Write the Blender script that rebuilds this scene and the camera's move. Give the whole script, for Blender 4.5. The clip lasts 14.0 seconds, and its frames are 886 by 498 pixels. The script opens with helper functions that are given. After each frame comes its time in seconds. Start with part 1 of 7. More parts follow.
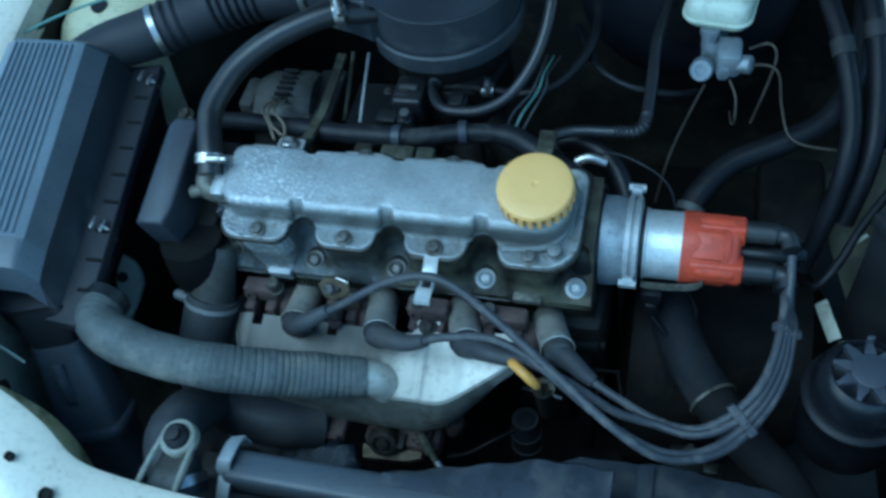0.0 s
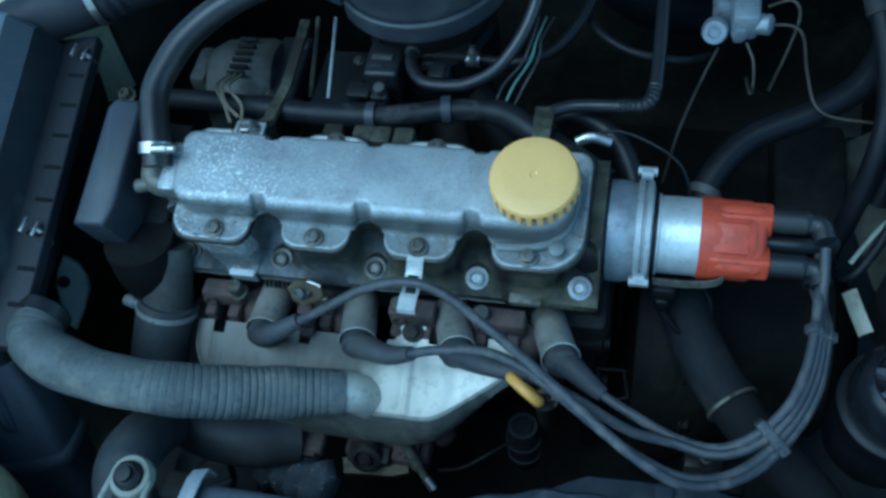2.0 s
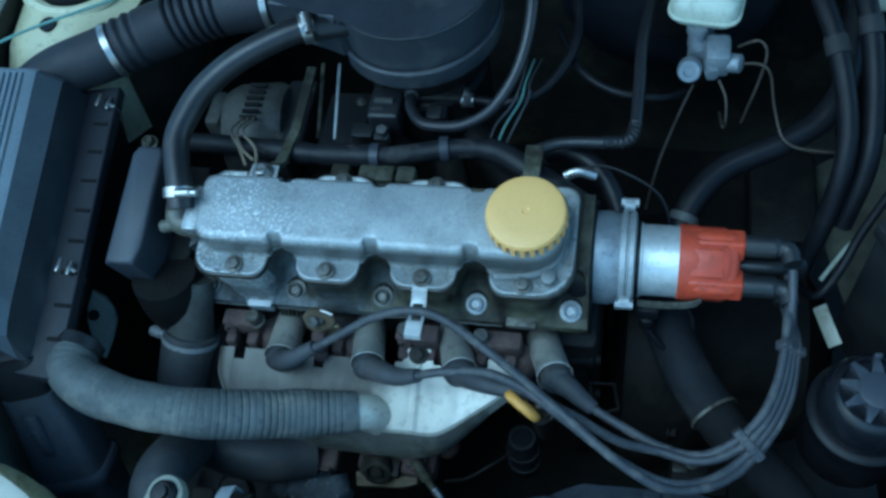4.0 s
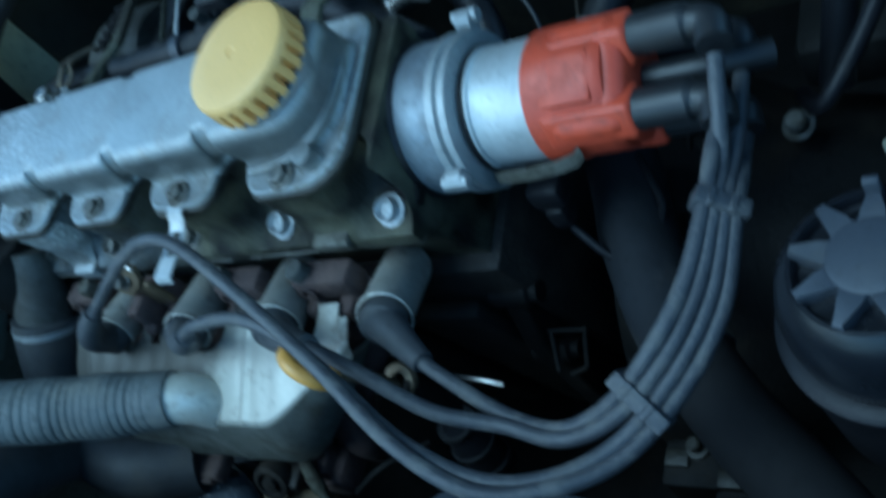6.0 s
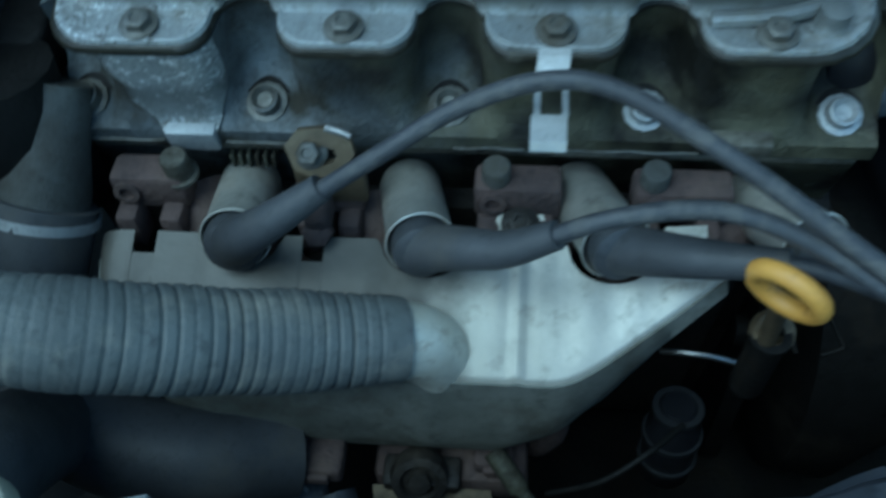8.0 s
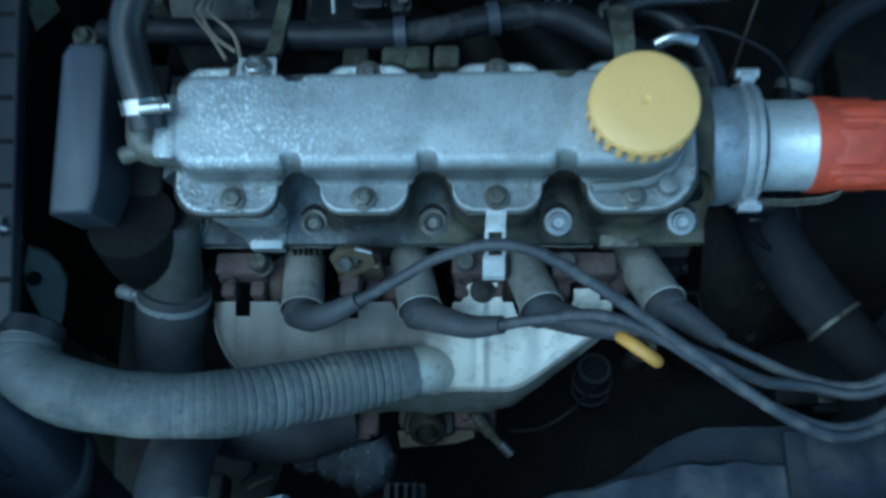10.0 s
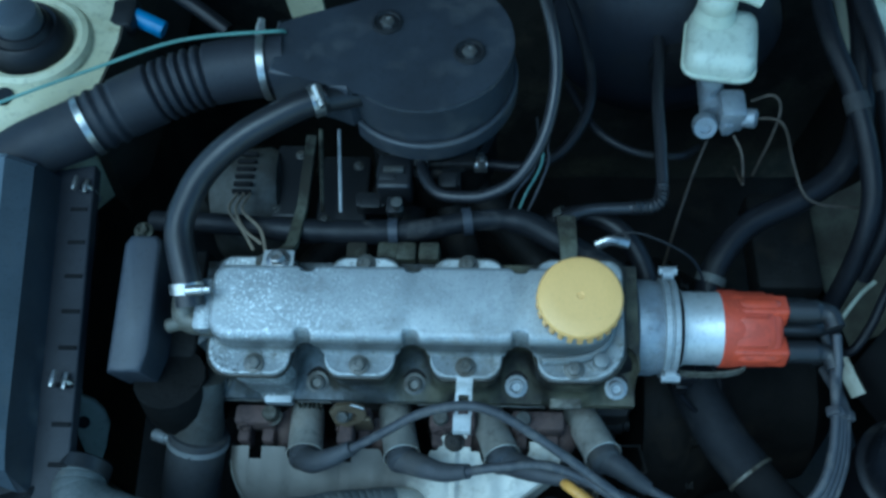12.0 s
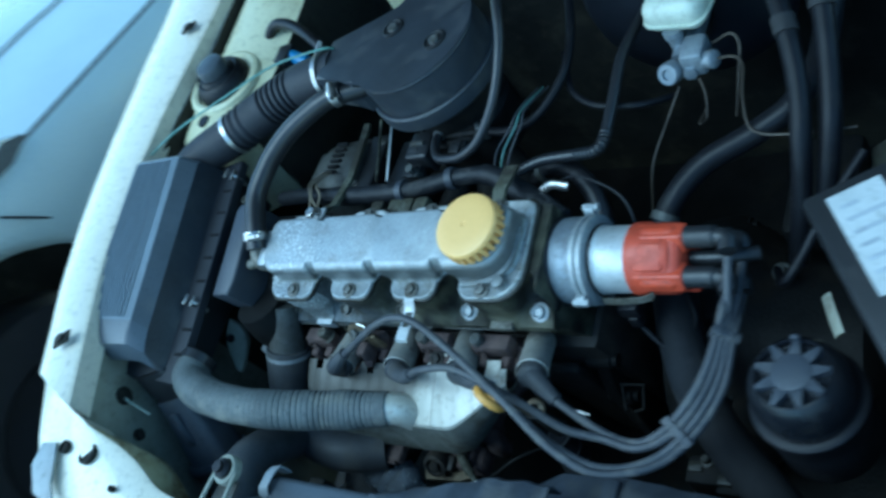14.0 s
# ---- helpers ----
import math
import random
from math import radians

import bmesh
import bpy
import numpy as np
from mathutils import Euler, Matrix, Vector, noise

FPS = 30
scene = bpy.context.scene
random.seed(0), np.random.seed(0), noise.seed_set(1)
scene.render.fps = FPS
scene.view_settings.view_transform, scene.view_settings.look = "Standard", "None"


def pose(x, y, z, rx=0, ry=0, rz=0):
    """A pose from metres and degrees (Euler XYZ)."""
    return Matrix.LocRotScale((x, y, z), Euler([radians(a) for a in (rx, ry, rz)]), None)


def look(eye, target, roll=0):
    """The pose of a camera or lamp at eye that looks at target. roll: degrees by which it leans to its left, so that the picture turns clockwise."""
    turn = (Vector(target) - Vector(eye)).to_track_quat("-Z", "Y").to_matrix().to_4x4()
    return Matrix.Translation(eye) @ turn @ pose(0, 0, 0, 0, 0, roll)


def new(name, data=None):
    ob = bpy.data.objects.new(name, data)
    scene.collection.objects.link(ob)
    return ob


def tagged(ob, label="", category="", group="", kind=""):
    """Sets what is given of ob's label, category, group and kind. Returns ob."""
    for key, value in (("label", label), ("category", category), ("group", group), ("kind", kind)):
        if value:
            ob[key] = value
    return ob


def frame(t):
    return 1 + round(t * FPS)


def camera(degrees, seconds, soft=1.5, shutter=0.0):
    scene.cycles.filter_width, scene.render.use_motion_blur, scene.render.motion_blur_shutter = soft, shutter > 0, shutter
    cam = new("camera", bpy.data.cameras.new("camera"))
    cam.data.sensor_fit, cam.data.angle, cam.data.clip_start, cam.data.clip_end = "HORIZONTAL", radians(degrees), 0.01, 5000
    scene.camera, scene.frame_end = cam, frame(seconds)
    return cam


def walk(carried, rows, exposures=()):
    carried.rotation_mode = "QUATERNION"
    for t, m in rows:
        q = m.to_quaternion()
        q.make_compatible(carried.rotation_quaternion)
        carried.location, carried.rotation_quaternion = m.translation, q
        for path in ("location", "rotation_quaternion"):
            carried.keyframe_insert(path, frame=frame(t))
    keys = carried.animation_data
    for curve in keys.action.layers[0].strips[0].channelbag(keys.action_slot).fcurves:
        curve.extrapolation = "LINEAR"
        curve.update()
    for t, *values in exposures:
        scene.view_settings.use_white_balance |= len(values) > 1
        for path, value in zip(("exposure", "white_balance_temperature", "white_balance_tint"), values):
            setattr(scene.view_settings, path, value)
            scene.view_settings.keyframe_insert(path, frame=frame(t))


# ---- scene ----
cam = camera(52.1, 14.0, 2.9, 0.9)
PATH = [
    (0, (0.249, -0.491, 1.45), (-0.243, 0.581, -0.165), -14.4),
    (0.5, (0.281, -0.469, 1.417), (-0.267, 0.57, -0.202), -16.4),
    (1, (0.265, -0.443, 1.39), (-0.267, 0.576, -0.247), -13.0),
    (1.5, (0.235, -0.41, 1.397), (-0.241, 0.561, -0.285), -15.7),
    (2, (0.211, -0.403, 1.392), (-0.213, 0.579, -0.298), -14.8),
    (2.5, (0.201, -0.432, 1.416), (-0.187, 0.608, -0.248), -11.7),
    (3, (0.214, -0.462, 1.447), (-0.185, 0.632, -0.179), -11.6),
    (3.2, (0.21, -0.447, 1.461), (-0.179, 0.607, -0.193), -11.5),
    (5.3, (0.394, -0.391, 1.422), (-0.415, 0.56, -0.141), -36.8),
    (5.5, (0.444, -0.348, 1.313), (-0.483, 0.621, -0.171), -40.0),
    (6, (0.477, -0.277, 1.058), (-0.715, 0.583, -0.298), -48.4),
    (6.5, (0.455, -0.266, 1.036), (-0.759, 0.477, -0.369), -51.8),
    (7, (0.393, -0.287, 1.047), (-0.639, 0.559, -0.443), -42.9),
    (7.5, (0.186, -0.332, 1.062), (-0.425, 0.707, -0.534), -21.0),
    (7.8, (0.064, -0.345, 1.049), (-0.158, 0.82, -0.56), -6.6),
    (8, (0.031, -0.345, 1.044), (-0.135, 0.823, -0.571), -4.5),
    (8.2, (0.02, -0.352, 1.03), (-0.086, 0.876, -0.545), -1.8),
    (10.3, (0.061, -0.302, 1.384), (-0.091, 0.404, -0.481), -11.6),
    (10.5, (0.066, -0.308, 1.414), (-0.086, 0.413, -0.445), -11.4),
    (11, (0.067, -0.327, 1.473), (-0.056, 0.551, -0.319), -5.4),
    (11.5, (0.065, -0.338, 1.514), (-0.042, 0.643, -0.225), -2.9),
    (12, (0.075, -0.342, 1.474), (-0.066, 0.66, -0.251), -6.3),
    (12.5, (0.08, -0.34, 1.445), (-0.09, 0.663, -0.276), -8.3),
    (13, (0.152, -0.386, 1.4), (-0.246, 0.708, -0.226), -18.9),
    (13.5, (0.401, -0.442, 1.396), (-0.473, 0.63, -0.049), -32.5),
    (13.7, (0.482, -0.46, 1.41), (-0.519, 0.565, 0.015), -36.2),
    (13.8, (0.535, -0.443, 1.414), (-0.553, 0.519, 0.038), -40.1),
    (14, (0.628, -0.406, 1.392), (-0.616, 0.462, 0.089), -45.1),
]
walk(cam, [(t, look(eye, target, roll)) for t, eye, target, roll in PATH], [(0, 1.41, 4680, -14), (3.0, 1.34, 4670, -14), (5.4, 1.38, 4700, -14), (6.3, 1.49, 4720, -14), (7.2, 1.46, 4930, -14), (8.1, 1.31, 5230, -14), (10.3, 1.26, 4700, -14), (13.0, 1.36, 4700, -14), (14.0, 1.76, 4830, -14)])

# ---- world and light ----
world = bpy.data.worlds.new("dusk_sky")
scene.world = world
world.use_nodes = True
_wn = world.node_tree.nodes
_sky = _wn.new("ShaderNodeTexSky")
_sky.sky_type = "NISHITA"
_sky.sun_disc = False
_sky.sun_elevation = radians(32)
_sky.sun_rotation = radians(238)
_sky.air_density, _sky.dust_density, _sky.ozone_density = 1.2, 0.6, 2.0
world.node_tree.links.new(_sky.outputs[0], _wn["Background"].inputs[0])
_wn["Background"].inputs[1].default_value = 0.09

sun = new("sun", bpy.data.lights.new("sun", "SUN"))
sun.data.energy, sun.data.angle, sun.data.color = 0.8, radians(40), (0.86, 0.95, 1.0)
sun.matrix_world = look((-1.0, -1.1, 4.0), (0, 0, 0.8))


# ---- materials ----
def material(name, col, col2=None, rough=0.5, metal=0.0, scale=20.0, fine=180.0, bump=0.15, mix=(0.4, 0.65),
             dirt=None, dirt_at=(0.55, 0.75), dirt_scale=9.0, spec=0.5, coat=0.0, rough_var=0.15):
    """Two scales of variation, an optional layer of dirt with a ragged outline, and fine relief."""
    m = bpy.data.materials.new(name)
    m.use_nodes = True
    n, l = m.node_tree.nodes, m.node_tree.links
    p = n["Principled BSDF"]
    tc = n.new("ShaderNodeTexCoord")
    oi = n.new("ShaderNodeObjectInfo")
    add = n.new("ShaderNodeVectorMath")
    add.operation = "MULTIPLY_ADD"
    add.inputs[1].default_value = (1, 1, 1)
    sc = n.new("ShaderNodeMath")
    sc.operation = "MULTIPLY"
    sc.inputs[1].default_value = 7.0
    l.new(oi.outputs["Random"], sc.inputs[0])
    l.new(tc.outputs["Object"], add.inputs[0])
    l.new(sc.outputs[0], add.inputs[2])

    def noise_tex(s, detail=6.0, rough_=0.6):
        t = n.new("ShaderNodeTexNoise")
        t.inputs["Scale"].default_value, t.inputs["Detail"].default_value, t.inputs["Roughness"].default_value = s, detail, rough_
        l.new(add.outputs[0], t.inputs["Vector"])
        return t

    def ramp(src, a, b):
        r = n.new("ShaderNodeMapRange")
        r.inputs["From Min"].default_value, r.inputs["From Max"].default_value = a, b
        l.new(src, r.inputs["Value"])
        return r.outputs["Result"]

    def mixcol(fac, a, b):
        x = n.new("ShaderNodeMix")
        x.data_type = "RGBA"
        l.new(fac, x.inputs["Factor"])
        for val, sock in ((a, x.inputs[6]), (b, x.inputs[7])):
            if isinstance(val, tuple):
                sock.default_value = (*val, 1)
            else:
                l.new(val, sock)
        return x.outputs[2]

    big, small = noise_tex(scale), noise_tex(fine, 4.0)
    c2 = col2 or tuple(min(1, v * 0.72) for v in col)
    out = mixcol(ramp(big.outputs[0], *mix), col, c2)
    speck = tuple(v * 0.8 for v in col)
    out = mixcol(ramp(small.outputs[0], 0.5, 0.85), out, speck)
    mid = noise_tex(fine * 0.35 + 25, 5.0, 0.65)
    out = mixcol(ramp(mid.outputs[0], 0.54, 0.78), out, tuple(v * 0.62 for v in c2))
    rsock = ramp(big.outputs[0], 0.3, 0.7)
    rr = n.new("ShaderNodeMapRange")
    rr.inputs["To Min"].default_value, rr.inputs["To Max"].default_value = max(0.03, rough - rough_var / 2), min(1, rough + rough_var / 2)
    l.new(rsock, rr.inputs["Value"])
    rough_out = rr.outputs["Result"]
    metal_out = None
    if dirt:
        d = noise_tex(dirt_scale, 8.0, 0.68)
        f = ramp(d.outputs[0], *dirt_at)
        out = mixcol(f, out, dirt)
        x = n.new("ShaderNodeMix")
        l.new(f, x.inputs["Factor"])
        l.new(rough_out, x.inputs[2])
        x.inputs[3].default_value = 0.85
        rough_out = x.outputs[0]
        if metal > 0:
            y = n.new("ShaderNodeMix")
            l.new(f, y.inputs["Factor"])
            y.inputs[2].default_value, y.inputs[3].default_value = metal, 0.0
            metal_out = y.outputs[0]
    l.new(out, p.inputs["Base Color"])
    l.new(rough_out, p.inputs["Roughness"])
    if metal_out:
        l.new(metal_out, p.inputs["Metallic"])
    else:
        p.inputs["Metallic"].default_value = metal
    p.inputs["Specular IOR Level"].default_value = spec
    p.inputs["Coat Weight"].default_value = coat
    if bump:
        b = n.new("ShaderNodeBump")
        b.inputs["Strength"].default_value, b.inputs["Distance"].default_value = bump, 0.002
        l.new(small.outputs[0], b.inputs["Height"])
        l.new(b.outputs[0], p.inputs["Normal"])
    return m


ALU = material("cast_aluminium", (0.41, 0.426, 0.435), (0.295, 0.312, 0.316), 0.50, 0.5, 34, 900, 0.25, dirt=(0.0738, 0.0656, 0.0492), dirt_at=(0.62, 0.86), dirt_scale=15)
ALU_OLD = material("oily_aluminium", (0.119, 0.123, 0.0902), (0.0533, 0.0508, 0.0312), 0.5, 0.3, 55, 500, 0.35, dirt=(0.018, 0.0156, 0.0082), dirt_at=(0.42, 0.56), dirt_scale=26)
BRIGHT = material("bright_aluminium", (0.551, 0.569, 0.569), (0.413, 0.431, 0.431), 0.46, 0.45, 30, 260, 0.2, dirt=(0.164, 0.156, 0.131), dirt_at=(0.58, 0.85), dirt_scale=26)
STEEL = material("zinc_steel", (0.508, 0.508, 0.492), (0.369, 0.361, 0.344), 0.32, 0.9, 60, 400, 0.15, dirt=(0.131, 0.0902, 0.0574), dirt_at=(0.62, 0.85), dirt_scale=40)
RUST = material("rusty_iron", (0.102, 0.070, 0.062), (0.050, 0.037, 0.036), 0.85, 0.1, 35, 300, 0.7, dirt=(0.115, 0.082, 0.065), dirt_at=(0.5, 0.75), dirt_scale=30)
TUBE = material("spark_tube_steel", (0.60, 0.585, 0.525), (0.36, 0.348, 0.305), 0.45, 0.5, 25, 240, 0.2, dirt=(0.232, 0.17, 0.109), dirt_at=(0.5, 0.8), dirt_scale=30)
YELLOW = material("yellow_plastic", (0.77, 0.48, 0.16), (0.71, 0.435, 0.14), 0.42, 0, 14, 3000, 0.04, dirt=(0.55, 0.34, 0.12), dirt_at=(0.66, 0.95), dirt_scale=9)
RED = material("red_bakelite", (0.47, 0.066, 0.028), (0.36, 0.048, 0.022), 0.46, 0, 34, 260, 0.15, dirt=(0.16, 0.034, 0.018), dirt_at=(0.52, 0.75), dirt_scale=28)
BLACK = material("black_plastic", (0.018, 0.0189, 0.0213), (0.0123, 0.0131, 0.0148), 0.42, 0, 12, 900, 0.10, dirt=(0.0369, 0.0353, 0.0328), dirt_at=(0.58, 0.9), dirt_scale=14)
GREYP = material("dusty_grey_plastic", (0.0621, 0.0705, 0.0825), (0.0451, 0.0515, 0.0606), 0.42, 0, 10, 900, 0.08, dirt=(0.0984, 0.0943, 0.082), dirt_at=(0.6, 0.9), dirt_scale=16)
RUBBER = material("dusty_rubber", (0.0213, 0.0221, 0.0254), (0.0131, 0.0135, 0.0156), 0.36, 0, 16, 700, 0.1, dirt=(0.0574, 0.0533, 0.0459), dirt_at=(0.58, 0.88), dirt_scale=18)
RUBBERD = material("dark_rubber", (0.0123, 0.0123, 0.0148), (0.0082, 0.0082, 0.00902), 0.42, 0, 16, 700, 0.1, dirt=(0.0328, 0.0303, 0.0262), dirt_at=(0.6, 0.9), dirt_scale=22, spec=0.3)
LEAD = material("grey_lead_sheath", (0.051, 0.0536, 0.0603), (0.0365, 0.0382, 0.0442), 0.48, 0, 30, 450, 0.35, dirt=(0.105, 0.103, 0.098), dirt_at=(0.50, 0.68), dirt_scale=75)
HOSEP = material("grey_paper_hose", (0.116, 0.125, 0.121), (0.070, 0.076, 0.075), 0.62, 0.0, 18, 350, 0.3, dirt=(0.215, 0.208, 0.176), dirt_at=(0.50, 0.72), dirt_scale=26)
WHITE = material("white_paint", (0.77, 0.72, 0.59), (0.71, 0.66, 0.53), 0.28, 0, 6, 200, 0.03, dirt=(0.45, 0.37, 0.22), dirt_at=(0.66, 0.92), dirt_scale=13, coat=0.3)
CREAM = material("dusty_body_paint", (0.70, 0.68, 0.46), (0.58, 0.56, 0.35), 0.45, 0, 9, 220, 0.06, dirt=(0.36, 0.29, 0.11), dirt_at=(0.56, 0.84), dirt_scale=13)
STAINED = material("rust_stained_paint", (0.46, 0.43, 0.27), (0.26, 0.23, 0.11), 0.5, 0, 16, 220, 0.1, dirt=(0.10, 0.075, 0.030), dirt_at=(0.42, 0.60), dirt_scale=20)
BAY = material("grimy_bay_paint", (0.022, 0.022, 0.018), (0.012, 0.012, 0.0105), 0.85, 0, 14, 150, 0.3, dirt=(0.060, 0.055, 0.038), dirt_at=(0.52, 0.75), dirt_scale=16, spec=0.25)
OILY = material("oily_iron", (0.0115, 0.0111, 0.0107), (0.00656, 0.00656, 0.00615), 0.6, 0.1, 25, 250, 0.4, dirt=(0.0287, 0.023, 0.0164), dirt_at=(0.52, 0.8), dirt_scale=20, spec=0.2)
RESV = material("translucent_tank_plastic", (0.581, 0.616, 0.51), (0.51, 0.546, 0.431), 0.4, 0, 10, 240, 0.06, dirt=(0.352, 0.334, 0.229), dirt_at=(0.62, 0.9), dirt_scale=16)
BLUECAR = material("blue_car_paint", (0.42, 0.475, 0.465), (0.395, 0.45, 0.445), 0.34, 0.05, 4, 900, 0.02, coat=0.25)
TARMAC = material("asphalt", (0.05, 0.05, 0.05), (0.035, 0.035, 0.036), 0.9, 0, 3, 160, 0.8, dirt=(0.08, 0.075, 0.065), dirt_at=(0.55, 0.8), dirt_scale=2)
BLUEC = material("blue_plastic", (0.075, 0.25, 0.50), (0.05, 0.18, 0.40), 0.4)
GREENW = material("pale_green_tube", (0.164, 0.295, 0.254), (0.123, 0.23, 0.197), 0.4)
LABELW = material("white_label", (0.48, 0.50, 0.495), (0.40, 0.42, 0.415), 0.6)
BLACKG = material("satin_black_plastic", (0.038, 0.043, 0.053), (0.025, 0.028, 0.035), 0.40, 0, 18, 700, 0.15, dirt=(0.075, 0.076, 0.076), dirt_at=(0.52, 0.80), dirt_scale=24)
MATT = material("matt_black_enamel", (0.00984, 0.00984, 0.0107), (0.00656, 0.00656, 0.00738), 0.85, 0, 12, 300, 0.1, spec=0.25)
OLIVE = material("dull_olive_body_paint", (0.075, 0.080, 0.052), (0.042, 0.044, 0.030), 0.65, 0, 12, 200, 0.15, dirt=(0.026, 0.023, 0.016), dirt_at=(0.42, 0.65), dirt_scale=12)
BRASS = material("passivated_steel", (0.165, 0.130, 0.080), (0.090, 0.070, 0.045), 0.45, 0.5, 40, 300, 0.2, dirt=(0.041, 0.0328, 0.0205), dirt_at=(0.5, 0.75), dirt_scale=30)
ALU_DULL = material("weathered_casting", (0.088, 0.091, 0.086), (0.050, 0.050, 0.044), 0.6, 0.3, 40, 500, 0.3, dirt=(0.028, 0.024, 0.018), dirt_at=(0.45, 0.7), dirt_scale=26)
DARK_PANEL = material("darkened_panel_paint", (0.0451, 0.041, 0.0312), (0.023, 0.0213, 0.0164), 0.75, 0, 12, 160, 0.3, dirt=(0.0738, 0.0574, 0.0369), dirt_at=(0.55, 0.8), dirt_scale=9, spec=0.3)
DUCT = material("matt_intake_rubber", (0.023, 0.024, 0.030), (0.015, 0.016, 0.021), 0.6, 0, 14, 600, 0.12, dirt=(0.042, 0.041, 0.040), dirt_at=(0.55, 0.85), dirt_scale=16, spec=0.4)
TIMING = material("dull_cover_plastic", (0.044, 0.049, 0.061), (0.031, 0.035, 0.045), 0.5, 0, 12, 700, 0.1, dirt=(0.072, 0.070, 0.064), dirt_at=(0.56, 0.86), dirt_scale=18)
SERVO = material("worn_black_servo_paint", (0.020, 0.022, 0.030), (0.012, 0.013, 0.018), 0.5, 0.1, 14, 300, 0.12, dirt=(0.040, 0.038, 0.036), dirt_at=(0.55, 0.85), dirt_scale=14, spec=0.4)
SNORKEL = material("dusty_moulded_duct", (0.078, 0.088, 0.106), (0.054, 0.061, 0.075), 0.5, 0, 14, 600, 0.12, dirt=(0.088, 0.086, 0.080), dirt_at=(0.52, 0.82), dirt_scale=20)
CONDUIT = material("black_loom_conduit", (0.010, 0.0105, 0.013), (0.006, 0.006, 0.008), 0.42, 0, 20, 500, 0.15, dirt=(0.026, 0.025, 0.022), dirt_at=(0.55, 0.8), dirt_scale=24, spec=0.2)
OILRIM = material("oily_cover_edge", (0.164, 0.16, 0.135), (0.0902, 0.0861, 0.0656), 0.5, 0.3, 60, 500, 0.25, dirt=(0.0328, 0.0279, 0.018), dirt_at=(0.46, 0.62), dirt_scale=34)
DUSTYW = material("grimy_white_plastic", (0.40, 0.41, 0.34), (0.31, 0.32, 0.26), 0.5, 0, 20, 300, 0.1, dirt=(0.20, 0.18, 0.13), dirt_at=(0.55, 0.8), dirt_scale=40)
DUSTY = material("dusty_cream_panel", (0.299, 0.308, 0.255), (0.194, 0.198, 0.158), 0.65, 0, 14, 200, 0.12, dirt=(0.088, 0.0748, 0.0484), dirt_at=(0.5, 0.75), dirt_scale=16)
# Lid colours: sky light put into the top's tone, shade into the edge's.
LID_LIT = material("faded_sky_lit_lid", (0.178, 0.211, 0.246), (0.136, 0.161, 0.189), 0.40, 0, 12, 900, 0.08, dirt=(0.118, 0.115, 0.105), dirt_at=(0.62, 0.9), dirt_scale=18)
LID_SHADED = material("shaded_lid_edge", (0.086, 0.100, 0.120), (0.062, 0.073, 0.088), 0.42, 0, 12, 900, 0.08, dirt=(0.110, 0.107, 0.098), dirt_at=(0.58, 0.88), dirt_scale=18)
DULLTAPE = material("black_cloth_tape", (0.0148, 0.0148, 0.0164), (0.00984, 0.00984, 0.0107), 0.7, 0, 30, 900, 0.2)
DUSTYHOSE = material("dust_covered_rubber", (0.058, 0.060, 0.065), (0.036, 0.0375, 0.041), 0.58, 0, 22, 500, 0.15, dirt=(0.082, 0.0754, 0.064), dirt_at=(0.52, 0.82), dirt_scale=24)
CRACKED = material("cracked_dusty_rubber", (0.055, 0.058, 0.064), (0.035, 0.037, 0.041), 0.6, 0, 40, 500, 0.3, dirt=(0.085, 0.085, 0.083), dirt_at=(0.52, 0.74), dirt_scale=50)
SPIGOT = material("pale_spigot_sheet", (0.70, 0.69, 0.60), (0.60, 0.58, 0.48), 0.42, 0.3, 40, 300, 0.2, dirt=(0.16, 0.10, 0.05), dirt_at=(0.6, 0.75), dirt_scale=45)
DIMHOSE = material("dusty_coolant_rubber", (0.0148, 0.0165, 0.0205), (0.0088, 0.0097, 0.0120), 0.72, 0, 22, 500, 0.15, dirt=(0.038, 0.037, 0.036), dirt_at=(0.52, 0.8), dirt_scale=26, spec=0.2)
DIMPLAST = material("aged_black_plastic", (0.0105, 0.0115, 0.015), (0.007, 0.008, 0.0105), 0.21, 0, 16, 700, 0.1, dirt=(0.022, 0.021, 0.02), dirt_at=(0.55, 0.85), dirt_scale=20, spec=0.5)
COOLPIPE = material("grimy_black_pipe", (0.014, 0.015, 0.018), (0.009, 0.0095, 0.0115), 0.5, 0, 30, 600, 0.2, dirt=(0.05, 0.048, 0.046), dirt_at=(0.56, 0.66), dirt_scale=22, spec=0.28)
GRIMY = material("grimy_brown_casting", (0.030, 0.027, 0.024), (0.017, 0.0155, 0.014), 0.55, 0.15, 30, 300, 0.5, dirt=(0.058, 0.048, 0.036), dirt_at=(0.52, 0.74), dirt_scale=28, spec=0.3)
ORANGE = material("stained_orange_plastic", (0.66, 0.36, 0.075), (0.54, 0.28, 0.055), 0.42, 0, 40, 300, 0.12, dirt=(0.22, 0.13, 0.045), dirt_at=(0.58, 0.8), dirt_scale=60)
SHROUD = material("dull_black_shroud", (0.043, 0.049, 0.062), (0.026, 0.030, 0.037), 0.46, 0, 26, 300, 0.25, dirt=(0.075, 0.074, 0.070), dirt_at=(0.52, 0.75), dirt_scale=30, spec=0.4)
MOUNTRUB = material("crazed_mount_rubber", (0.125, 0.135, 0.150), (0.070, 0.076, 0.085), 0.6, 0, 60, 400, 0.5, dirt=(0.50, 0.50, 0.48), dirt_at=(0.60, 0.66), dirt_scale=120)
DARKGLASS = material("dark_tinted_glass", (0.07, 0.08, 0.085), None, 0.15, 0, spec=0.6)
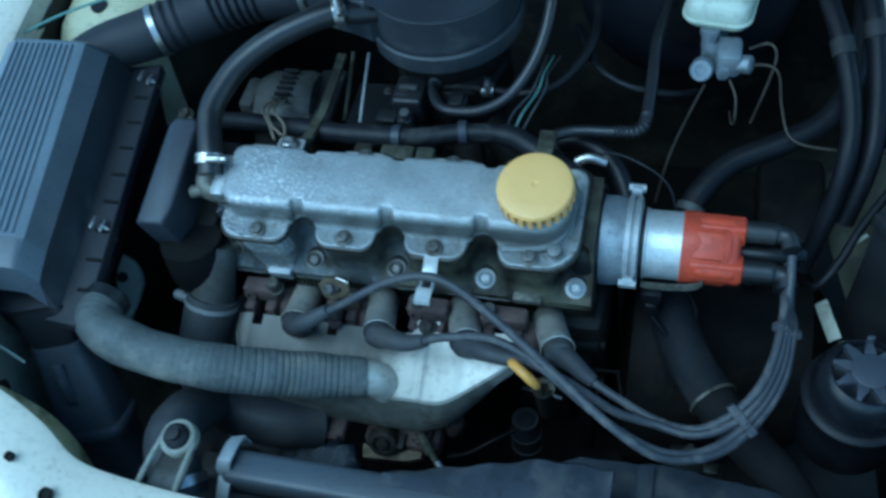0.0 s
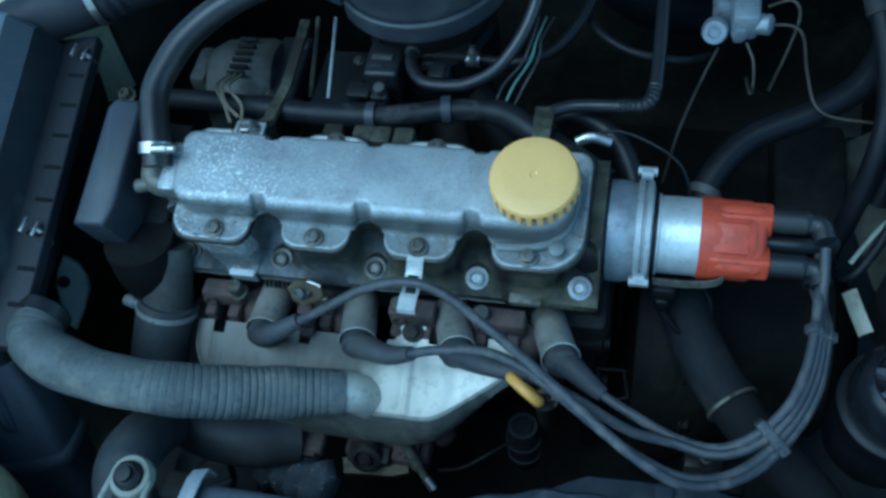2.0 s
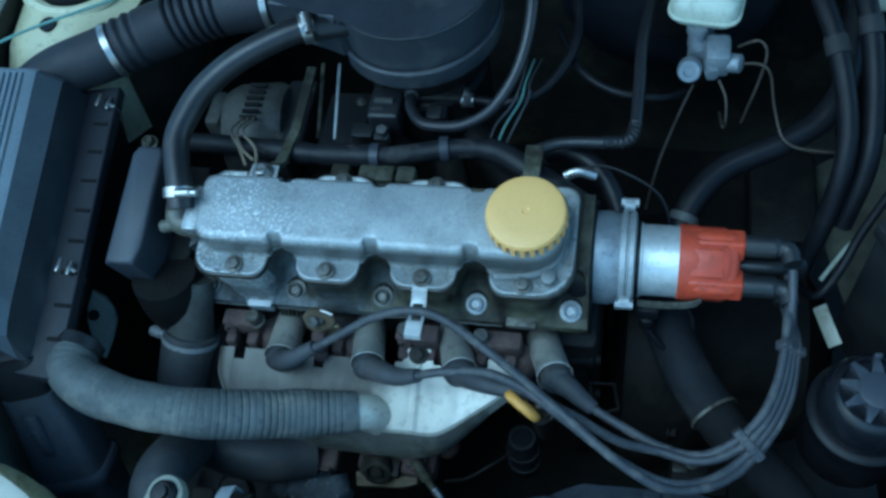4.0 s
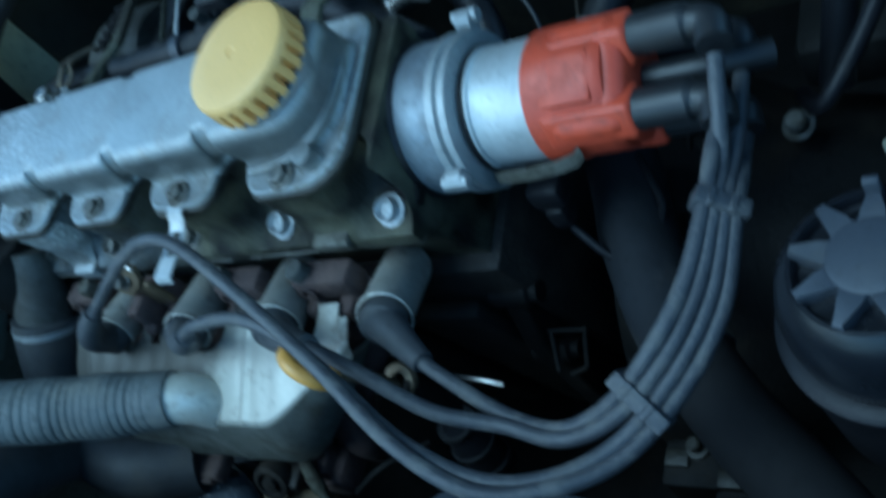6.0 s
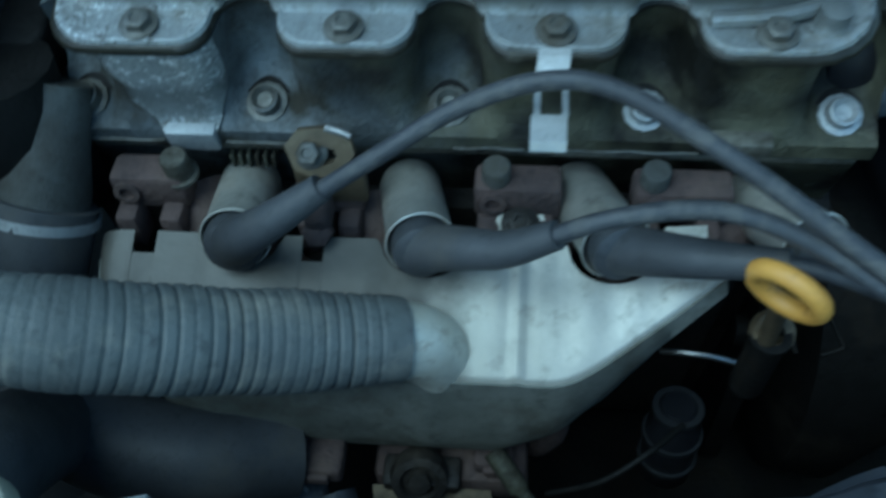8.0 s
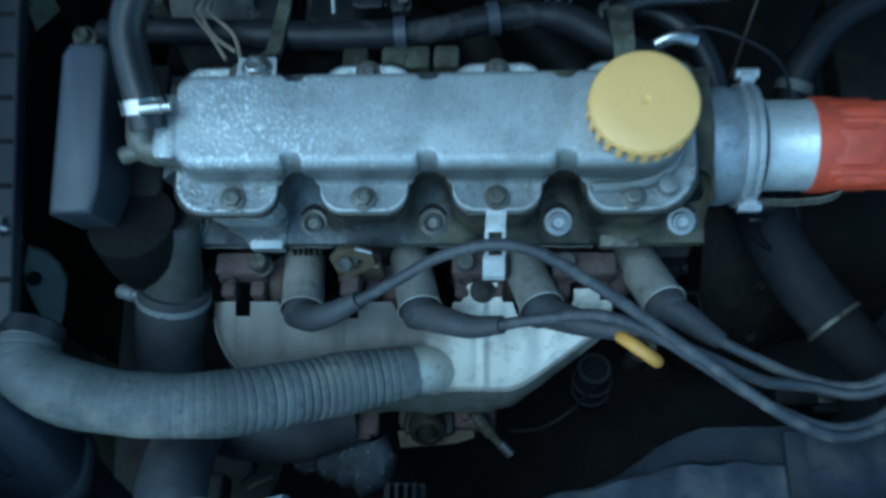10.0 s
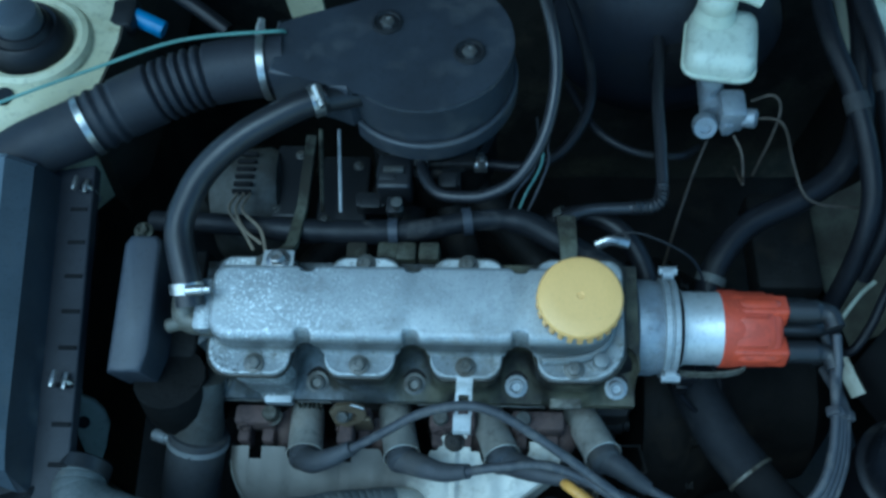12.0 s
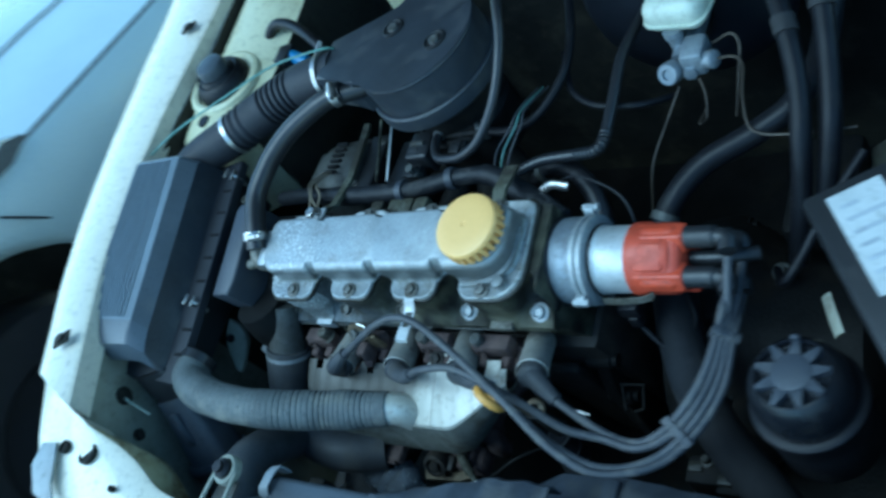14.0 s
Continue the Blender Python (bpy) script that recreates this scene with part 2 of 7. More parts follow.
GREYTXT = material("faded_print", (0.42, 0.45, 0.48), None, 0.5)
BEIGE = material("beige_wire_sheath", (0.24, 0.20, 0.14), (0.15, 0.125, 0.09), 0.6, 0, 40)
COPPER = material("brake_pipe_steel", (0.0615, 0.0508, 0.0394), (0.0328, 0.0262, 0.0197), 0.5, 0.4, 60)
GLASSY = material("dark_lamp_glass", (0.30, 0.33, 0.33), None, 0.12, 0, spec=0.7)


def cover_material(name="cam_cover_casting", base_a=(0.365, 0.385, 0.39), base_b=(0.275, 0.293, 0.30), all_over=False):
    """Cast cover: pale corrosion flakes towards the timing end, oil stains round the rear and the filler."""
    m = material(name, base_a, base_b, 0.44, 0.45, 30, 1000, 0.22, dirt=(0.10, 0.092, 0.070), dirt_at=(0.60, 0.82), dirt_scale=13)
    n, l = m.node_tree.nodes, m.node_tree.links
    p = n["Principled BSDF"]
    base = p.inputs["Base Color"].links[0].from_socket
    tc = n.new("ShaderNodeTexCoord")
    sep = n.new("ShaderNodeSeparateXYZ")
    l.new(tc.outputs["Object"], sep.inputs[0])

    def rng(src, a, b, lo=0.0, hi=1.0):
        r = n.new("ShaderNodeMapRange")
        for k, v in zip(("From Min", "From Max", "To Min", "To Max"), (a, b, lo, hi)):
            r.inputs[k].default_value = v
        l.new(src, r.inputs["Value"])
        return r.outputs["Result"]

    def mul(a, b):
        x = n.new("ShaderNodeMath")
        x.operation = "MULTIPLY"
        l.new(a, x.inputs[0])
        l.new(b, x.inputs[1])
        return x.outputs[0]

    def tex(s, d):
        t = n.new("ShaderNodeTexNoise")
        t.inputs["Scale"].default_value, t.inputs["Detail"].default_value, t.inputs["Roughness"].default_value = s, d, 0.7
        l.new(tc.outputs["Object"], t.inputs["Vector"])
        return t.outputs[0]

    def over(fac, col):
        x = n.new("ShaderNodeMix")
        x.data_type = "RGBA"
        l.new(fac, x.inputs["Factor"])
        l.new(over.base, x.inputs[6])
        x.inputs[7].default_value = (*col, 1)
        over.base = x.outputs[2]
    over.base = base
    over(rng(tex(11, 7), 0.48, 0.66, 0.0, 0.6), (0.20, 0.212, 0.212))
    over(rng(tex(46, 6), 0.58, 0.68, 0.0, 0.55), (0.46, 0.48, 0.48))
    worn = rng(sep.outputs[0], 0.0, -0.12, 1.0 if all_over else 0.12, 1.0)
    over(mul(rng(tex(400, 3), 0.53, 0.62), mul(worn, rng(tex(22, 3), 0.38, 0.55))), (0.70, 0.73, 0.74))
    over(mul(rng(tex(480, 3), 0.56, 0.64), mul(worn, rng(tex(30, 3), 0.42, 0.6))), (0.17, 0.18, 0.18))
    over(mul(rng(tex(90, 4), 0.56, 0.70), rng(tex(9, 3), 0.45, 0.6)), (0.28, 0.28, 0.26))
    if all_over:
        over(rng(tex(170, 3), 0.57, 0.61), (0.78, 0.80, 0.80))
        over(rng(tex(60, 5), 0.56, 0.66, 0.0, 0.7), (0.13, 0.135, 0.13))
    # Oily grime that has settled on the foot of the cover, in ragged patches, and shade on its walls.
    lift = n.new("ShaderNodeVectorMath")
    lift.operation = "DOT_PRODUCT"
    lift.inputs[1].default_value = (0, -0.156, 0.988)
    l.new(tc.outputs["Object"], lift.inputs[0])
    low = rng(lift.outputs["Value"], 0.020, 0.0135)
    # Height band over the side walls: their shade is put into the colour.
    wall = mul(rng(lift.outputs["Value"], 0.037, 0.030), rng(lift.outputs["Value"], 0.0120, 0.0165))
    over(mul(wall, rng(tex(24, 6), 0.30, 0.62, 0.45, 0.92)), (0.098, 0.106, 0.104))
    over(mul(low, rng(tex(38, 6), 0.48, 0.68, 0.0, 0.7)), (0.125, 0.118, 0.088))
    over(mul(low, rng(tex(120, 5), 0.55, 0.68, 0.0, 0.7)), (0.055, 0.050, 0.036))
    l.new(over.base, p.inputs["Base Color"])
    return m


COVER = cover_material()


def head_material():
    """Cast head: dull blue-grey at the timing end, soaked with brown-green oil towards the distributor up to a ragged line."""
    m = material("oil_soaked_head_casting", (0.128, 0.142, 0.150), (0.056, 0.062, 0.064), 0.5, 0.3, 42, 420, 0.6, dirt=(0.022, 0.020, 0.013), dirt_at=(0.46, 0.62), dirt_scale=30)
    n, l = m.node_tree.nodes, m.node_tree.links
    p = n["Principled BSDF"]
    tc, sep, tex, tex2 = n.new("ShaderNodeTexCoord"), n.new("ShaderNodeSeparateXYZ"), n.new("ShaderNodeTexNoise"), n.new("ShaderNodeTexNoise")
    tex.inputs["Scale"].default_value, tex.inputs["Detail"].default_value = 16, 7
    tex2.inputs["Scale"].default_value, tex2.inputs["Detail"].default_value = 34, 8
    for t in (tex, tex2):
        l.new(tc.outputs["Object"], t.inputs["Vector"])
    l.new(tc.outputs["Object"], sep.inputs[0])
    mad, rng, oil, mix = n.new("ShaderNodeMath"), n.new("ShaderNodeMapRange"), n.new("ShaderNodeMix"), n.new("ShaderNodeMix")
    mad.operation = "MULTIPLY_ADD"
    l.new(tex.outputs[0], mad.inputs[0])
    mad.inputs[1].default_value = 0.22
    l.new(sep.outputs[0], mad.inputs[2])
    rng.inputs["From Min"].default_value, rng.inputs["From Max"].default_value = 0.02, 0.12
    l.new(mad.outputs[0], rng.inputs["Value"])
    oil.data_type = mix.data_type = "RGBA"
    spread = n.new("ShaderNodeMapRange")
    spread.inputs["From Min"].default_value, spread.inputs["From Max"].default_value = 0.36, 0.60
    l.new(tex2.outputs[0], spread.inputs["Value"])
    l.new(spread.outputs["Result"], oil.inputs["Factor"])
    oil.inputs[6].default_value, oil.inputs[7].default_value = (0.084, 0.082, 0.052, 1), (0.008, 0.0075, 0.005, 1)
    l.new(rng.outputs["Result"], mix.inputs["Factor"])
    l.new(p.inputs["Base Color"].links[0].from_socket, mix.inputs[6])
    l.new(oil.outputs[2], mix.inputs[7])
    l.new(mix.outputs[2], p.inputs["Base Color"])
    return m


HEAD = head_material()
OILSTEEL = material("oily_bolt_steel", (0.125, 0.125, 0.115), (0.075, 0.072, 0.060), 0.5, 0.4, 60, 400, 0.2, dirt=(0.05, 0.042, 0.028), dirt_at=(0.5, 0.7), dirt_scale=60)
OILDARK = material("dark_oil_film", (0.024, 0.0225, 0.016), (0.012, 0.011, 0.008), 0.45, 0.1, 60, 500, 0.25, dirt=(0.075, 0.072, 0.058), dirt_at=(0.58, 0.70), dirt_scale=40)


def shield_material():
    """Aluminised sheet: the end towards the timing belt is dulled by road dirt up to a ragged line."""
    m = material("heat_shield_aluminised", (0.50, 0.49, 0.435), (0.39, 0.38, 0.325), 0.52, 0.5, 12, 180, 0.15, dirt=(0.20, 0.165, 0.115), dirt_at=(0.56, 0.82), dirt_scale=11)
    n, l = m.node_tree.nodes, m.node_tree.links
    p = n["Principled BSDF"]
    tc, sep, tex = n.new("ShaderNodeTexCoord"), n.new("ShaderNodeSeparateXYZ"), n.new("ShaderNodeTexNoise")
    tex.inputs["Scale"].default_value, tex.inputs["Detail"].default_value = 28, 7
    l.new(tc.outputs["Object"], sep.inputs[0])
    l.new(tc.outputs["Object"], tex.inputs["Vector"])
    mad, rng, mix = n.new("ShaderNodeMath"), n.new("ShaderNodeMapRange"), n.new("ShaderNodeMix")
    mad.operation = "MULTIPLY_ADD"
    l.new(tex.outputs[0], mad.inputs[0])
    mad.inputs[1].default_value = 0.09
    l.new(sep.outputs[0], mad.inputs[2])
    rng.inputs["From Min"].default_value, rng.inputs["From Max"].default_value = 0.084, 0.056
    rng.inputs["To Max"].default_value = 0.92
    l.new(mad.outputs[0], rng.inputs["Value"])
    mix.data_type = "RGBA"
    l.new(rng.outputs["Result"], mix.inputs["Factor"])
    l.new(p.inputs["Base Color"].links[0].from_socket, mix.inputs[6])
    mix.inputs[7].default_value = (0.074, 0.069, 0.059, 1)
    l.new(mix.outputs[2], p.inputs["Base Color"])
    dull = n.new("ShaderNodeMapRange")
    dull.inputs["To Min"].default_value, dull.inputs["To Max"].default_value = 0.40, 0.06
    l.new(rng.outputs["Result"], dull.inputs["Value"])
    l.new(dull.outputs["Result"], p.inputs["Metallic"])
    return m


SHIELD = shield_material()
SOOTY_SHADED = material("sooty_shaded_sheet", (0.205, 0.212, 0.190), (0.125, 0.130, 0.112), 0.58, 0.25, 26, 240, 0.2, dirt=(0.06, 0.056, 0.040), dirt_at=(0.46, 0.68), dirt_scale=24)
FLAKY = cover_material("flaky_head_casting", (0.36, 0.385, 0.385), (0.25, 0.268, 0.265), True)


# ---- mesh helpers ----
def thing(name, at, label, category, group="", kind=""):
    """The Empty at a thing's base that carries its parts."""
    ob = tagged(new(name), label, category, group, kind)
    ob.empty_display_size = 0.01
    ob.location = at
    return ob


def origin_of(ob):
    at = Vector(ob.location)
    while ob.parent:
        ob = ob.parent
        at += Vector(ob.location)
    return at


def part(name, bm, mat, parent=None, label="", smooth=40):
    """Links a bmesh in world coordinates as one mesh object, its origin at the foot of its middle, under a thing or a part."""
    vs = [v.co for v in bm.verts]
    lo = Vector([min(v[i] for v in vs) for i in range(3)])
    hi = Vector([max(v[i] for v in vs) for i in range(3)])
    at = Vector(((lo.x + hi.x) / 2, (lo.y + hi.y) / 2, lo.z))
    bmesh.ops.translate(bm, verts=bm.verts, vec=-at)
    bmesh.ops.recalc_face_normals(bm, faces=bm.faces)
    me = bpy.data.meshes.new(name)
    bm.to_mesh(me)
    bm.free()
    me.materials.append(mat)
    me.shade_smooth()
    me.set_sharp_from_angle(angle=radians(smooth))
    ob = new(name, me)
    if parent:
        ob.parent = parent
        ob.location = at - origin_of(parent)
    else:
        ob.location = at
    if label:
        ob["label"] = label
    return ob


def solid(name, bm, mat, label, category, group="", kind="", smooth=40):
    return tagged(part(name, bm, mat, None, "", smooth), label, category, group, kind)


def spline(pts, n=8):
    """Catmull-Rom through the points."""
    P = [Vector(p) for p in pts]
    P = [P[0] * 2 - P[1], *P, P[-1] * 2 - P[-2]]
    out = []
    for i in range(1, len(P) - 2):
        a, b, c, d = P[i - 1:i + 3]
        for k in range(n):
            t = k / n
            out.append(0.5 * (2 * b + (c - a) * t + (2 * a - 5 * b + 4 * c - d) * t * t + (3 * b - a - 3 * c + d) * t ** 3))
    return out + [P[-2]]


def sweep(bm, pts, r, seg=12, n=8, rfun=None, flat=1.0, caps=True, smooth=True):
    """A round pipe along a smooth line; rfun(s, length) gives its radius along the way."""
    path = spline(pts, n) if smooth else [Vector(p) for p in pts]
    total = sum((b - a).length for a, b in zip(path, path[1:]))
    side, rings, s = None, [], 0.0
    for i, p in enumerate(path):
        d = (path[min(i + 1, len(path) - 1)] - path[max(i - 1, 0)]).normalized()
        if side is None:
            side = d.orthogonal().normalized()
        side = (side - d * side.dot(d)).normalized()
        up = d.cross(side)
        if i:
            s += (p - path[i - 1]).length
        rad = rfun(s, total) if rfun else r
        rings.append([bm.verts.new(p + side * math.cos(a) * rad + up * math.sin(a) * rad * flat) for a in (2 * math.pi * k / seg for k in range(seg))])
    for a, b in zip(rings, rings[1:]):
        for k in range(seg):
            bm.faces.new((a[k], a[(k + 1) % seg], b[(k + 1) % seg], b[k]))
    if caps:
        bm.faces.new(rings[0][::-1])
        bm.faces.new(rings[-1])
    return bm


def lathe(bm, profile, at=(0, 0, 0), axis=(0, 0, 1), seg=32, wave=None):
    """Turns (radius, height) pairs round an axis. wave(angle, k): factor on the radius of ring k."""
    q = Vector((0, 0, 1)).rotation_difference(Vector(axis)).to_matrix()
    at = Vector(at)
    rings = []
    for k, (r, h) in enumerate(profile):
        if r < 1e-6:
            rings.append([bm.verts.new(at + q @ Vector((0, 0, h)))])
        else:
            rings.append([bm.verts.new(at + q @ Vector((r * (wave(a, k) if wave else 1) * math.cos(a), r * (wave(a, k) if wave else 1) * math.sin(a), h)))
                          for a in (2 * math.pi * i / seg for i in range(seg))])
    for a, b in zip(rings, rings[1:]):
        for i in range(seg):
            j = (i + 1) % seg
            if len(a) == 1 and len(b) > 1:
                bm.faces.new((a[0], b[j], b[i]))
            elif len(b) == 1 and len(a) > 1:
                bm.faces.new((a[i], a[j], b[0]))
            elif len(a) > 1:
                bm.faces.new((a[i], a[j], b[j], b[i]))
    for ring, flip in ((rings[0], True), (rings[-1], False)):
        if len(ring) > 1:
            bm.faces.new(ring[::-1] if flip else ring)
    return bm


def box(bm, lo, hi, bev=0.003, m=None, segs=2):
    """A box between two corners with rounded edges, turned by m."""
    c, s = [(a + b) / 2 for a, b in zip(lo, hi)], [abs(b - a) for a, b in zip(lo, hi)]
    vs = bmesh.ops.create_cube(bm, size=1, matrix=(m or Matrix()) @ Matrix.Translation(c) @ Matrix.Diagonal((*s, 1)))["verts"]
    if bev:
        es = list({e for v in vs for e in v.link_edges})
        bmesh.ops.bevel(bm, geom=es, offset=min(bev, min(s) * 0.45), segments=segs, affect="EDGES", profile=0.5)
    return bm


def prism(bm, outline, z0, z1, m=None, bev_top=0.0, bev_bot=0.0, segs=3, top_shift=None):
    """A plate or block of that outline (x, y) from z0 to z1, with rounded rims. top_shift(x, y): the height of the top face."""
    m = m or Matrix()
    before = set(bm.verts)
    lo = [bm.verts.new((x, y, z0)) for x, y in outline]
    hi = [bm.verts.new((x, y, top_shift(x, y) if top_shift else z1)) for x, y in outline]
    n = len(outline)
    fb, ft = bm.faces.new(lo[::-1]), bm.faces.new(hi)
    for i in range(n):
        bm.faces.new((lo[i], lo[(i + 1) % n], hi[(i + 1) % n], hi[i]))
    for f, b in ((ft, bev_top), (fb, bev_bot)):
        if b:
            r = bmesh.ops.bevel(bm, geom=list(f.edges), offset=b, segments=segs, affect="EDGES", profile=0.5, clamp_overlap=True)
    for v in bm.verts:
        if v not in before:
            v.co = m @ v.co
    return bm


def sheet(bm, rows, thick=0.002):
    """A bent plate through rows of points, with thickness downwards along its normals."""
    grid = [[bm.verts.new(p) for p in row] for row in rows]
    fs = []
    for a, b in zip(grid, grid[1:]):
        for i in range(len(a) - 1):
            fs.append(bm.faces.new((a[i], a[i + 1], b[i + 1], b[i])))
    bmesh.ops.recalc_face_normals(bm, faces=fs)
    if sum(f.normal.z for f in fs) < 0:
        bmesh.ops.reverse_faces(bm, faces=fs)
    bmesh.ops.solidify(bm, geom=fs, thickness=thick)
    return bm


def hexbolt(bm, at, axis, r=0.006, h=0.006, washer=True):
    """A hexagon head on a washer, its top a little dished."""
    if washer:
        lathe(bm, [(r * 1.45, 0), (r * 1.45, h * 0.2), (r * 1.3, h * 0.28)], at, axis, 16)
    lathe(bm, [(r, h * 0.2), (r, h * 0.9), (r * 0.85, h), (r * 0.5, h), (r * 0.4, h * 0.85), (0, h * 0.85)], at, axis, 6)
    return bm


def band(bm, at, axis, r, w=0.009, t=0.0012):
    """A worm-drive hose clamp: band, worm housing and screw head."""
    lathe(bm, [(r - 0.001, -w / 2), (r + t, -w / 2), (r + t, w / 2), (r - 0.001, w / 2)], at, axis, 28)
    return bm


def clamp_screw(bm, at, along, r=0.0042, length=0.016):
    a = Vector(along).normalized()
    lathe(bm, [(r, 0), (r, length * 0.7), (r * 0.75, length * 0.72), (r * 0.75, length), (0, length)], Vector(at) - a * length / 2, a, 10)
    return bm


LEAN_FWD = 9.0
ENGINE = Matrix.Translation((0, -0.06, 0.80)) @ Matrix.Rotation(radians(LEAN_FWD), 4, "X")


def en(x, v, w):
    """A place in the engine's own frame: along it, back from its front row of cover bolts, and up from their seat."""
    return ENGINE @ Vector((x, v, w))


def en_dir(x, v, w):
    return ENGINE.to_3x3() @ Vector((x, v, w))


# ---- ground, car body ----
def build_setting():
    bm = bmesh.new()
    n = 24
    for i in range(n):
        for j in range(n):
            f = lambda k: (k / n * 2 - 1) * abs(k / n * 2 - 1) * 60
            bm.faces.new([bm.verts.new((f(a), f(b), 0.006 * noise.noise((f(a) * 0.7, f(b) * 0.7, 0)))) for a, b in ((i, j), (i + 1, j), (i + 1, j + 1), (i, j + 1))])
    bmesh.ops.remove_doubles(bm, verts=bm.verts, dist=1e-4)
    solid("ground", bm, TARMAC, "dark grey asphalt ground beneath the parked cars", "ground", kind="structure")

    # Wing: a rounded strip that curves in towards the lamps.
    inner = [(-0.452, 0.75), (-0.447, 0.55), (-0.442, 0.373), (-0.437, 0.189), (-0.423, 0.061), (-0.395, -0.062), (-0.350, -0.174), (-0.317, -0.249)]
    outer = [(-0.66, 0.75), (-0.64, 0.55), (-0.61, 0.40), (-0.585, 0.26), (-0.525, 0.03), (-0.475, -0.10), (-0.458, -0.150), (-0.432, -0.206)]
    zin = [0.93, 0.918, 0.90, 0.893, 0.888, 0.884, 0.878, 0.875]

    def wing_rows(inn, out, zs):
        rows = []
        for (a, b), (c, d), z in zip(inn, out, zs):
            def at(f, h):
                return (a + (c - a) * f, b + (d - b) * f, z + h)
            rows.append([at(-0.03, -0.03), at(0, -0.003), at(0.04, 0), at(0.45, 0.006), at(0.75, 0.003), at(0.92, -0.012), at(1.0, -0.04), at(1.06, -0.10), at(1.12, -0.22), at(1.15, -0.38)])
        return rows
    bm = bmesh.new()
    sheet(bm, wing_rows(spl2(inner), spl2(outer), spl1(zin)), 0.0015)
    wing = solid("wing_left", bm, WHITE, "white painted front wing with dusty mounting holes along its lip", "car wing", kind="structure")
    for (x, y, z), turn in (((-0.468, 0.319, 0.9045), 20), ((-0.372, -0.178, 0.889), 30)):
        bm = bmesh.new()
        prism(bm, [(-0.012, -0.008), (0.012, -0.008), (0.012, 0.008), (-0.012, 0.008)], 0, 0.003, pose(x, y, z, 0, 0, turn), 0.001)
        lathe(bm, [(0.006, 0.002), (0.006, 0.006), (0, 0.006)], (x, y, z), (0, 0, 1), 12)
        part("clip_nut", bm, BAY, wing, "dark spring nut")

    # Front panel with its lamp corner.
    bm = bmesh.new()
    back = [(-0.302, -0.255), (-0.283, -0.264), (-0.262, -0.270), (-0.235, -0.282), (-0.205, -0.300), (-0.16, -0.306), (-0.09, -0.309), (0.0, -0.31), (0.2, -0.31), (0.4, -0.31), (0.6, -0.28)]
    front = [(-0.424, -0.214), (-0.385, -0.298), (-0.33, -0.352), (-0.28, -0.385), (-0.22, -0.41), (-0.16, -0.42), (-0.09, -0.425), (0.0, -0.43), (0.2, -0.43), (0.4, -0.42), (0.6, -0.38)]
    zs = [0.870, 0.855, 0.835, 0.818, 0.802, 0.793, 0.786, 0.783, 0.78, 0.78, 0.78]
    rows = []
    for (a, b), (c, d), z in zip(spl2(back), spl2(front), spl1(zs)):
        def at(f, h):
            return (a + (c - a) * f, b + (d - b) * f, z + h)
        rows.append([at(0.02, -0.05), at(0, -0.004), at(0.05, 0), at(0.4, 0.002), at(0.8, -0.002), at(0.97, -0.012), at(1.05, -0.06), at(1.08, -0.3)])
    sheet(bm, rows, 0.0015)
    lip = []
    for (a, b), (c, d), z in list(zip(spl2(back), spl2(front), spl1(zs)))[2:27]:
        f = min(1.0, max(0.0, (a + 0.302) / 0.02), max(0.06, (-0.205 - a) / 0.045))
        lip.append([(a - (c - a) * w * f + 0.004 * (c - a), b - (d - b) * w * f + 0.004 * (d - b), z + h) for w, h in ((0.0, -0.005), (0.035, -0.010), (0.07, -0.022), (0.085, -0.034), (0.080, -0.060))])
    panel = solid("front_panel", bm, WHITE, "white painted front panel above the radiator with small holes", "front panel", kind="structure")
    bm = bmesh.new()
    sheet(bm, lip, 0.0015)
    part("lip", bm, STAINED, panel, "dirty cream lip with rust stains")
    for x, y, z, r in ((-0.288, -0.288, 0.8425, 0.010), (-0.316, -0.289, 0.8545, 0.006), (-0.245, -0.315, 0.8245, 0.003), (-0.21, -0.335, 0.809, 0.0045), (-0.17, -0.345, 0.7965, 0.003), (-0.235, -0.36, 0.8185, 0.0035)):
        bm = bmesh.new()
        lathe(bm, [(r * 1.25, -0.004), (r * 1.25, 0.0012), (r, 0.0016), (r * 0.9, -0.001), (0, -0.001)], (x, y, z), (0, 0, 1), 14)
        part("plug", bm, BAY, panel, "dark round plug in a hole")

    bm = bmesh.new()
    sheet(bm, [[(-0.352, -0.290, 0.8600), (-0.326, -0.288, 0.8600), (-0.322, -0.306, 0.8545)], [(-0.358, -0.315, 0.8560), (-0.338, -0.320, 0.8530), (-0.318, -0.330, 0.8480)], [(-0.345, -0.342, 0.846), (-0.325, -0.348, 0.843), (-0.306, -0.350, 0.8395)]], 0.003)
    part("indicator_lens", bm, GLASSY, panel, "clear grey indicator lens")
    # Inner wings, bulkhead and floor close the bay.
    # Rear part of the left inner wing: the deep bay's shade is in its colour.
    bm = bmesh.new()
    sheet(bm, [[(-0.455, 0.75, 0.90), (-0.44, 0.45, 0.885), (-0.43, 0.30, 0.875), (-0.428, 0.06, 0.865), (-0.40, -0.07, 0.86)],
               [(-0.44, 0.75, 0.7), (-0.43, 0.45, 0.70), (-0.42, 0.30, 0.70), (-0.43, 0.06, 0.70), (-0.41, -0.07, 0.70)],
               [(-0.38, 0.75, 0.4), (-0.37, 0.45, 0.4), (-0.37, 0.30, 0.4), (-0.38, 0.06, 0.4), (-0.37, -0.07, 0.4)]], 0.003)
    inner = solid("inner_wing_left", bm, DARK_PANEL, "inner wing panel of the engine bay, darkened for shade", "inner wing", kind="structure")
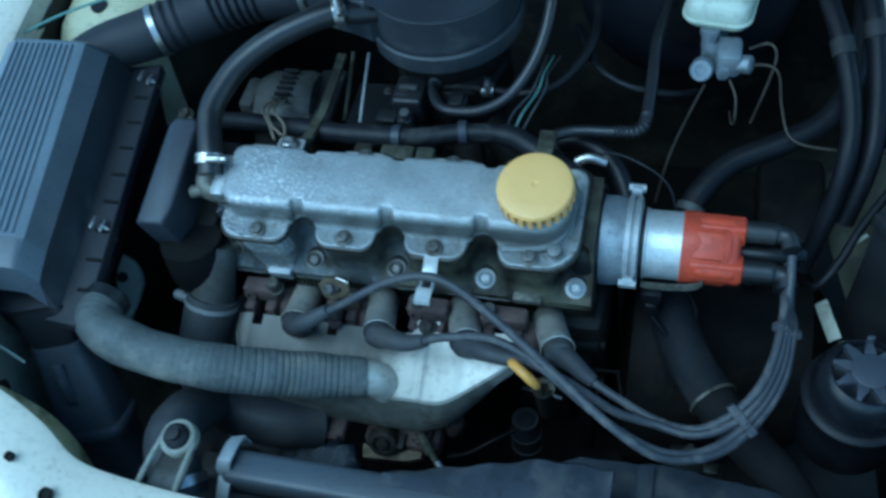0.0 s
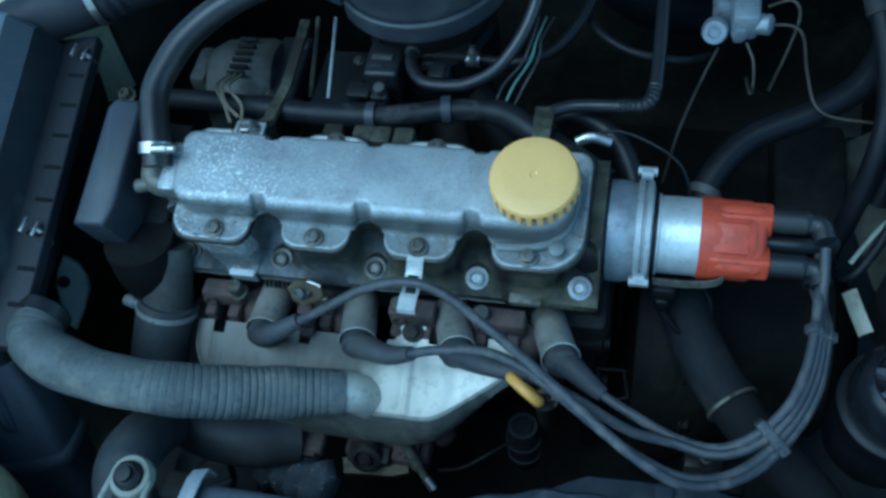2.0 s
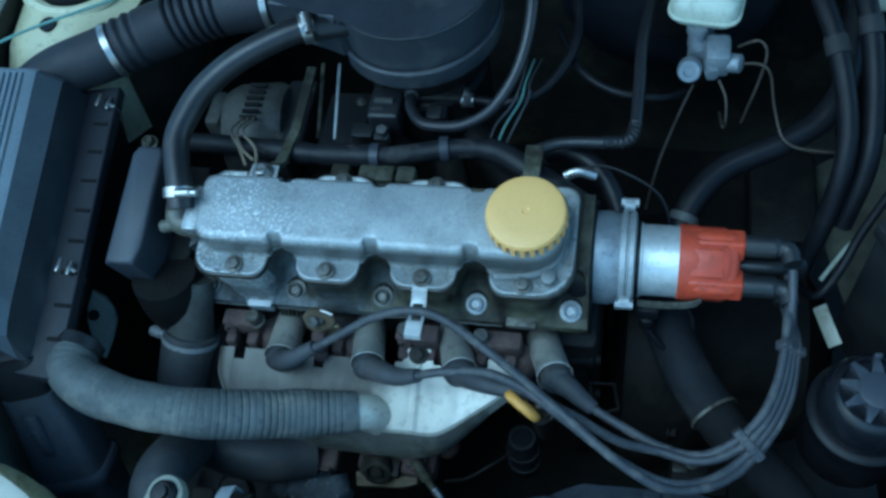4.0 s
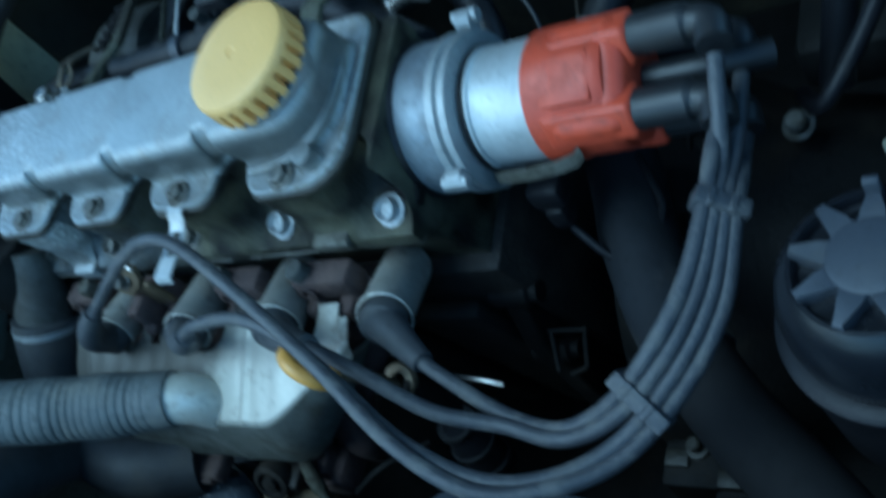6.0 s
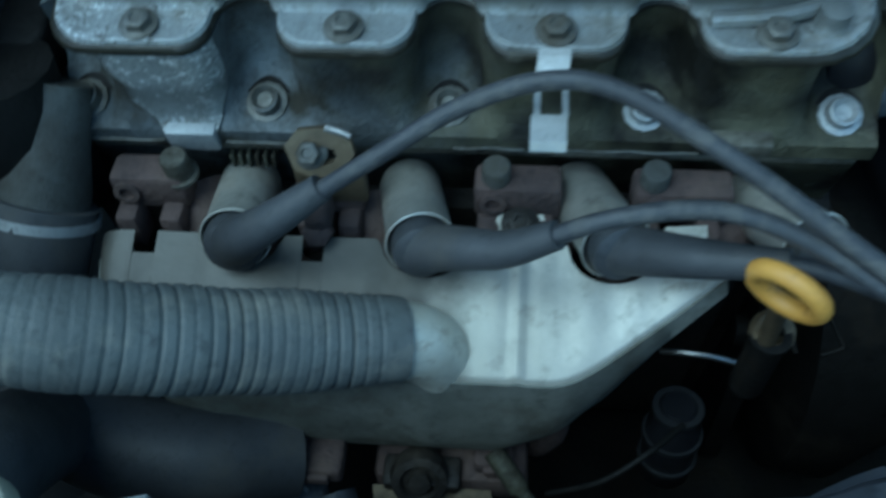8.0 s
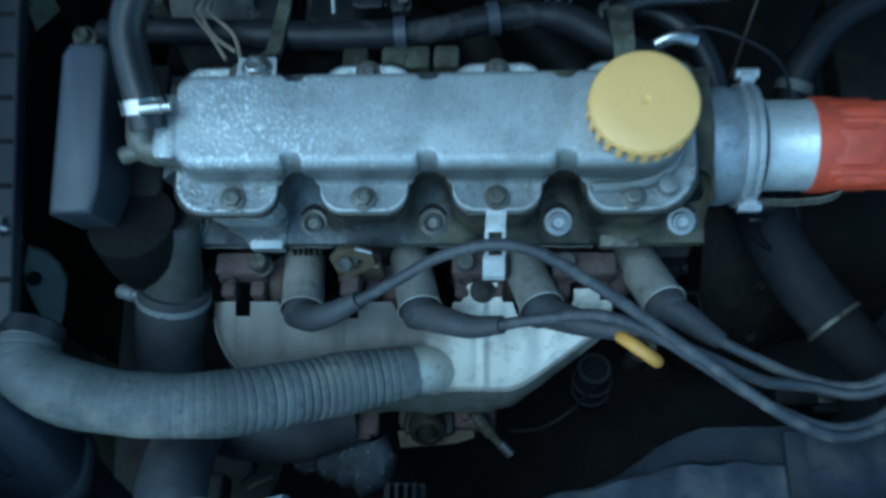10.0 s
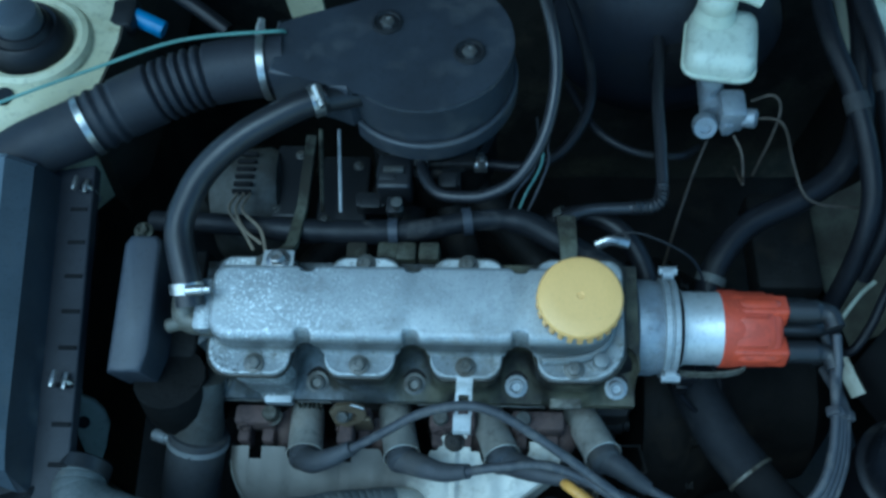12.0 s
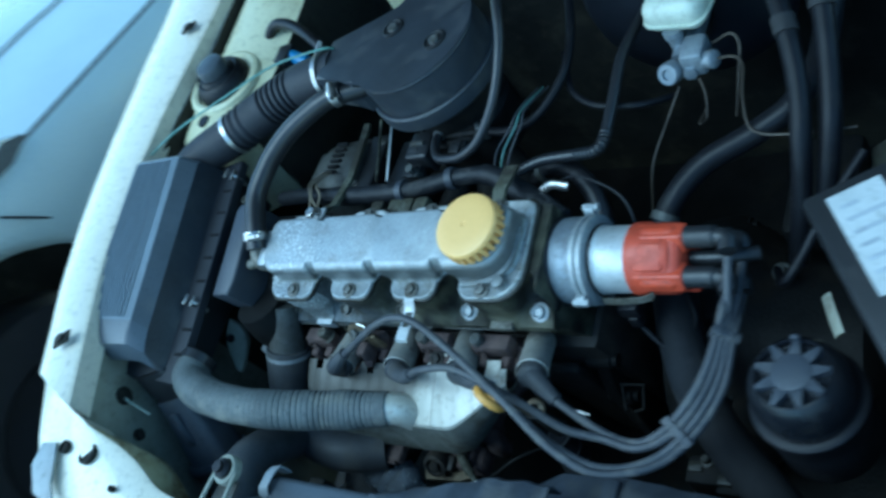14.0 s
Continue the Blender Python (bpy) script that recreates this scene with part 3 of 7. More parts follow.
    # Front part is cream paint; its shade is put into the greyer colour.
    bm = bmesh.new()
    sheet(bm, [[(-0.401, -0.072, 0.862), (-0.355, -0.18, 0.858), (-0.322, -0.25, 0.85), (-0.27, -0.285, 0.80)],
               [(-0.398, -0.072, 0.78), (-0.362, -0.18, 0.78), (-0.332, -0.262, 0.78), (-0.27, -0.295, 0.75)],
               [(-0.39, -0.072, 0.66), (-0.362, -0.18, 0.66), (-0.335, -0.275, 0.66), (-0.27, -0.305, 0.66)],
               [(-0.37, -0.072, 0.4), (-0.36, -0.18, 0.4), (-0.34, -0.29, 0.4), (-0.27, -0.31, 0.4)]], 0.003)
    part("lamp_panel", bm, DUSTY, inner, "dusty cream panel behind the lamp, greyed for shade")
    for x, y, z, r in ((-0.350, -0.205, 0.800, 0.011), (-0.338, -0.238, 0.765, 0.007)):
        bm = bmesh.new()
        lathe(bm, [(r, -0.002), (r, 0.003), (r * 0.8, 0.004), (0, 0.003)], (x + 0.006, y, z), (0.9, 0.4, 0), 16)
        part("plug", bm, BAY, inner, "dark plug in a hole")
    bm = bmesh.new()
    sheet(bm, [[(0.62, 0.75, 0.86), (0.60, 0.3, 0.84), (0.60, -0.1, 0.82), (0.58, -0.35, 0.80)],
               [(0.55, 0.75, 0.74), (0.52, 0.3, 0.72), (0.54, -0.1, 0.70), (0.55, -0.35, 0.68)],
               [(0.50, 0.75, 0.4), (0.47, 0.3, 0.4), (0.50, -0.1, 0.4), (0.52, -0.35, 0.4)]], 0.003)
    solid("inner_wing_right", bm, OILY, "grimy dark inner wing panel of the engine bay", "inner wing", kind="structure")
    bm = bmesh.new()
    sheet(bm, [[(x, 0.50 + 0.02 * math.sin(x * 9), 0.98) for x in np.linspace(-0.46, 0.62, 9)], [(x, 0.48 + 0.015 * math.sin(x * 9), 0.85) for x in np.linspace(-0.46, 0.62, 9)],
               [(x, 0.47, 0.6) for x in np.linspace(-0.46, 0.62, 9)], [(x, 0.45, 0.3) for x in np.linspace(-0.46, 0.62, 9)]], 0.004)
    solid("bulkhead", bm, BAY, "grimy dark bulkhead behind the engine", "bulkhead", kind="structure")
    bm = bmesh.new()
    sheet(bm, [[(x, y, 0.33 + 0.015 * noise.noise((x * 8, y * 8, 3))) for x in np.linspace(-0.45, 0.6, 14)] for y in np.linspace(-0.42, 0.5, 14)], 0.003)
    solid("bay_floor", bm, OILY, "oily black undertray deep below the engine", "undertray", kind="structure")


def build_bonnet():
    """The raised bonnet, open above the bay but unseen, set to shade its rear."""
    bm = bmesh.new()
    a = radians(57)
    rows = []
    for f in np.linspace(0, 1, 9):
        rows.append([(x, 0.53 - 0.95 * f * math.cos(a) + 0.03 * math.sin(math.pi * f), 0.99 + 0.95 * f * math.sin(a) + 0.03 * math.sin(math.pi * f) - 0.03 * (x / 0.6) ** 2) for x in np.linspace(-0.56, 0.70, 9)])
    sheet(bm, rows, 0.004)
    top = solid("bonnet", bm, WHITE, "unseen white car bonnet propped open to shade the engine bay", "bonnet", kind="structure")
    # Dark lining added so the unseen white underside bounces no light into the bay.
    bm = bmesh.new()
    sheet(bm, [[(x, y - 0.006, z - 0.012) for x, y, z in row] for row in rows], 0.006)
    part("lining", bm, BAY, top, "dark lining added to cut bounced light")


def spl2(pts, n=4):
    return [(p.x, p.y) for p in spline([(a, b, 0) for a, b in pts], n)]


def spl1(vals, n=4):
    return [p.x for p in spline([(a, 0, 0) for a in vals], n)]


build_setting()
build_bonnet()


# ---- engine ----
COVER_BOLTS = [(-0.129 + 0.086 * i) for i in range(4)]
NOTCHES = [-0.086 + 0.086 * i for i in range(3)]
HEAD_BOLTS = [-0.169, -0.085, -0.002, 0.084, 0.167]


def bay_depth(d, w):
    """How deep a bay is, 0 to 1, at the distance d from its middle: a round arch that flares at its mouth to the half-width w."""
    r = w * 0.5
    if d >= w:
        return 0.0
    if d > r:
        return 0.52 * (1 - math.sqrt(1 - ((w - d) / r) ** 2))
    return 0.52 + 0.48 * math.sqrt(1 - (d / r) ** 2)


def bay(c, edge, w, deep, turn):
    """A bay in an edge; turn +1 runs inwards from the front edge, -1 from the back."""
    half = []
    for k in range(8):
        a = math.pi / 2 * k / 8
        half.append((w - 0.5 * w * math.sin(a), 0.52 * deep * (1 - math.cos(a))))
    for k in range(11):
        a = math.pi / 2 * k / 10
        half.append((0.5 * w * math.cos(a), deep * (0.52 + 0.48 * math.sin(a))))
    left = [(c - turn * x, edge + turn * y) for x, y in half]
    right = [(c + turn * x, edge + turn * y) for x, y in half[:-1][::-1]]
    return left + right


def cover_outline(front, back, x0, x1, w, deep, back_deep, corner=0.012, blunt=0.030):
    """A rounded outline with bays in its front and back edges between the bolts."""
    def arc(cx, cy, a0, r=corner):
        return [(cx + r * math.cos(radians(a0 + 18 * k)), cy + r * math.sin(radians(a0 + 18 * k))) for k in range(6)]
    wide = corner * 1.7
    line = arc(x0 + wide, front + wide, 180, wide)
    for c in NOTCHES:
        line += bay(c, front, w, deep, 1)
    line += arc(x1 - blunt, front + blunt, 270, blunt) + arc(x1 - corner, back - corner, 0)
    for c in NOTCHES[::-1]:
        line += bay(c, back, w, back_deep, -1)
    return line + arc(x0 + corner, back - corner, 90)


def head_pocket(x):
    """How far the head's front wall is hollowed at x, 0 to 1, round its bolts."""
    return bay_depth(min(abs(x - c) for c in HEAD_BOLTS), 0.0285)


def build_engine():
    eng = thing("engine", (0.0, 0.0, 0.36), "four-cylinder petrol engine with a grey cast cover and oily head", "engine")

    # Block and head: stepped castings with bosses.
    bm = bmesh.new()
    box(bm, (-0.20, -0.015, -0.42), (0.19, 0.11, -0.12), 0.01, ENGINE)
    part("block", bm, GRIMY, eng, "oily black iron block")
    for x in (-0.15, -0.06, 0.03, 0.12):
        bm = bmesh.new()
        box(bm, (x - 0.03, -0.03, -0.40), (x + 0.03, -0.0155, -0.16), 0.006, ENGINE)
        part("water_jacket", bm, GRIMY, eng)
    bm = bmesh.new()
    # Head: sloping front wall with concave pockets round the head bolts.
    nx = 140
    prof = [(-0.0098, -0.0062), (-0.0098, -0.020), (-0.0096, -0.036), (-0.0135, -0.0455), (-0.0180, -0.0490), (-0.0188, -0.0575), (-0.0120, -0.0610), (-0.008, -0.085), (0.0, -0.13)]
    rows = []
    for k in range(nx + 1):
        x = -0.180 + 0.362 * k / nx
        pocket = head_pocket(x)
        row = []
        for i, (v, w) in enumerate(prof):
            push = (0.032, 0.032, 0.029)[i] * pocket if i < 3 else (0.018 * pocket if i == 3 else 0)
            row.append(en(x, v + push, w))
        row.append(en(x, 0.090, -0.13))
        row.append(en(x, 0.090, -0.0064))
        rows.append([bm.verts.new(p) for p in row])
    for a, b in zip(rows, rows[1:]):
        for i in range(len(a)):
            bm.faces.new((a[i], a[(i + 1) % len(a)], b[(i + 1) % len(a)], b[i]))
    bm.faces.new(rows[0])
    bm.faces.new(rows[-1][::-1])
    part("cylinder_head", bm, HEAD, eng, "oil-stained aluminium head", 50)
    bm = bmesh.new()
    box(bm, (-0.175, -0.0165, -0.0655), (0.178, 0.088, -0.0612), 0.0008, ENGINE, 1)
    part("head_gasket", bm, OILRIM, eng, "thin grimy gasket edge")
    # Light casting web at the timing end: it follows the head's wall and ends in a bright machined tab.
    bm = bmesh.new()
    rows = []
    for (v, w), push, a, b in zip([(-0.0098, -0.0068), (-0.0098, -0.020), (-0.0096, -0.036), (-0.0135, -0.0455), (-0.0180, -0.0490), (-0.0188, -0.0575)], (0.032, 0.032, 0.029, 0.018, 0, 0), (-0.162, -0.156, -0.145, -0.134, -0.131, -0.130), (-0.099, -0.099, -0.101, -0.104, -0.106, -0.1065)):
        rows.append([en(x, v - 0.0013 + push * head_pocket(x), w + (0.0012 if -0.05 < w < -0.04 else 0.0)) for x in np.linspace(a, b, 30)])
    sheet(bm, rows, 0.0016)
    part("casting_web", bm, FLAKY, eng, "flaky grey casting web")
    bm = bmesh.new()
    box(bm, (-0.130, -0.0225, -0.0590), (-0.1065, -0.010, -0.0455), 0.0015, ENGINE)
    part("machined_tab", bm, ALU, eng, "bright machined tab")
    for x in HEAD_BOLTS:
        # Dark uneven disc round each bolt, on the floor of its hollow.
        bm = bmesh.new()
        lathe(bm, [(0.0165, -0.006), (0.0165, 0.0004), (0.0150, 0.0010), (0, 0.0010)], en(x, 0.002, -0.0465), en_dir(0, -0.40, 1), 24, lambda a, k: 1 + 0.06 * math.sin(3 * a + 40 * x) + 0.03 * math.sin(5 * a))
        part("bolt_seat", bm, OILY, eng, "dark bolt seat")
        bm = bmesh.new()
        lathe(bm, [(0.0095, 0), (0.0095, 0.004), (0.0070, 0.0045), (0.0066, 0.010), (0.0055, 0.0105), (0.0035, 0.0075), (0, 0.0075)], en(x, -0.003, -0.0485), en_dir(0, -0.35, 1), 12)
        part("head_bolt", bm, ALU if x > 0.05 else OILSTEEL, eng, "bright socket-headed bolt" if x > 0.05 else "dull oily socket-headed bolt")

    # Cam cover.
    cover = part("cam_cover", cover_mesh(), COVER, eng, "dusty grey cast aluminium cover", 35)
    bm = bmesh.new()
    prism(bm, cover_outline(-0.0097, 0.094, -0.170, 0.171, 0.0282, 0.030, 0.02), -0.0066, -0.0045, ENGINE, 0)
    part("gasket", bm, RUBBERD, cover, "dark rubber gasket")
    part("rim", cover_rim_mesh(), OILDARK, cover, "oily brown rounded edge")
    for x in COVER_BOLTS:
        for v in (0.0, 0.087):
            bm = bmesh.new()
            hexbolt(bm, en(x, v, 0.001), en_dir(0, 0, 1), 0.0058, 0.0055)
            part("cover_bolt", bm, OILSTEEL, cover, "dull hexagon bolt")
    # Breather elbow at the timing end.
    bm = bmesh.new()
    sweep(bm, [en(-0.150, 0.030, 0.012), en(-0.172, 0.030, 0.012), en(-0.186, 0.034, 0.014), en(-0.185, 0.048, 0.022), en(-0.180, 0.062, 0.03)], 0.0105, 16)
    lathe(bm, [(0.006, 0), (0.006, 0.014), (0.004, 0.016), (0, 0.016)], en(-0.186, 0.030, 0.014), (-1, -0.3, 0), 12)
    part("breather_elbow", bm, OILRIM, cover)
    # Lead bracket: a flat tongue with a slot, held by the third bolt.
    bm = bmesh.new()
    sheet(bm, [[en(0.0365, 0.004, 0.0008), en(0.0495, 0.004, 0.0008)], [en(0.0360, -0.012, 0.0008), en(0.0490, -0.012, 0.0008)], [en(0.0355, -0.016, -0.003), en(0.0485, -0.016, -0.003)], [en(0.0355, -0.021, -0.005), en(0.0485, -0.021, -0.005)]], 0.0012)
    for x in (0.0350, 0.0460):
        sheet(bm, [[en(x, -0.0205, -0.005), en(x + 0.0025, -0.0205, -0.005)], [en(x, -0.037, -0.0045), en(x + 0.0025, -0.037, -0.0045)]], 0.0012)
    sheet(bm, [[en(0.0340, -0.0365, -0.0045), en(0.0480, -0.0365, -0.0045)], [en(0.0338, -0.050, -0.0035), en(0.0478, -0.050, -0.0035)], [en(0.0338, -0.052, -0.007), en(0.0478, -0.052, -0.007)]], 0.0012)
    part("lead_bracket", bm, BRIGHT, eng, "bright bent metal lead bracket")
    # Bent lifting plate with a slot between the first two plugs.
    bm = bmesh.new()
    outer = [(-0.072, 0.760), (-0.066, 0.769), (-0.053, 0.771), (-0.043, 0.766), (-0.041, 0.756), (-0.046, 0.748), (-0.058, 0.741), (-0.068, 0.746)]
    inner = [(-0.062, 0.7555), (-0.060, 0.7595), (-0.055, 0.7605), (-0.050, 0.7585), (-0.049, 0.7545), (-0.051, 0.7505), (-0.057, 0.7485), (-0.061, 0.7510)]
    skin = [[bm.verts.new((x, -0.092 + 0.42 * (z - 0.742) + d, 0.744 + 0.66 * (z - 0.742) - 0.5 * d)) for x, z in line] for line, d in ((outer, 0.0), (inner, 0.0), (inner, 0.0035), (outer, 0.0035))]
    for a, b in zip(skin, skin[1:] + skin[:1]):
        for k in range(8):
            bm.faces.new((a[k], a[(k + 1) % 8], b[(k + 1) % 8], b[k]))
    part("lifting_loop", bm, BRASS, eng, "brownish slotted lifting plate")
    # Steel strip laid on the plate's corner as its highlight.
    bm = bmesh.new()
    sweep(bm, [(-0.0535, -0.0800, 0.7632), (-0.0470, -0.0810, 0.7615), (-0.0425, -0.0822, 0.7600)], 0.0016, 8, 3)
    part("worn_edge", bm, STEEL, eng, "bright strip for the glint on the corner")
    bm = bmesh.new()
    box(bm, (-0.070, -0.088, 0.722), (-0.038, -0.083, 0.748), 0.002)
    part("loop_plate", bm, BRASS, eng, "brown plate below the slot")
    # Comb of small cast ribs below the head's rail, and thin strips as light on its edge.
    for k in range(6):
        bm = bmesh.new()
        box(bm, (-0.1055 + 0.0040 * k, -0.0700, 0.7240), (-0.1037 + 0.0040 * k, -0.064, 0.7320), 0.0006, None, 1)
        part("cast_rib", bm, ALU_OLD, eng)
    for a, b in ((-0.179, -0.133), (-0.104, -0.074), (0.000, 0.032), (0.050, 0.108)):
        bm = bmesh.new()
        sweep(bm, [en(x, -0.0190 - 0.0003 * math.sin(x * 300), -0.0560 - 0.0003 * math.sin(x * 210 + 1)) for x in np.linspace(a, b, 9)], 0.0008, 6, 2)
        part("rail_edge", bm, OILSTEEL, eng, "thin strip for the light on the rail's edge")
    bm = bmesh.new()
    hexbolt(bm, (-0.061, -0.084, 0.752), (0, -0.75, 0.65), 0.0055, 0.007)
    part("plate_bolt", bm, OILSTEEL, eng, "dull small bolt")
    bm = bmesh.new()
    box(bm, (-0.066, -0.104, 0.716), (-0.054, -0.086, 0.738), 0.003)
    lathe(bm, [(0.007, 0), (0.007, 0.006), (0.005, 0.007), (0, 0.007)], (-0.060, -0.100, 0.716), (0, -0.7, 0.7), 6)
    part("stud_post", bm, RUST, eng, "rusty stud under the loop")
    bm = bmesh.new()
    box(bm, (0.112, -0.0215, -0.0545), (0.138, -0.010, -0.0455), 0.0012, ENGINE)
    part("cast_pad", bm, OILRIM, eng, "grey cast pad")
    return eng


def rings_mesh(bm, rings):
    """Skins equal outlines, (height, outline) each, from the lowest to the topmost, and closes both ends."""
    vs = [[bm.verts.new(en(x, v, h)) for x, v in out] for h, out in rings]
    n = len(vs[0])
    for a, b in zip(vs, vs[1:]):
        for i in range(n):
            bm.faces.new((a[i], a[(i + 1) % n], b[(i + 1) % n], b[i]))
    bm.faces.new(vs[0][::-1])
    bm.faces.new(vs[-1])


def cover_rim_mesh():
    """The oily rounded edge of the cover's foot."""
    bm = bmesh.new()
    rings_mesh(bm, [(h, cover_outline(-0.0112 + d, 0.095 - d, -0.171 + d, 0.172 - d, 0.0274 + d, 0.0300 + d * 0.8, 0.021 + d * 0.4))
                    for h, d in ((-0.0048, 0.0), (-0.0028, 0.0), (-0.0014, 0.0008), (-0.0008, 0.0026))])
    return bm


def cover_mesh():
    bm = bmesh.new()
    rings_mesh(bm, [(h, cover_outline(-0.0092 + d, 0.093 - d, -0.169 + d, 0.170 - d, 0.0280 + d, 0.0290 + d * 0.6, 0.020 + d * 0.4))
                    for h, d in ((-0.0026, 0.0), (-0.0006, 0.0002), (0.0010, 0.0010), (0.0013, 0.0022), (0.0010, 0.0032), (0.0003, 0.0044))])
    # Raised body, hollowed over each bay and dimpled at its crest; its front wall leans back and rolls over into the top.
    rings_mesh(bm, [(h, cover_outline(0.0118 + d, 0.0770 - d * 0.6, -0.1645 + d * 0.6, 0.1615 - d * 0.6, w, n, n * 0.6, 0.010, 0.026))
                    for h, d, w, n in ((-0.001, -0.0040, 0.0200, 0.0135), (0.0012, -0.0022, 0.0195, 0.0115), (0.0035, -0.0006, 0.0180, 0.0085), (0.0070, 0.0, 0.0155, 0.0050), (0.0110, 0.0002, 0.0125, 0.0030), (0.0160, 0.0004, 0.0110, 0.0028), (0.0215, 0.0008, 0.0110, 0.0062), (0.0245, 0.0018, 0.0115, 0.0074), (0.0275, 0.0038, 0.0120, 0.0070), (0.0287, 0.0066, 0.0120, 0.0056), (0.0290, 0.0096, 0.0120, 0.0040))])
    # Raised plain under the filler cap and the rounded end wall.
    lathe(bm, [(0.030, 0.0), (0.030, 0.030), (0.027, 0.033), (0, 0.033)], en(0.131, 0.045, 0), en_dir(0, 0, 1), 32)
    box(bm, (-0.178, 0.020, -0.004), (-0.16, 0.066, 0.026), 0.006, ENGINE)
    # Moulded ridge that follows the blunt corner.
    sweep(bm, [en(0.104, 0.0065, 0.0012), en(0.128, 0.0075, 0.0030), en(0.145, 0.0120, 0.0050), en(0.156, 0.0230, 0.0065), en(0.1605, 0.0400, 0.0065), en(0.161, 0.060, 0.006)], 0.0035, 10, 6)
    # Corner boss.
    lathe(bm, [(0.007, 0), (0.006, 0.010), (0, 0.011)], en(0.150, 0.006, 0.0), en_dir(0, 0, 1), 14)
    return bm


engine = build_engine()


def build_filler_cap():
    cap = thing("oil_filler_cap", en(0.131, 0.045, 0.033), "round yellow plastic oil filler cap with a notched rim", "oil cap")
    bm = bmesh.new()
    seg = 208

    def grip(a, k):
        notch = math.cos(a * 26) > 0.5
        if k <= 2:
            return 0.85 if notch else 1.0
        return 0.965 if notch and k == 3 else 1.0
    lathe(bm, [(0.030, 0.0), (0.0335, 0.001), (0.0335, 0.006), (0.0330, 0.011), (0.0330, 0.014), (0.0315, 0.0168), (0.0285, 0.018), (0.018, 0.0186), (0.003, 0.0190), (0.0022, 0.0182), (0, 0.0182)],
          en(0.131, 0.045, 0.033), en_dir(0, 0, 1), seg, grip)
    part("lid", bm, YELLOW, cap, "", 30)
    bm = bmesh.new()
    lathe(bm, [(0.0285, -0.004), (0.0285, 0.004), (0.0265, 0.005)], en(0.131, 0.045, 0.033), en_dir(0, 0, 1), 40)
    part("neck_seal", bm, RUBBERD, cap, "dark sealing ring under the rim")


build_filler_cap()


def build_distributor():
    AY, AZ = -0.001, 0.756
    d = thing("distributor", (0.25, AY, 0.72), "ignition distributor with silver body and red cap", "distributor")
    bm = bmesh.new()
    lathe(bm, [(0.034, 0.178), (0.0405, 0.180), (0.0415, 0.184), (0.0415, 0.197), (0.040, 0.203), (0.040, 0.207)], (0, AY, AZ), (1, 0, 0), 40)
    part("drive_housing", bm, ALU_BLUE, d, "blue-grey cast housing")
    bm = bmesh.new()
    lathe(bm, [(0.030, 0.158), (0.0420, 0.162), (0.0445, 0.168), (0.0445, 0.181), (0.0420, 0.1845), (0.030, 0.185)], (0, AY, AZ), (1, 0, 0), 40)
    part("seal_ring", bm, RUBBERD, d, "dark oily sealing ring")
    bm = bmesh.new()
    lathe(bm, [(0.036, 0.205), (0.0430, 0.206), (0.0430, 0.2105), (0.0405, 0.2115), (0.0405, 0.2125), (0.0425, 0.2135), (0.0425, 0.2175), (0.036, 0.219)], (0, AY, AZ), (1, 0, 0), 40)
    for ey, ez in ((0.036, 0.030), (-0.045, 0.003)):
        at = Vector((0.2115, AY + ey, AZ + ez))
        lathe(bm, [(0.0058, -0.0045), (0.0058, 0.0045), (0, 0.0045)], at, (1, 0, 0), 16)
        lathe(bm, [(0.0040, -0.0075), (0.0040, 0.0075), (0, 0.0075)], at + Vector((0, ey, ez)) * 0.06, (1, 0, 0), 6)
    part("clamp_flange", bm, ALU, d, "grey clamp flange with two bolts")
    bm = bmesh.new()
    lathe(bm, [(0.0305, 0.217), (0.0305, 0.2215), (0.0330, 0.2225), (0.0330, 0.2240), (0.0315, 0.2250), (0.0315, 0.2525), (0.0320, 0.2535), (0.0320, 0.2560)], (0, AY, AZ), (1, 0, 0), 40)
    part("body", bm, BRIGHT, d, "bright turned aluminium body")
    bm = bmesh.new()
    lathe(bm, [(0.0325, 0.2192), (0.0342, 0.2198), (0.0342, 0.2218), (0.0325, 0.2224)], (0, AY, AZ), (1, 0, 0), 40)
    part("seal", bm, RUBBERD, d, "thin black sealing ring")
    # Vacuum take-off and cap spring.
    bm = bmesh.new()
    strap = [(0.222, -0.031, -0.018), (0.2225, -0.036, -0.014), (0.230, -0.0385, -0.011), (0.245, -0.0395, -0.0095), (0.262, -0.0385, -0.0085), (0.272, -0.0365, -0.007), (0.276, -0.0345, -0.004)]
    sheet(bm, [[(x, AY + y - 0.001, AZ + z - 0.0035), (x, AY + y + 0.0005, AZ + z + 0.0035)] for x, y, z in strap], 0.0014)
    part("spring_clip", bm, OILRIM, d, "spring steel cap clip")
    # Red cap: a stepped round moulding with flats and four towers.
    bm = bmesh.new()

    towers = []

    def lobes(a, k):
        return 1.0 + (0.035 * max(0, math.cos(2 * a)) if 2 <= k <= 5 else 0)
    lathe(bm, [(0.0315, 0.2545), (0.0335, 0.2560), (0.0335, 0.2680), (0.0322, 0.2730), (0.0322, 0.2930), (0.030, 0.2965), (0.024, 0.2975), (0, 0.2975)], (0, AY, AZ), (1, 0, 0), 48, lobes)
    for a in (0.208, 0.458, 0.708, 0.958):
        c, s = math.cos(2 * math.pi * a), math.sin(2 * math.pi * a)
        m = Matrix.Translation((0, AY + 0.0240 * c, AZ + 0.0240 * s)) @ Matrix.Rotation(2 * math.pi * a, 4, "X")
        towers.append((m, bmesh.new()))
        box(towers[-1][1], (0.262, -0.011, -0.0098), (0.3085, 0.0098, 0.0098), 0.0030, m, 3)
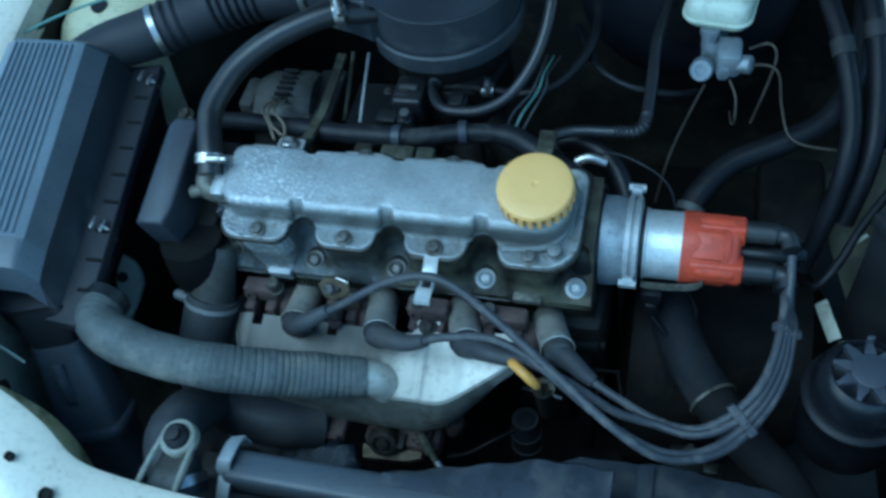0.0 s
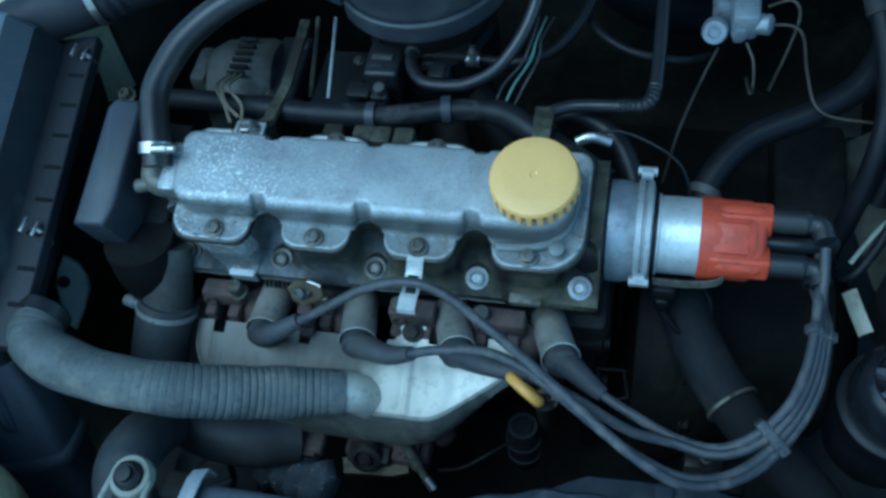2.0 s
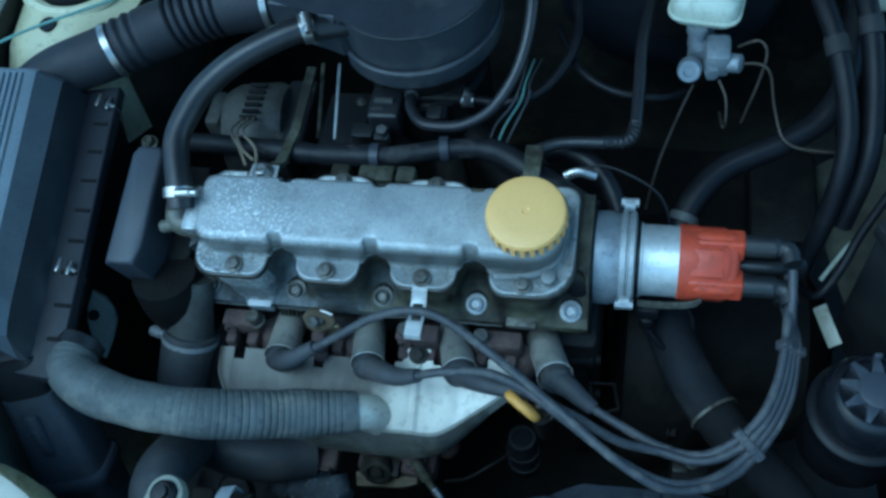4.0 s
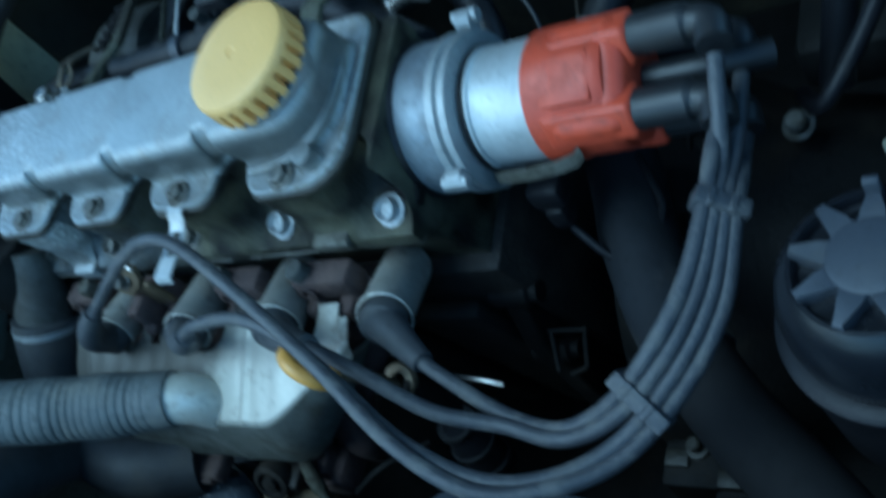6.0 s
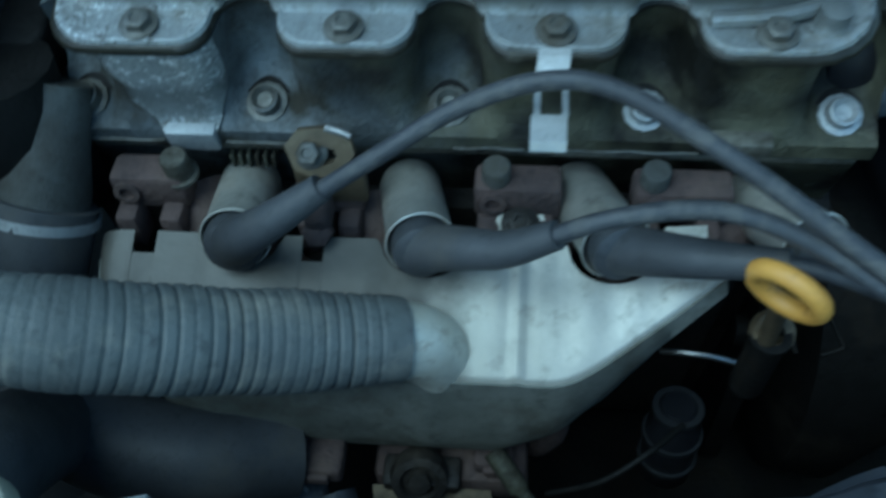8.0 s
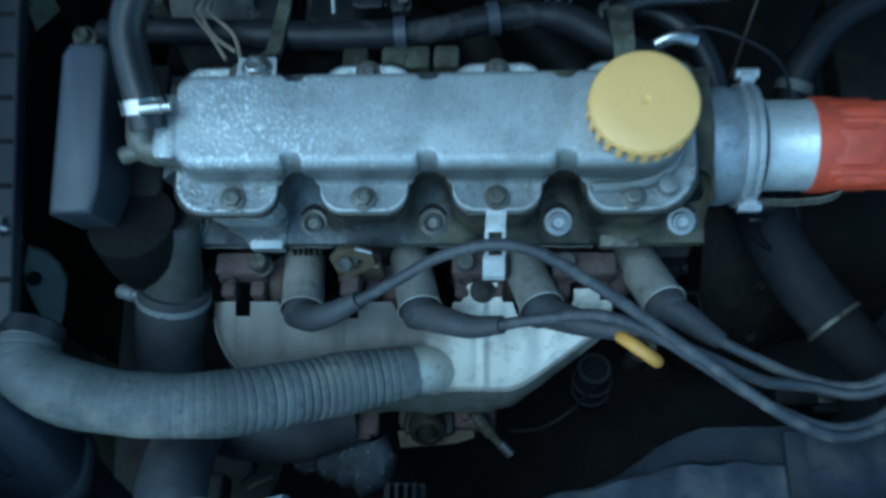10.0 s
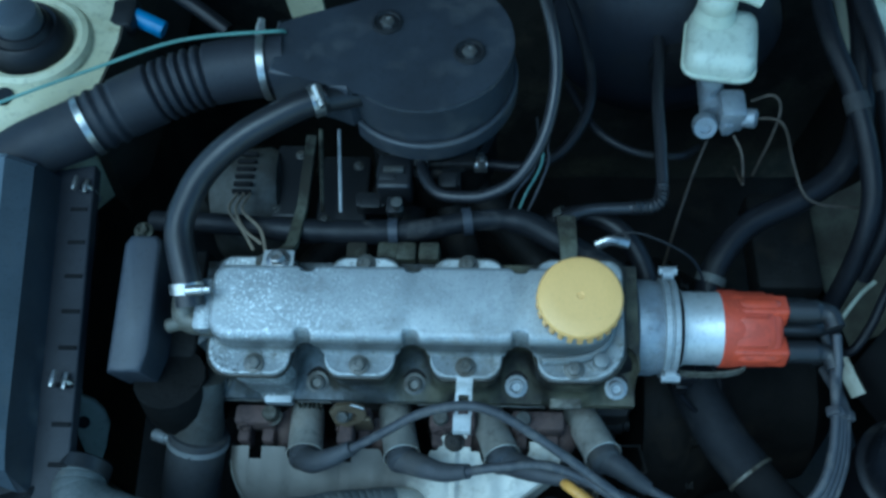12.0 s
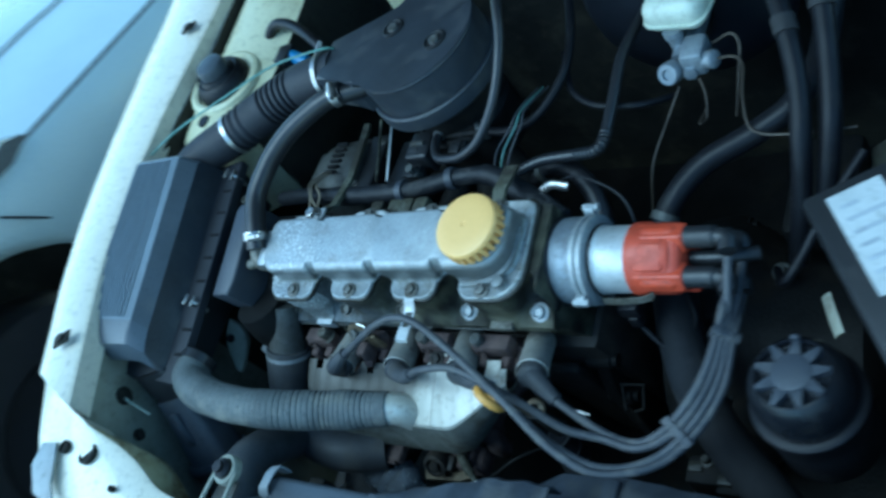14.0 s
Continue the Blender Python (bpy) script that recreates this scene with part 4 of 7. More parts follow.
    box(bm, (0.264, -0.0125, 0.024), (0.292, 0.0125, 0.0332), 0.003, Matrix.Translation((0, AY, AZ)) @ Matrix.Rotation(radians(30), 4, "X"))
    box(bm, (0.2640, -0.0280, -0.0280), (0.3055, 0.0280, 0.0280), 0.0090, Matrix.Translation((0, AY, AZ)) @ Matrix.Rotation(radians(30), 4, "X"), 3)
    cap = part("cap", bm, RED, d, "red moulded cap with towers", 35)
    for m, tb in towers:
        part("tower", tb, RED, cap)
    for a in (0.208, 0.458, 0.708, 0.958):
        c, s = math.cos(2 * math.pi * a), math.sin(2 * math.pi * a)
        at = Vector((0, AY + 0.0240 * c, AZ + 0.0240 * s))
        bm = bmesh.new()
        sweep(bm, [at + Vector((0.3082, 0, 0)), at + Vector((0.316, 0, 0)), at + Vector((0.335, 0, 0.0)), at + Vector((0.3435, -0.003, -0.0005)), at + Vector((0.3465, -0.014, -0.002))], 0.009, 14,
              rfun=lambda q, t: 0.0098 if q < 0.026 else 0.0082)
        part("boot", bm, BLACK, d, "black rubber lead boot")
    bm = bmesh.new()
    sweep(bm, [(0.295, AY, AZ), (0.330, AY, AZ), (0.345, AY + 0.004, AZ - 0.004), (0.360, AY + 0.010, AZ - 0.010)], 0.0068, 12)
    part("boot", bm, BLACK, d, "black rubber lead boot")
    bm = bmesh.new()
    box(bm, (0.222, AY - 0.032, AZ - 0.056), (0.243, AY - 0.014, AZ - 0.038), 0.004)
    box(bm, (0.226, AY - 0.034, AZ - 0.072), (0.239, AY - 0.020, AZ - 0.054), 0.004)
    part("pickup_plug", bm, RUBBERD, d, "dark grey pick-up cable plug")
    bm = bmesh.new()
    sweep(bm, [(0.232, AY - 0.028, AZ - 0.078), (0.252, AY - 0.040, 0.662), (0.270, -0.036, 0.658), (0.276, -0.012, 0.660), (0.268, 0.006, 0.664), (0.258, 0.022, 0.668)], 0.0026, 8)
    part("pickup_cable", bm, CONDUIT, d, "thin black looped cable")
    return d


ALU_BLUE = material("blue_grey_casting", (0.30, 0.33, 0.36), (0.22, 0.24, 0.27), 0.5, 0.5, 40, 360, 0.4, dirt=(0.12, 0.11, 0.1), dirt_at=(0.55, 0.85), dirt_scale=30)
build_distributor()


def build_timing_cover():
    t = thing("timing_belt_cover", (-0.226, -0.03, 0.60), "grey plastic timing belt cover beside the engine", "belt cover")
    bm = bmesh.new()
    out = [(-0.242, 0.0), (-0.214, 0.0), (-0.211, 0.018), (-0.211, 0.108), (-0.216, 0.116), (-0.238, 0.116), (-0.243, 0.108)]
    m = Matrix.Translation((0, -0.078, 0.820)) @ Matrix.Rotation(radians(11), 4, "X")
    prism(bm, out, -0.05, 0.0, m, 0.004)
    part("cover", bm, TIMING, t)
    bm = bmesh.new()
    prism(bm, [(-0.237, 0.004), (-0.196, 0.006), (-0.188, 0.03), (-0.188, 0.12), (-0.236, 0.12)], -0.14, -0.049, m, 0.003)
    sweep(bm, [(-0.205, -0.066, 0.78), (-0.205, -0.072, 0.74), (-0.205, -0.060, 0.70)], 0.03, 16)
    part("lower_cover", bm, OILY, t)
    bm = bmesh.new()
    hexbolt(bm, m @ Vector((-0.229, 0.120, -0.004)), (0, -0.2, 1), 0.0055, 0.008)
    part("bolt", bm, ALU_OLD, t)


build_timing_cover()


def build_exhaust():
    man = thing("exhaust_manifold", (0, -0.11, 0.58), "rusty cast-iron exhaust manifold under a heat shield", "exhaust manifold")
    for i, x in enumerate((-0.129, -0.043, 0.043, 0.129)):
        bm = bmesh.new()
        sweep(bm, [(x, -0.066, 0.700), (x * 0.9, -0.084, 0.688), (x * 0.65, -0.098, 0.662), (x * 0.35, -0.112, 0.622), (x * 0.15, -0.125, 0.57)], 0.0185, 14)
        part("runner", bm, RUST, man)
    for x, w in ((-0.142, 0.016), (-0.056, 0.014), (0.030, 0.018), (0.103, 0.020)):
        bm = bmesh.new()
        box(bm, (x - w * 1.1, -0.087, 0.712), (x + w * 1.1, -0.070, 0.733), 0.003)
        flange = part("flange", bm, RUST, man, "rusty bolted flange")
        bm = bmesh.new()
        lathe(bm, [(0.0062, 0), (0.0062, 0.0022), (0.0036, 0.0024), (0.0034, -0.004), (0, -0.004)], (x - w * 0.62, -0.0868, 0.7245), (0, -1, 0.12), 16)
        part("bolt_eye", bm, RUST, flange)
        for side in (-0.72, 0.62):
            bm = bmesh.new()
            box(bm, (x + w * side - 0.0055, -0.098, 0.694), (x + w * side + 0.0055, -0.082, 0.717), 0.003)
            part("lug", bm, RUST, flange)
    for x, mat in ((-0.127, OILRIM), (0.020, OILSTEEL), (0.090, ALU_DULL)):
        bm = bmesh.new()
        lathe(bm, [(0.0085, 0), (0.0085, 0.0020), (0.0066, 0.0024), (0.0066, 0.013), (0.0058, 0.0142), (0, 0.0145)], (x, -0.079, 0.7280), (0, -0.10, 1), 16)
        part("stud_nut", bm, mat, man, "round stud nut")
    # Lower outlet flange, its lugs, nuts and clamp.
    for x, y, z, w in ((-0.066, -0.172, 0.624, 0.015), (0.022, -0.156, 0.606, 0.010)):
        bm = bmesh.new()
        box(bm, (x - w, y - 0.009, z - 0.008), (x + w, y + 0.012, z + 0.005), 0.003, pose(0, 0, 0), 3)
        box(bm, (x - w * 0.5, y - 0.012, z - 0.004), (x + w * 0.6, y - 0.008, z + 0.003), 0.0015)
        part("lug", bm, RUST, man)
    bm = bmesh.new()
    lathe(bm, [(0.0075, -0.005), (0.0135, -0.006), (0.0150, 0.0), (0.0140, 0.007), (0.0100, 0.008), (0.0085, 0.004), (0.0060, 0.004), (0.0055, 0.009), (0, 0.0095)], (-0.015, -0.170, 0.606), (0.1, -0.8, 0.55), 24)
    box(bm, (-0.034, -0.176, 0.596), (0.006, -0.158, 0.606), 0.003)
    part("clamp", bm, GRIMY, man, "grimy round pipe clamp")
    bm = bmesh.new()
    sheet(bm, [[(-0.040, -0.172, 0.594), (0.004, -0.168, 0.592), (0.020, -0.164, 0.594)], [(-0.038, -0.184, 0.588), (0.006, -0.180, 0.585), (0.022, -0.175, 0.587)], [(-0.036, -0.183, 0.577), (0.008, -0.178, 0.573), (0.024, -0.173, 0.577)]], 0.003)
    part("strip", bm, BRASS, man, "beige heat-stained strip")
    bm = bmesh.new()
    sweep(bm, [(0.030, -0.116, 0.635), (0.045, -0.130, 0.618), (0.050, -0.136, 0.600), (0.044, -0.132, 0.575)], 0.011, 14)
    part("branch", bm, RUST, man)
    bm = bmesh.new()
    box(bm, (-0.04, -0.170, 0.575), (0.04, -0.13, 0.60), 0.006)
    part("outlet_flange", bm, RUST, man)
    bm = bmesh.new()
    sweep(bm, [(0.022, -0.160, 0.618), (0.034, -0.174, 0.611), (0.047, -0.187, 0.603)], 0.005, 12, rfun=lambda s, t: 0.0055 if s < t * 0.6 else 0.0035)
    part("sensor", bm, ALU_OLD, man, "oily steel probe")
    bm = bmesh.new()
    sweep(bm, [(0.043, -0.1830, 0.6055), (0.051, -0.1905, 0.6005)], 0.0040, 12, 2)
    part("probe_tip", bm, STEEL, man, "bright probe tip")
    # Heat shield: upper face, crease, folded lower face; slots along the upper edge.
    shield = thing("heat_shield", (0, -0.14, 0.63), "stained pressed metal heat shield over the exhaust manifold", "heat shield")
    # Plan of the front crease: rounded at the timing end, straight, then a straight run back to a blunt tip.
    def crease(x):
        if x < -0.112:
            f = min(1.0, (-0.112 - x) / 0.054)
            return -0.158 + 0.056 * (1 - math.sqrt(max(0.0, 1 - f * f))), 0.690 + 0.014 * f * f
        f = max(0.0, (x - 0.046) / 0.076)
        run = 0.5 * (f - 0.12 + math.sqrt((f - 0.12) ** 2 + 0.012)) / 0.90
        return -0.1595 + 0.046 * run, 0.6895 + 0.024 * run ** 1.15

    def upper_edge(x):
        """Notched for the flange bolts and hollowed round the plug tubes; one tab stands up in the middle."""
        y = -0.101
        for c, w, deep in ((-0.097, 0.019, 0.014), (-0.011, 0.021, 0.016), (0.074, 0.021, 0.016)):
            if abs(x - c) < w:
                y -= deep * math.sqrt(1 - ((x - c) / w) ** 2)
        for a, b, deep in ((-0.148, -0.137, 0.010), (-0.068, -0.058, 0.011)):
            if a < x < b:
                y -= deep
        if 0.017 < x < 0.046:
            y += 0.013 * min(1.0, (x - 0.017) / 0.004, (0.046 - x) / 0.004)
        if 0.096 < x < 0.114:
            y += 0.008
        return y

    def shield_row(x):
        y2, z2 = crease(x)
        y0 = max(upper_edge(x), y2 + 0.003)
        z0 = z2 + (y0 - y2) * 0.40
        late, early = min(1.0, max(0.0, (x - 0.022) / 0.100)), min(1.0, max(0.0, (-0.060 - x) / 0.106))
        deep = 0.050 * (1 - late ** 1.15) * (1 - 0.75 * early ** 1.6) + 0.018
        r = 0.0022 * max(0.0, 1 - abs(x - 0.032) / 0.0035)
        dent = 0.0007 * math.sin(x * 130) + 0.0005 * math.sin(x * 310 + 1)
        return [(x, y0, z0 + r), (x, y0 * 0.6 + y2 * 0.4, z0 * 0.6 + z2 * 0.4 + r + 0.0012 + dent), (x, y2 + 0.010, z2 + 0.0040 + r + dent * 0.5), (x, y2 + 0.0018, z2 + 0.0009 + r), (x, y2 + 0.0003, z2 - 0.0002 + r * 0.8), (x, y2 - 0.0006, z2 - 0.0022 + r * 0.6),
                (x, y2 - 0.004 - 0.35 * r, z2 - deep * 0.40), (x, y2 - 0.006 + dent + 0.010 * late, z2 - deep * 0.75), (x, y2 - 0.002 + 0.016 * late, z2 - deep)]
    bm = bmesh.new()
    cuts = [-0.1481, -0.1479, -0.1371, -0.1369, -0.0681, -0.0679, -0.0581, -0.0579, 0.0959, 0.0961, 0.1139, 0.1141]
    rows = [shield_row(x) for x in sorted([*np.linspace(-0.1655, 0.122, 130).tolist(), *cuts])]
    sheet(bm, [row[:6] for row in rows], 0.0012)
    part("shield", bm, SHIELD, shield, "", 40)
    # Lower face: soot and the downward fold's shade are both put into its colour.
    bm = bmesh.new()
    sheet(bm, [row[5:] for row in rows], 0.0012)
    part("lower_face", bm, SOOTY_SHADED, shield, "folded lower face, soot and shade in its colour", 40)
    bm = bmesh.new()
    hexbolt(bm, (0.0315, -0.094, 0.7175), (0, -0.35, 1), 0.0062, 0.006)
    part("shield_bolt", bm, GRIMY, shield, "dark fixing bolt")
    # Hot-air spigot: a short round stub that runs into the sheet.
    bm = bmesh.new()
    sweep(bm, [(-0.034, -0.1550, 0.7150), (-0.021, -0.1515, 0.7095), (-0.011, -0.1480, 0.7010), (-0.005, -0.1455, 0.6900), (-0.003, -0.144, 0.678)], 0.0170, 28)
    part("spigot", bm, SPIGOT, shield, "bright round hot-air spigot")


build_exhaust()

TUBES = [((-0.101, -0.063, 0.706), (-0.096, -0.110, 0.722)), ((-0.023, -0.062, 0.706), (-0.012, -0.110, 0.723)),
         ((0.057, -0.060, 0.705), (0.073, -0.109, 0.725)), ((0.139, -0.058, 0.700), (0.157, -0.106, 0.725))]


def build_plug(root, mouth):
    """A spark plug tube with the rubber boot in its mouth."""
    root, mouth = Vector(root), Vector(mouth)
    t = thing("spark_plug_tube", mouth - Vector((0, 0, 0.02)), "stained steel spark plug heat tube with a rubber boot", "plug tube", "spark plug tubes")
    axis = (mouth - root).normalized()
    n = (mouth - root).length
    bm = bmesh.new()
    lathe(bm, [(0.0140, 0), (0.0150, 0.004), (0.0150, n - 0.004), (0.0158, n - 0.002), (0.0162, n + 0.0004), (0.0154, n + 0.0008), (0.0148, n), (0.0142, 0.010), (0, 0.010)], root, axis, 32)
    part("tube", bm, TUBE, t)
    bm = bmesh.new()
    lathe(bm, [(0.0125, 0.012), (0.0132, n - 0.004), (0.0136, n + 0.004), (0.0128, n + 0.008), (0.009, n + 0.0105), (0, n + 0.011)], root, axis, 24)
    part("boot", bm, DUSTYHOSE, t, "dusty black rubber plug boot")
    return mouth + axis * 0.003


PLUGS = [build_plug(*q) for q in TUBES]


# ---- ignition leads ----
def build_lead(pts, r, label, boot=None):
    lead = thing("ignition_lead", pts[0], label, "ignition lead", "ignition leads")
    bm = bmesh.new()
    sweep(bm, pts, r, 12, 8)
    part("cable", bm, LEAD, lead)
    if boot:
        bm = bmesh.new()
        sweep(bm, boot, 0.008, 14, 6, rfun=lambda s, t: 0.0115 - 0.0055 * min(1, s / t))
        part("plug_end", bm, DUSTYHOSE, lead, "tapered black rubber plug end")
    return lead


P1, P2, P3, P4 = [tuple(p) for p in PLUGS]
INNER = [(0.246, -0.157, 0.721), (0.277, -0.163, 0.723), (0.302, -0.154, 0.731), (0.323, -0.135, 0.744), (0.336, -0.107, 0.750), (0.3425, -0.074, 0.756), (0.344, -0.055, 0.759)]
OUTER = [(0.252, -0.199, 0.743), (0.283, -0.192, 0.733), (0.309, -0.174, 0.725), (0.332, -0.146, 0.729), (0.348, -0.112, 0.737), (0.3525, -0.074, 0.748), (0.352, -0.055, 0.745)]


def lane(f, low):
    """One lead's place in the flat bundle, 0 inside to 1 outside; low is its place where the bundle hangs lowest."""
    share = (low, low * 0.8 + f * 0.2, low * 0.3 + f * 0.7, f, f, f, f)
    return [tuple(Vector(a).lerp(Vector(b), s)) for a, b, s in zip(INNER, OUTER, share)]


LEAD_R = 0.0039
build_lead([P1, (-0.070, -0.124, 0.754), (-0.025, -0.111, 0.781), (0.006, -0.099, 0.796), (0.038, -0.095, 0.807), (0.067, -0.099, 0.806), (0.109, -0.120, 0.793), (0.164, -0.153, 0.772), (0.215, -0.186, 0.757), *lane(1, 1), (0.349, -0.040, 0.738), (0.347, -0.026, 0.732)], LEAD_R,
           "grey ignition lead arching over the head to the first plug", [P1, (-0.084, -0.122, 0.741), (-0.066, -0.123, 0.757), (-0.048, -0.118, 0.769)])
build_lead([P2, (0.025, -0.131, 0.749), (0.066, -0.133, 0.774), (0.105, -0.131, 0.778), (0.138, -0.140, 0.772), (0.170, -0.157, 0.762), (0.213, -0.182, 0.752), *lane(0.67, 0.86), (0.350, -0.030, 0.750), (0.347, 0.004, 0.747)], LEAD_R,
           "grey ignition lead running sideways from the second plug", [P2, (0.008, -0.123, 0.738), (0.026, -0.130, 0.748), (0.046, -0.133, 0.763)])
build_lead([P3, (0.108, -0.127, 0.741), (0.138, -0.136, 0.752), (0.172, -0.148, 0.752), (0.214, -0.162, 0.736), *lane(0.33, 0.14), (0.3475, -0.036, 0.766), (0.347, -0.014, 0.776)], LEAD_R,
           "grey ignition lead running sideways from the third plug", [P3, (0.094, -0.122, 0.737), (0.115, -0.129, 0.744), (0.136, -0.135, 0.752)])
build_lead([P4, (0.186, -0.129, 0.727), (0.211, -0.142, 0.724), *lane(0, 0), (0.345, -0.045, 0.760), (0.3465, -0.038, 0.760)], LEAD_R,
           "grey ignition lead from the plug beside the distributor", [P4, (0.170, -0.117, 0.729), (0.181, -0.125, 0.728), (0.193, -0.133, 0.7265)])


def build_tie(a, b, axis, thick):
    """A flat clip round the bundle from lead a to lead b."""
    a, b = Vector(a), Vector(b)
    z = Vector(axis).normalized()
    y = (b - a) - z * (b - a).dot(z)
    h = y.length / 2 + 0.0055
    y.normalize()
    x = y.cross(z)
    m = Matrix.Translation((a + b) / 2) @ Matrix((x, y, z)).transposed().to_4x4()
    bm = bmesh.new()
    box(bm, (-thick, -h, -0.0040), (thick, h, 0.0040), 0.0012, m)
    for f in (-0.45, 0.35):
        box(bm, (-thick - 0.0006, h * f - 0.0016, -0.0044), (thick + 0.0006, h * f + 0.0016, 0.0044), 0.0006, m, 1)
    solid("cable_tie", bm, LEAD, "grey plastic clip holding the ignition leads together", "cable clip", "cable clips")


build_tie((0.3125, -0.1445, 0.7375), (0.3205, -0.160, 0.727), (0.021, 0.019, 0.009), 0.0058)
build_tie(INNER[5], OUTER[5], (0.05, 1, -0.05), 0.0058)


COLLAR = (0.146, -0.126, 0.686)


def build_dipstick():
    d = thing("oil_dipstick", (0.144, -0.128, 0.62), "orange-yellow plastic oil dipstick handle in its tube", "dipstick")
    bm = bmesh.new()
    lathe(bm, [(0.0085, 0.0), (0.0085, 0.05), (0.0095, 0.0505), (0.0095, 0.054), (0.0055, 0.054), (0.0055, 0.03), (0, 0.03)], (0.146, -0.124, 0.634), (-0.02, -0.08, 1), 16)
    part("guide_tube", bm, OILY, d, "dark oily tube mouth")
    bm = bmesh.new()
    mid, u, v = Vector((0.135, -0.144, 0.746)), Vector((0.809, -0.464, -0.36)), Vector((-0.144, 0.437, -0.888))
    sweep(bm, [mid + 0.0140 * (u * math.cos(a) + v * math.sin(a)) for a in (2 * math.pi * k / 24 for k in range(25))], 0.0044, 10, 2)
    part("handle", bm, ORANGE, d, "orange-yellow loop handle")
    bm = bmesh.new()
    sweep(bm, [(0.143, -0.130, 0.684), (0.141, -0.133, 0.705), mid + u * 0.004 + v * 0.0145], 0.0042, 10)
    part("stem", bm, BRASS, d, "stained stem under the loop")
    bm = bmesh.new()
    lathe(bm, [(0.0050, -0.003), (0.0095, -0.003), (0.0108, 0.0), (0.0095, 0.003), (0.0050, 0.003), (0.0042, 0.0), (0.0050, -0.003)], COLLAR, (0.1, -0.55, 0.8), 24)
    part("collar", bm, BRASS, d, "brownish ring collar on the tube")


build_dipstick()


# ---- air intake ----
def build_hot_air_hose():
    h = thing("hot_air_hose", (-0.14, -0.18, 0.73), "grey corrugated hot-air hose from the heat shield to the air box", "air hose")
    pts = [(-0.017, -0.151, 0.709), (-0.054, -0.161, 0.721), (-0.095, -0.175, 0.742), (-0.135, -0.187, 0.764), (-0.175, -0.191, 0.778), (-0.211, -0.188, 0.785), (-0.238, -0.180, 0.788), (-0.254, -0.168, 0.789), (-0.257, -0.152, 0.787)]
    bm = bmesh.new()

    def ribs(s, t):
        fade = 1 if s < 0.105 else max(0.32, 1 - (s - 0.105) / 0.06)
        fade *= 0.0 if s < 0.010 else 0.75 + 0.35 * math.sin(s * 210 + 2 * math.sin(s * 57))
        wob = 0.0004 * math.sin(s * 61) + 0.0003 * math.sin(s * 143 + 1)
        body = 0.0178 + 0.0042 * min(1.0, s / 0.055) ** 0.8 - 0.0012 * max(0.0, min(1.0, (s - 0.09) / 0.06))
        return body + wob - 0.0013 * fade * max(0.0, math.sin((s + 0.0009 * math.sin(s * 95)) * 2 * math.pi / 0.0060)) ** 4
    sweep(bm, pts, 0.0208, 28, 60, ribs)
    part("hose", bm, HOSEP, h, "", 60)
    bm = bmesh.new()
    lathe(bm, [(0.0195, 0.0), (0.0222, 0.0005), (0.0222, 0.011), (0.0208, 0.0125)], (-0.2572, -0.153, 0.787), (0.05, 1, -0.1), 28)
    part("cuff", bm, BLACK, h, "black moulded end cuff")


build_hot_air_hose()


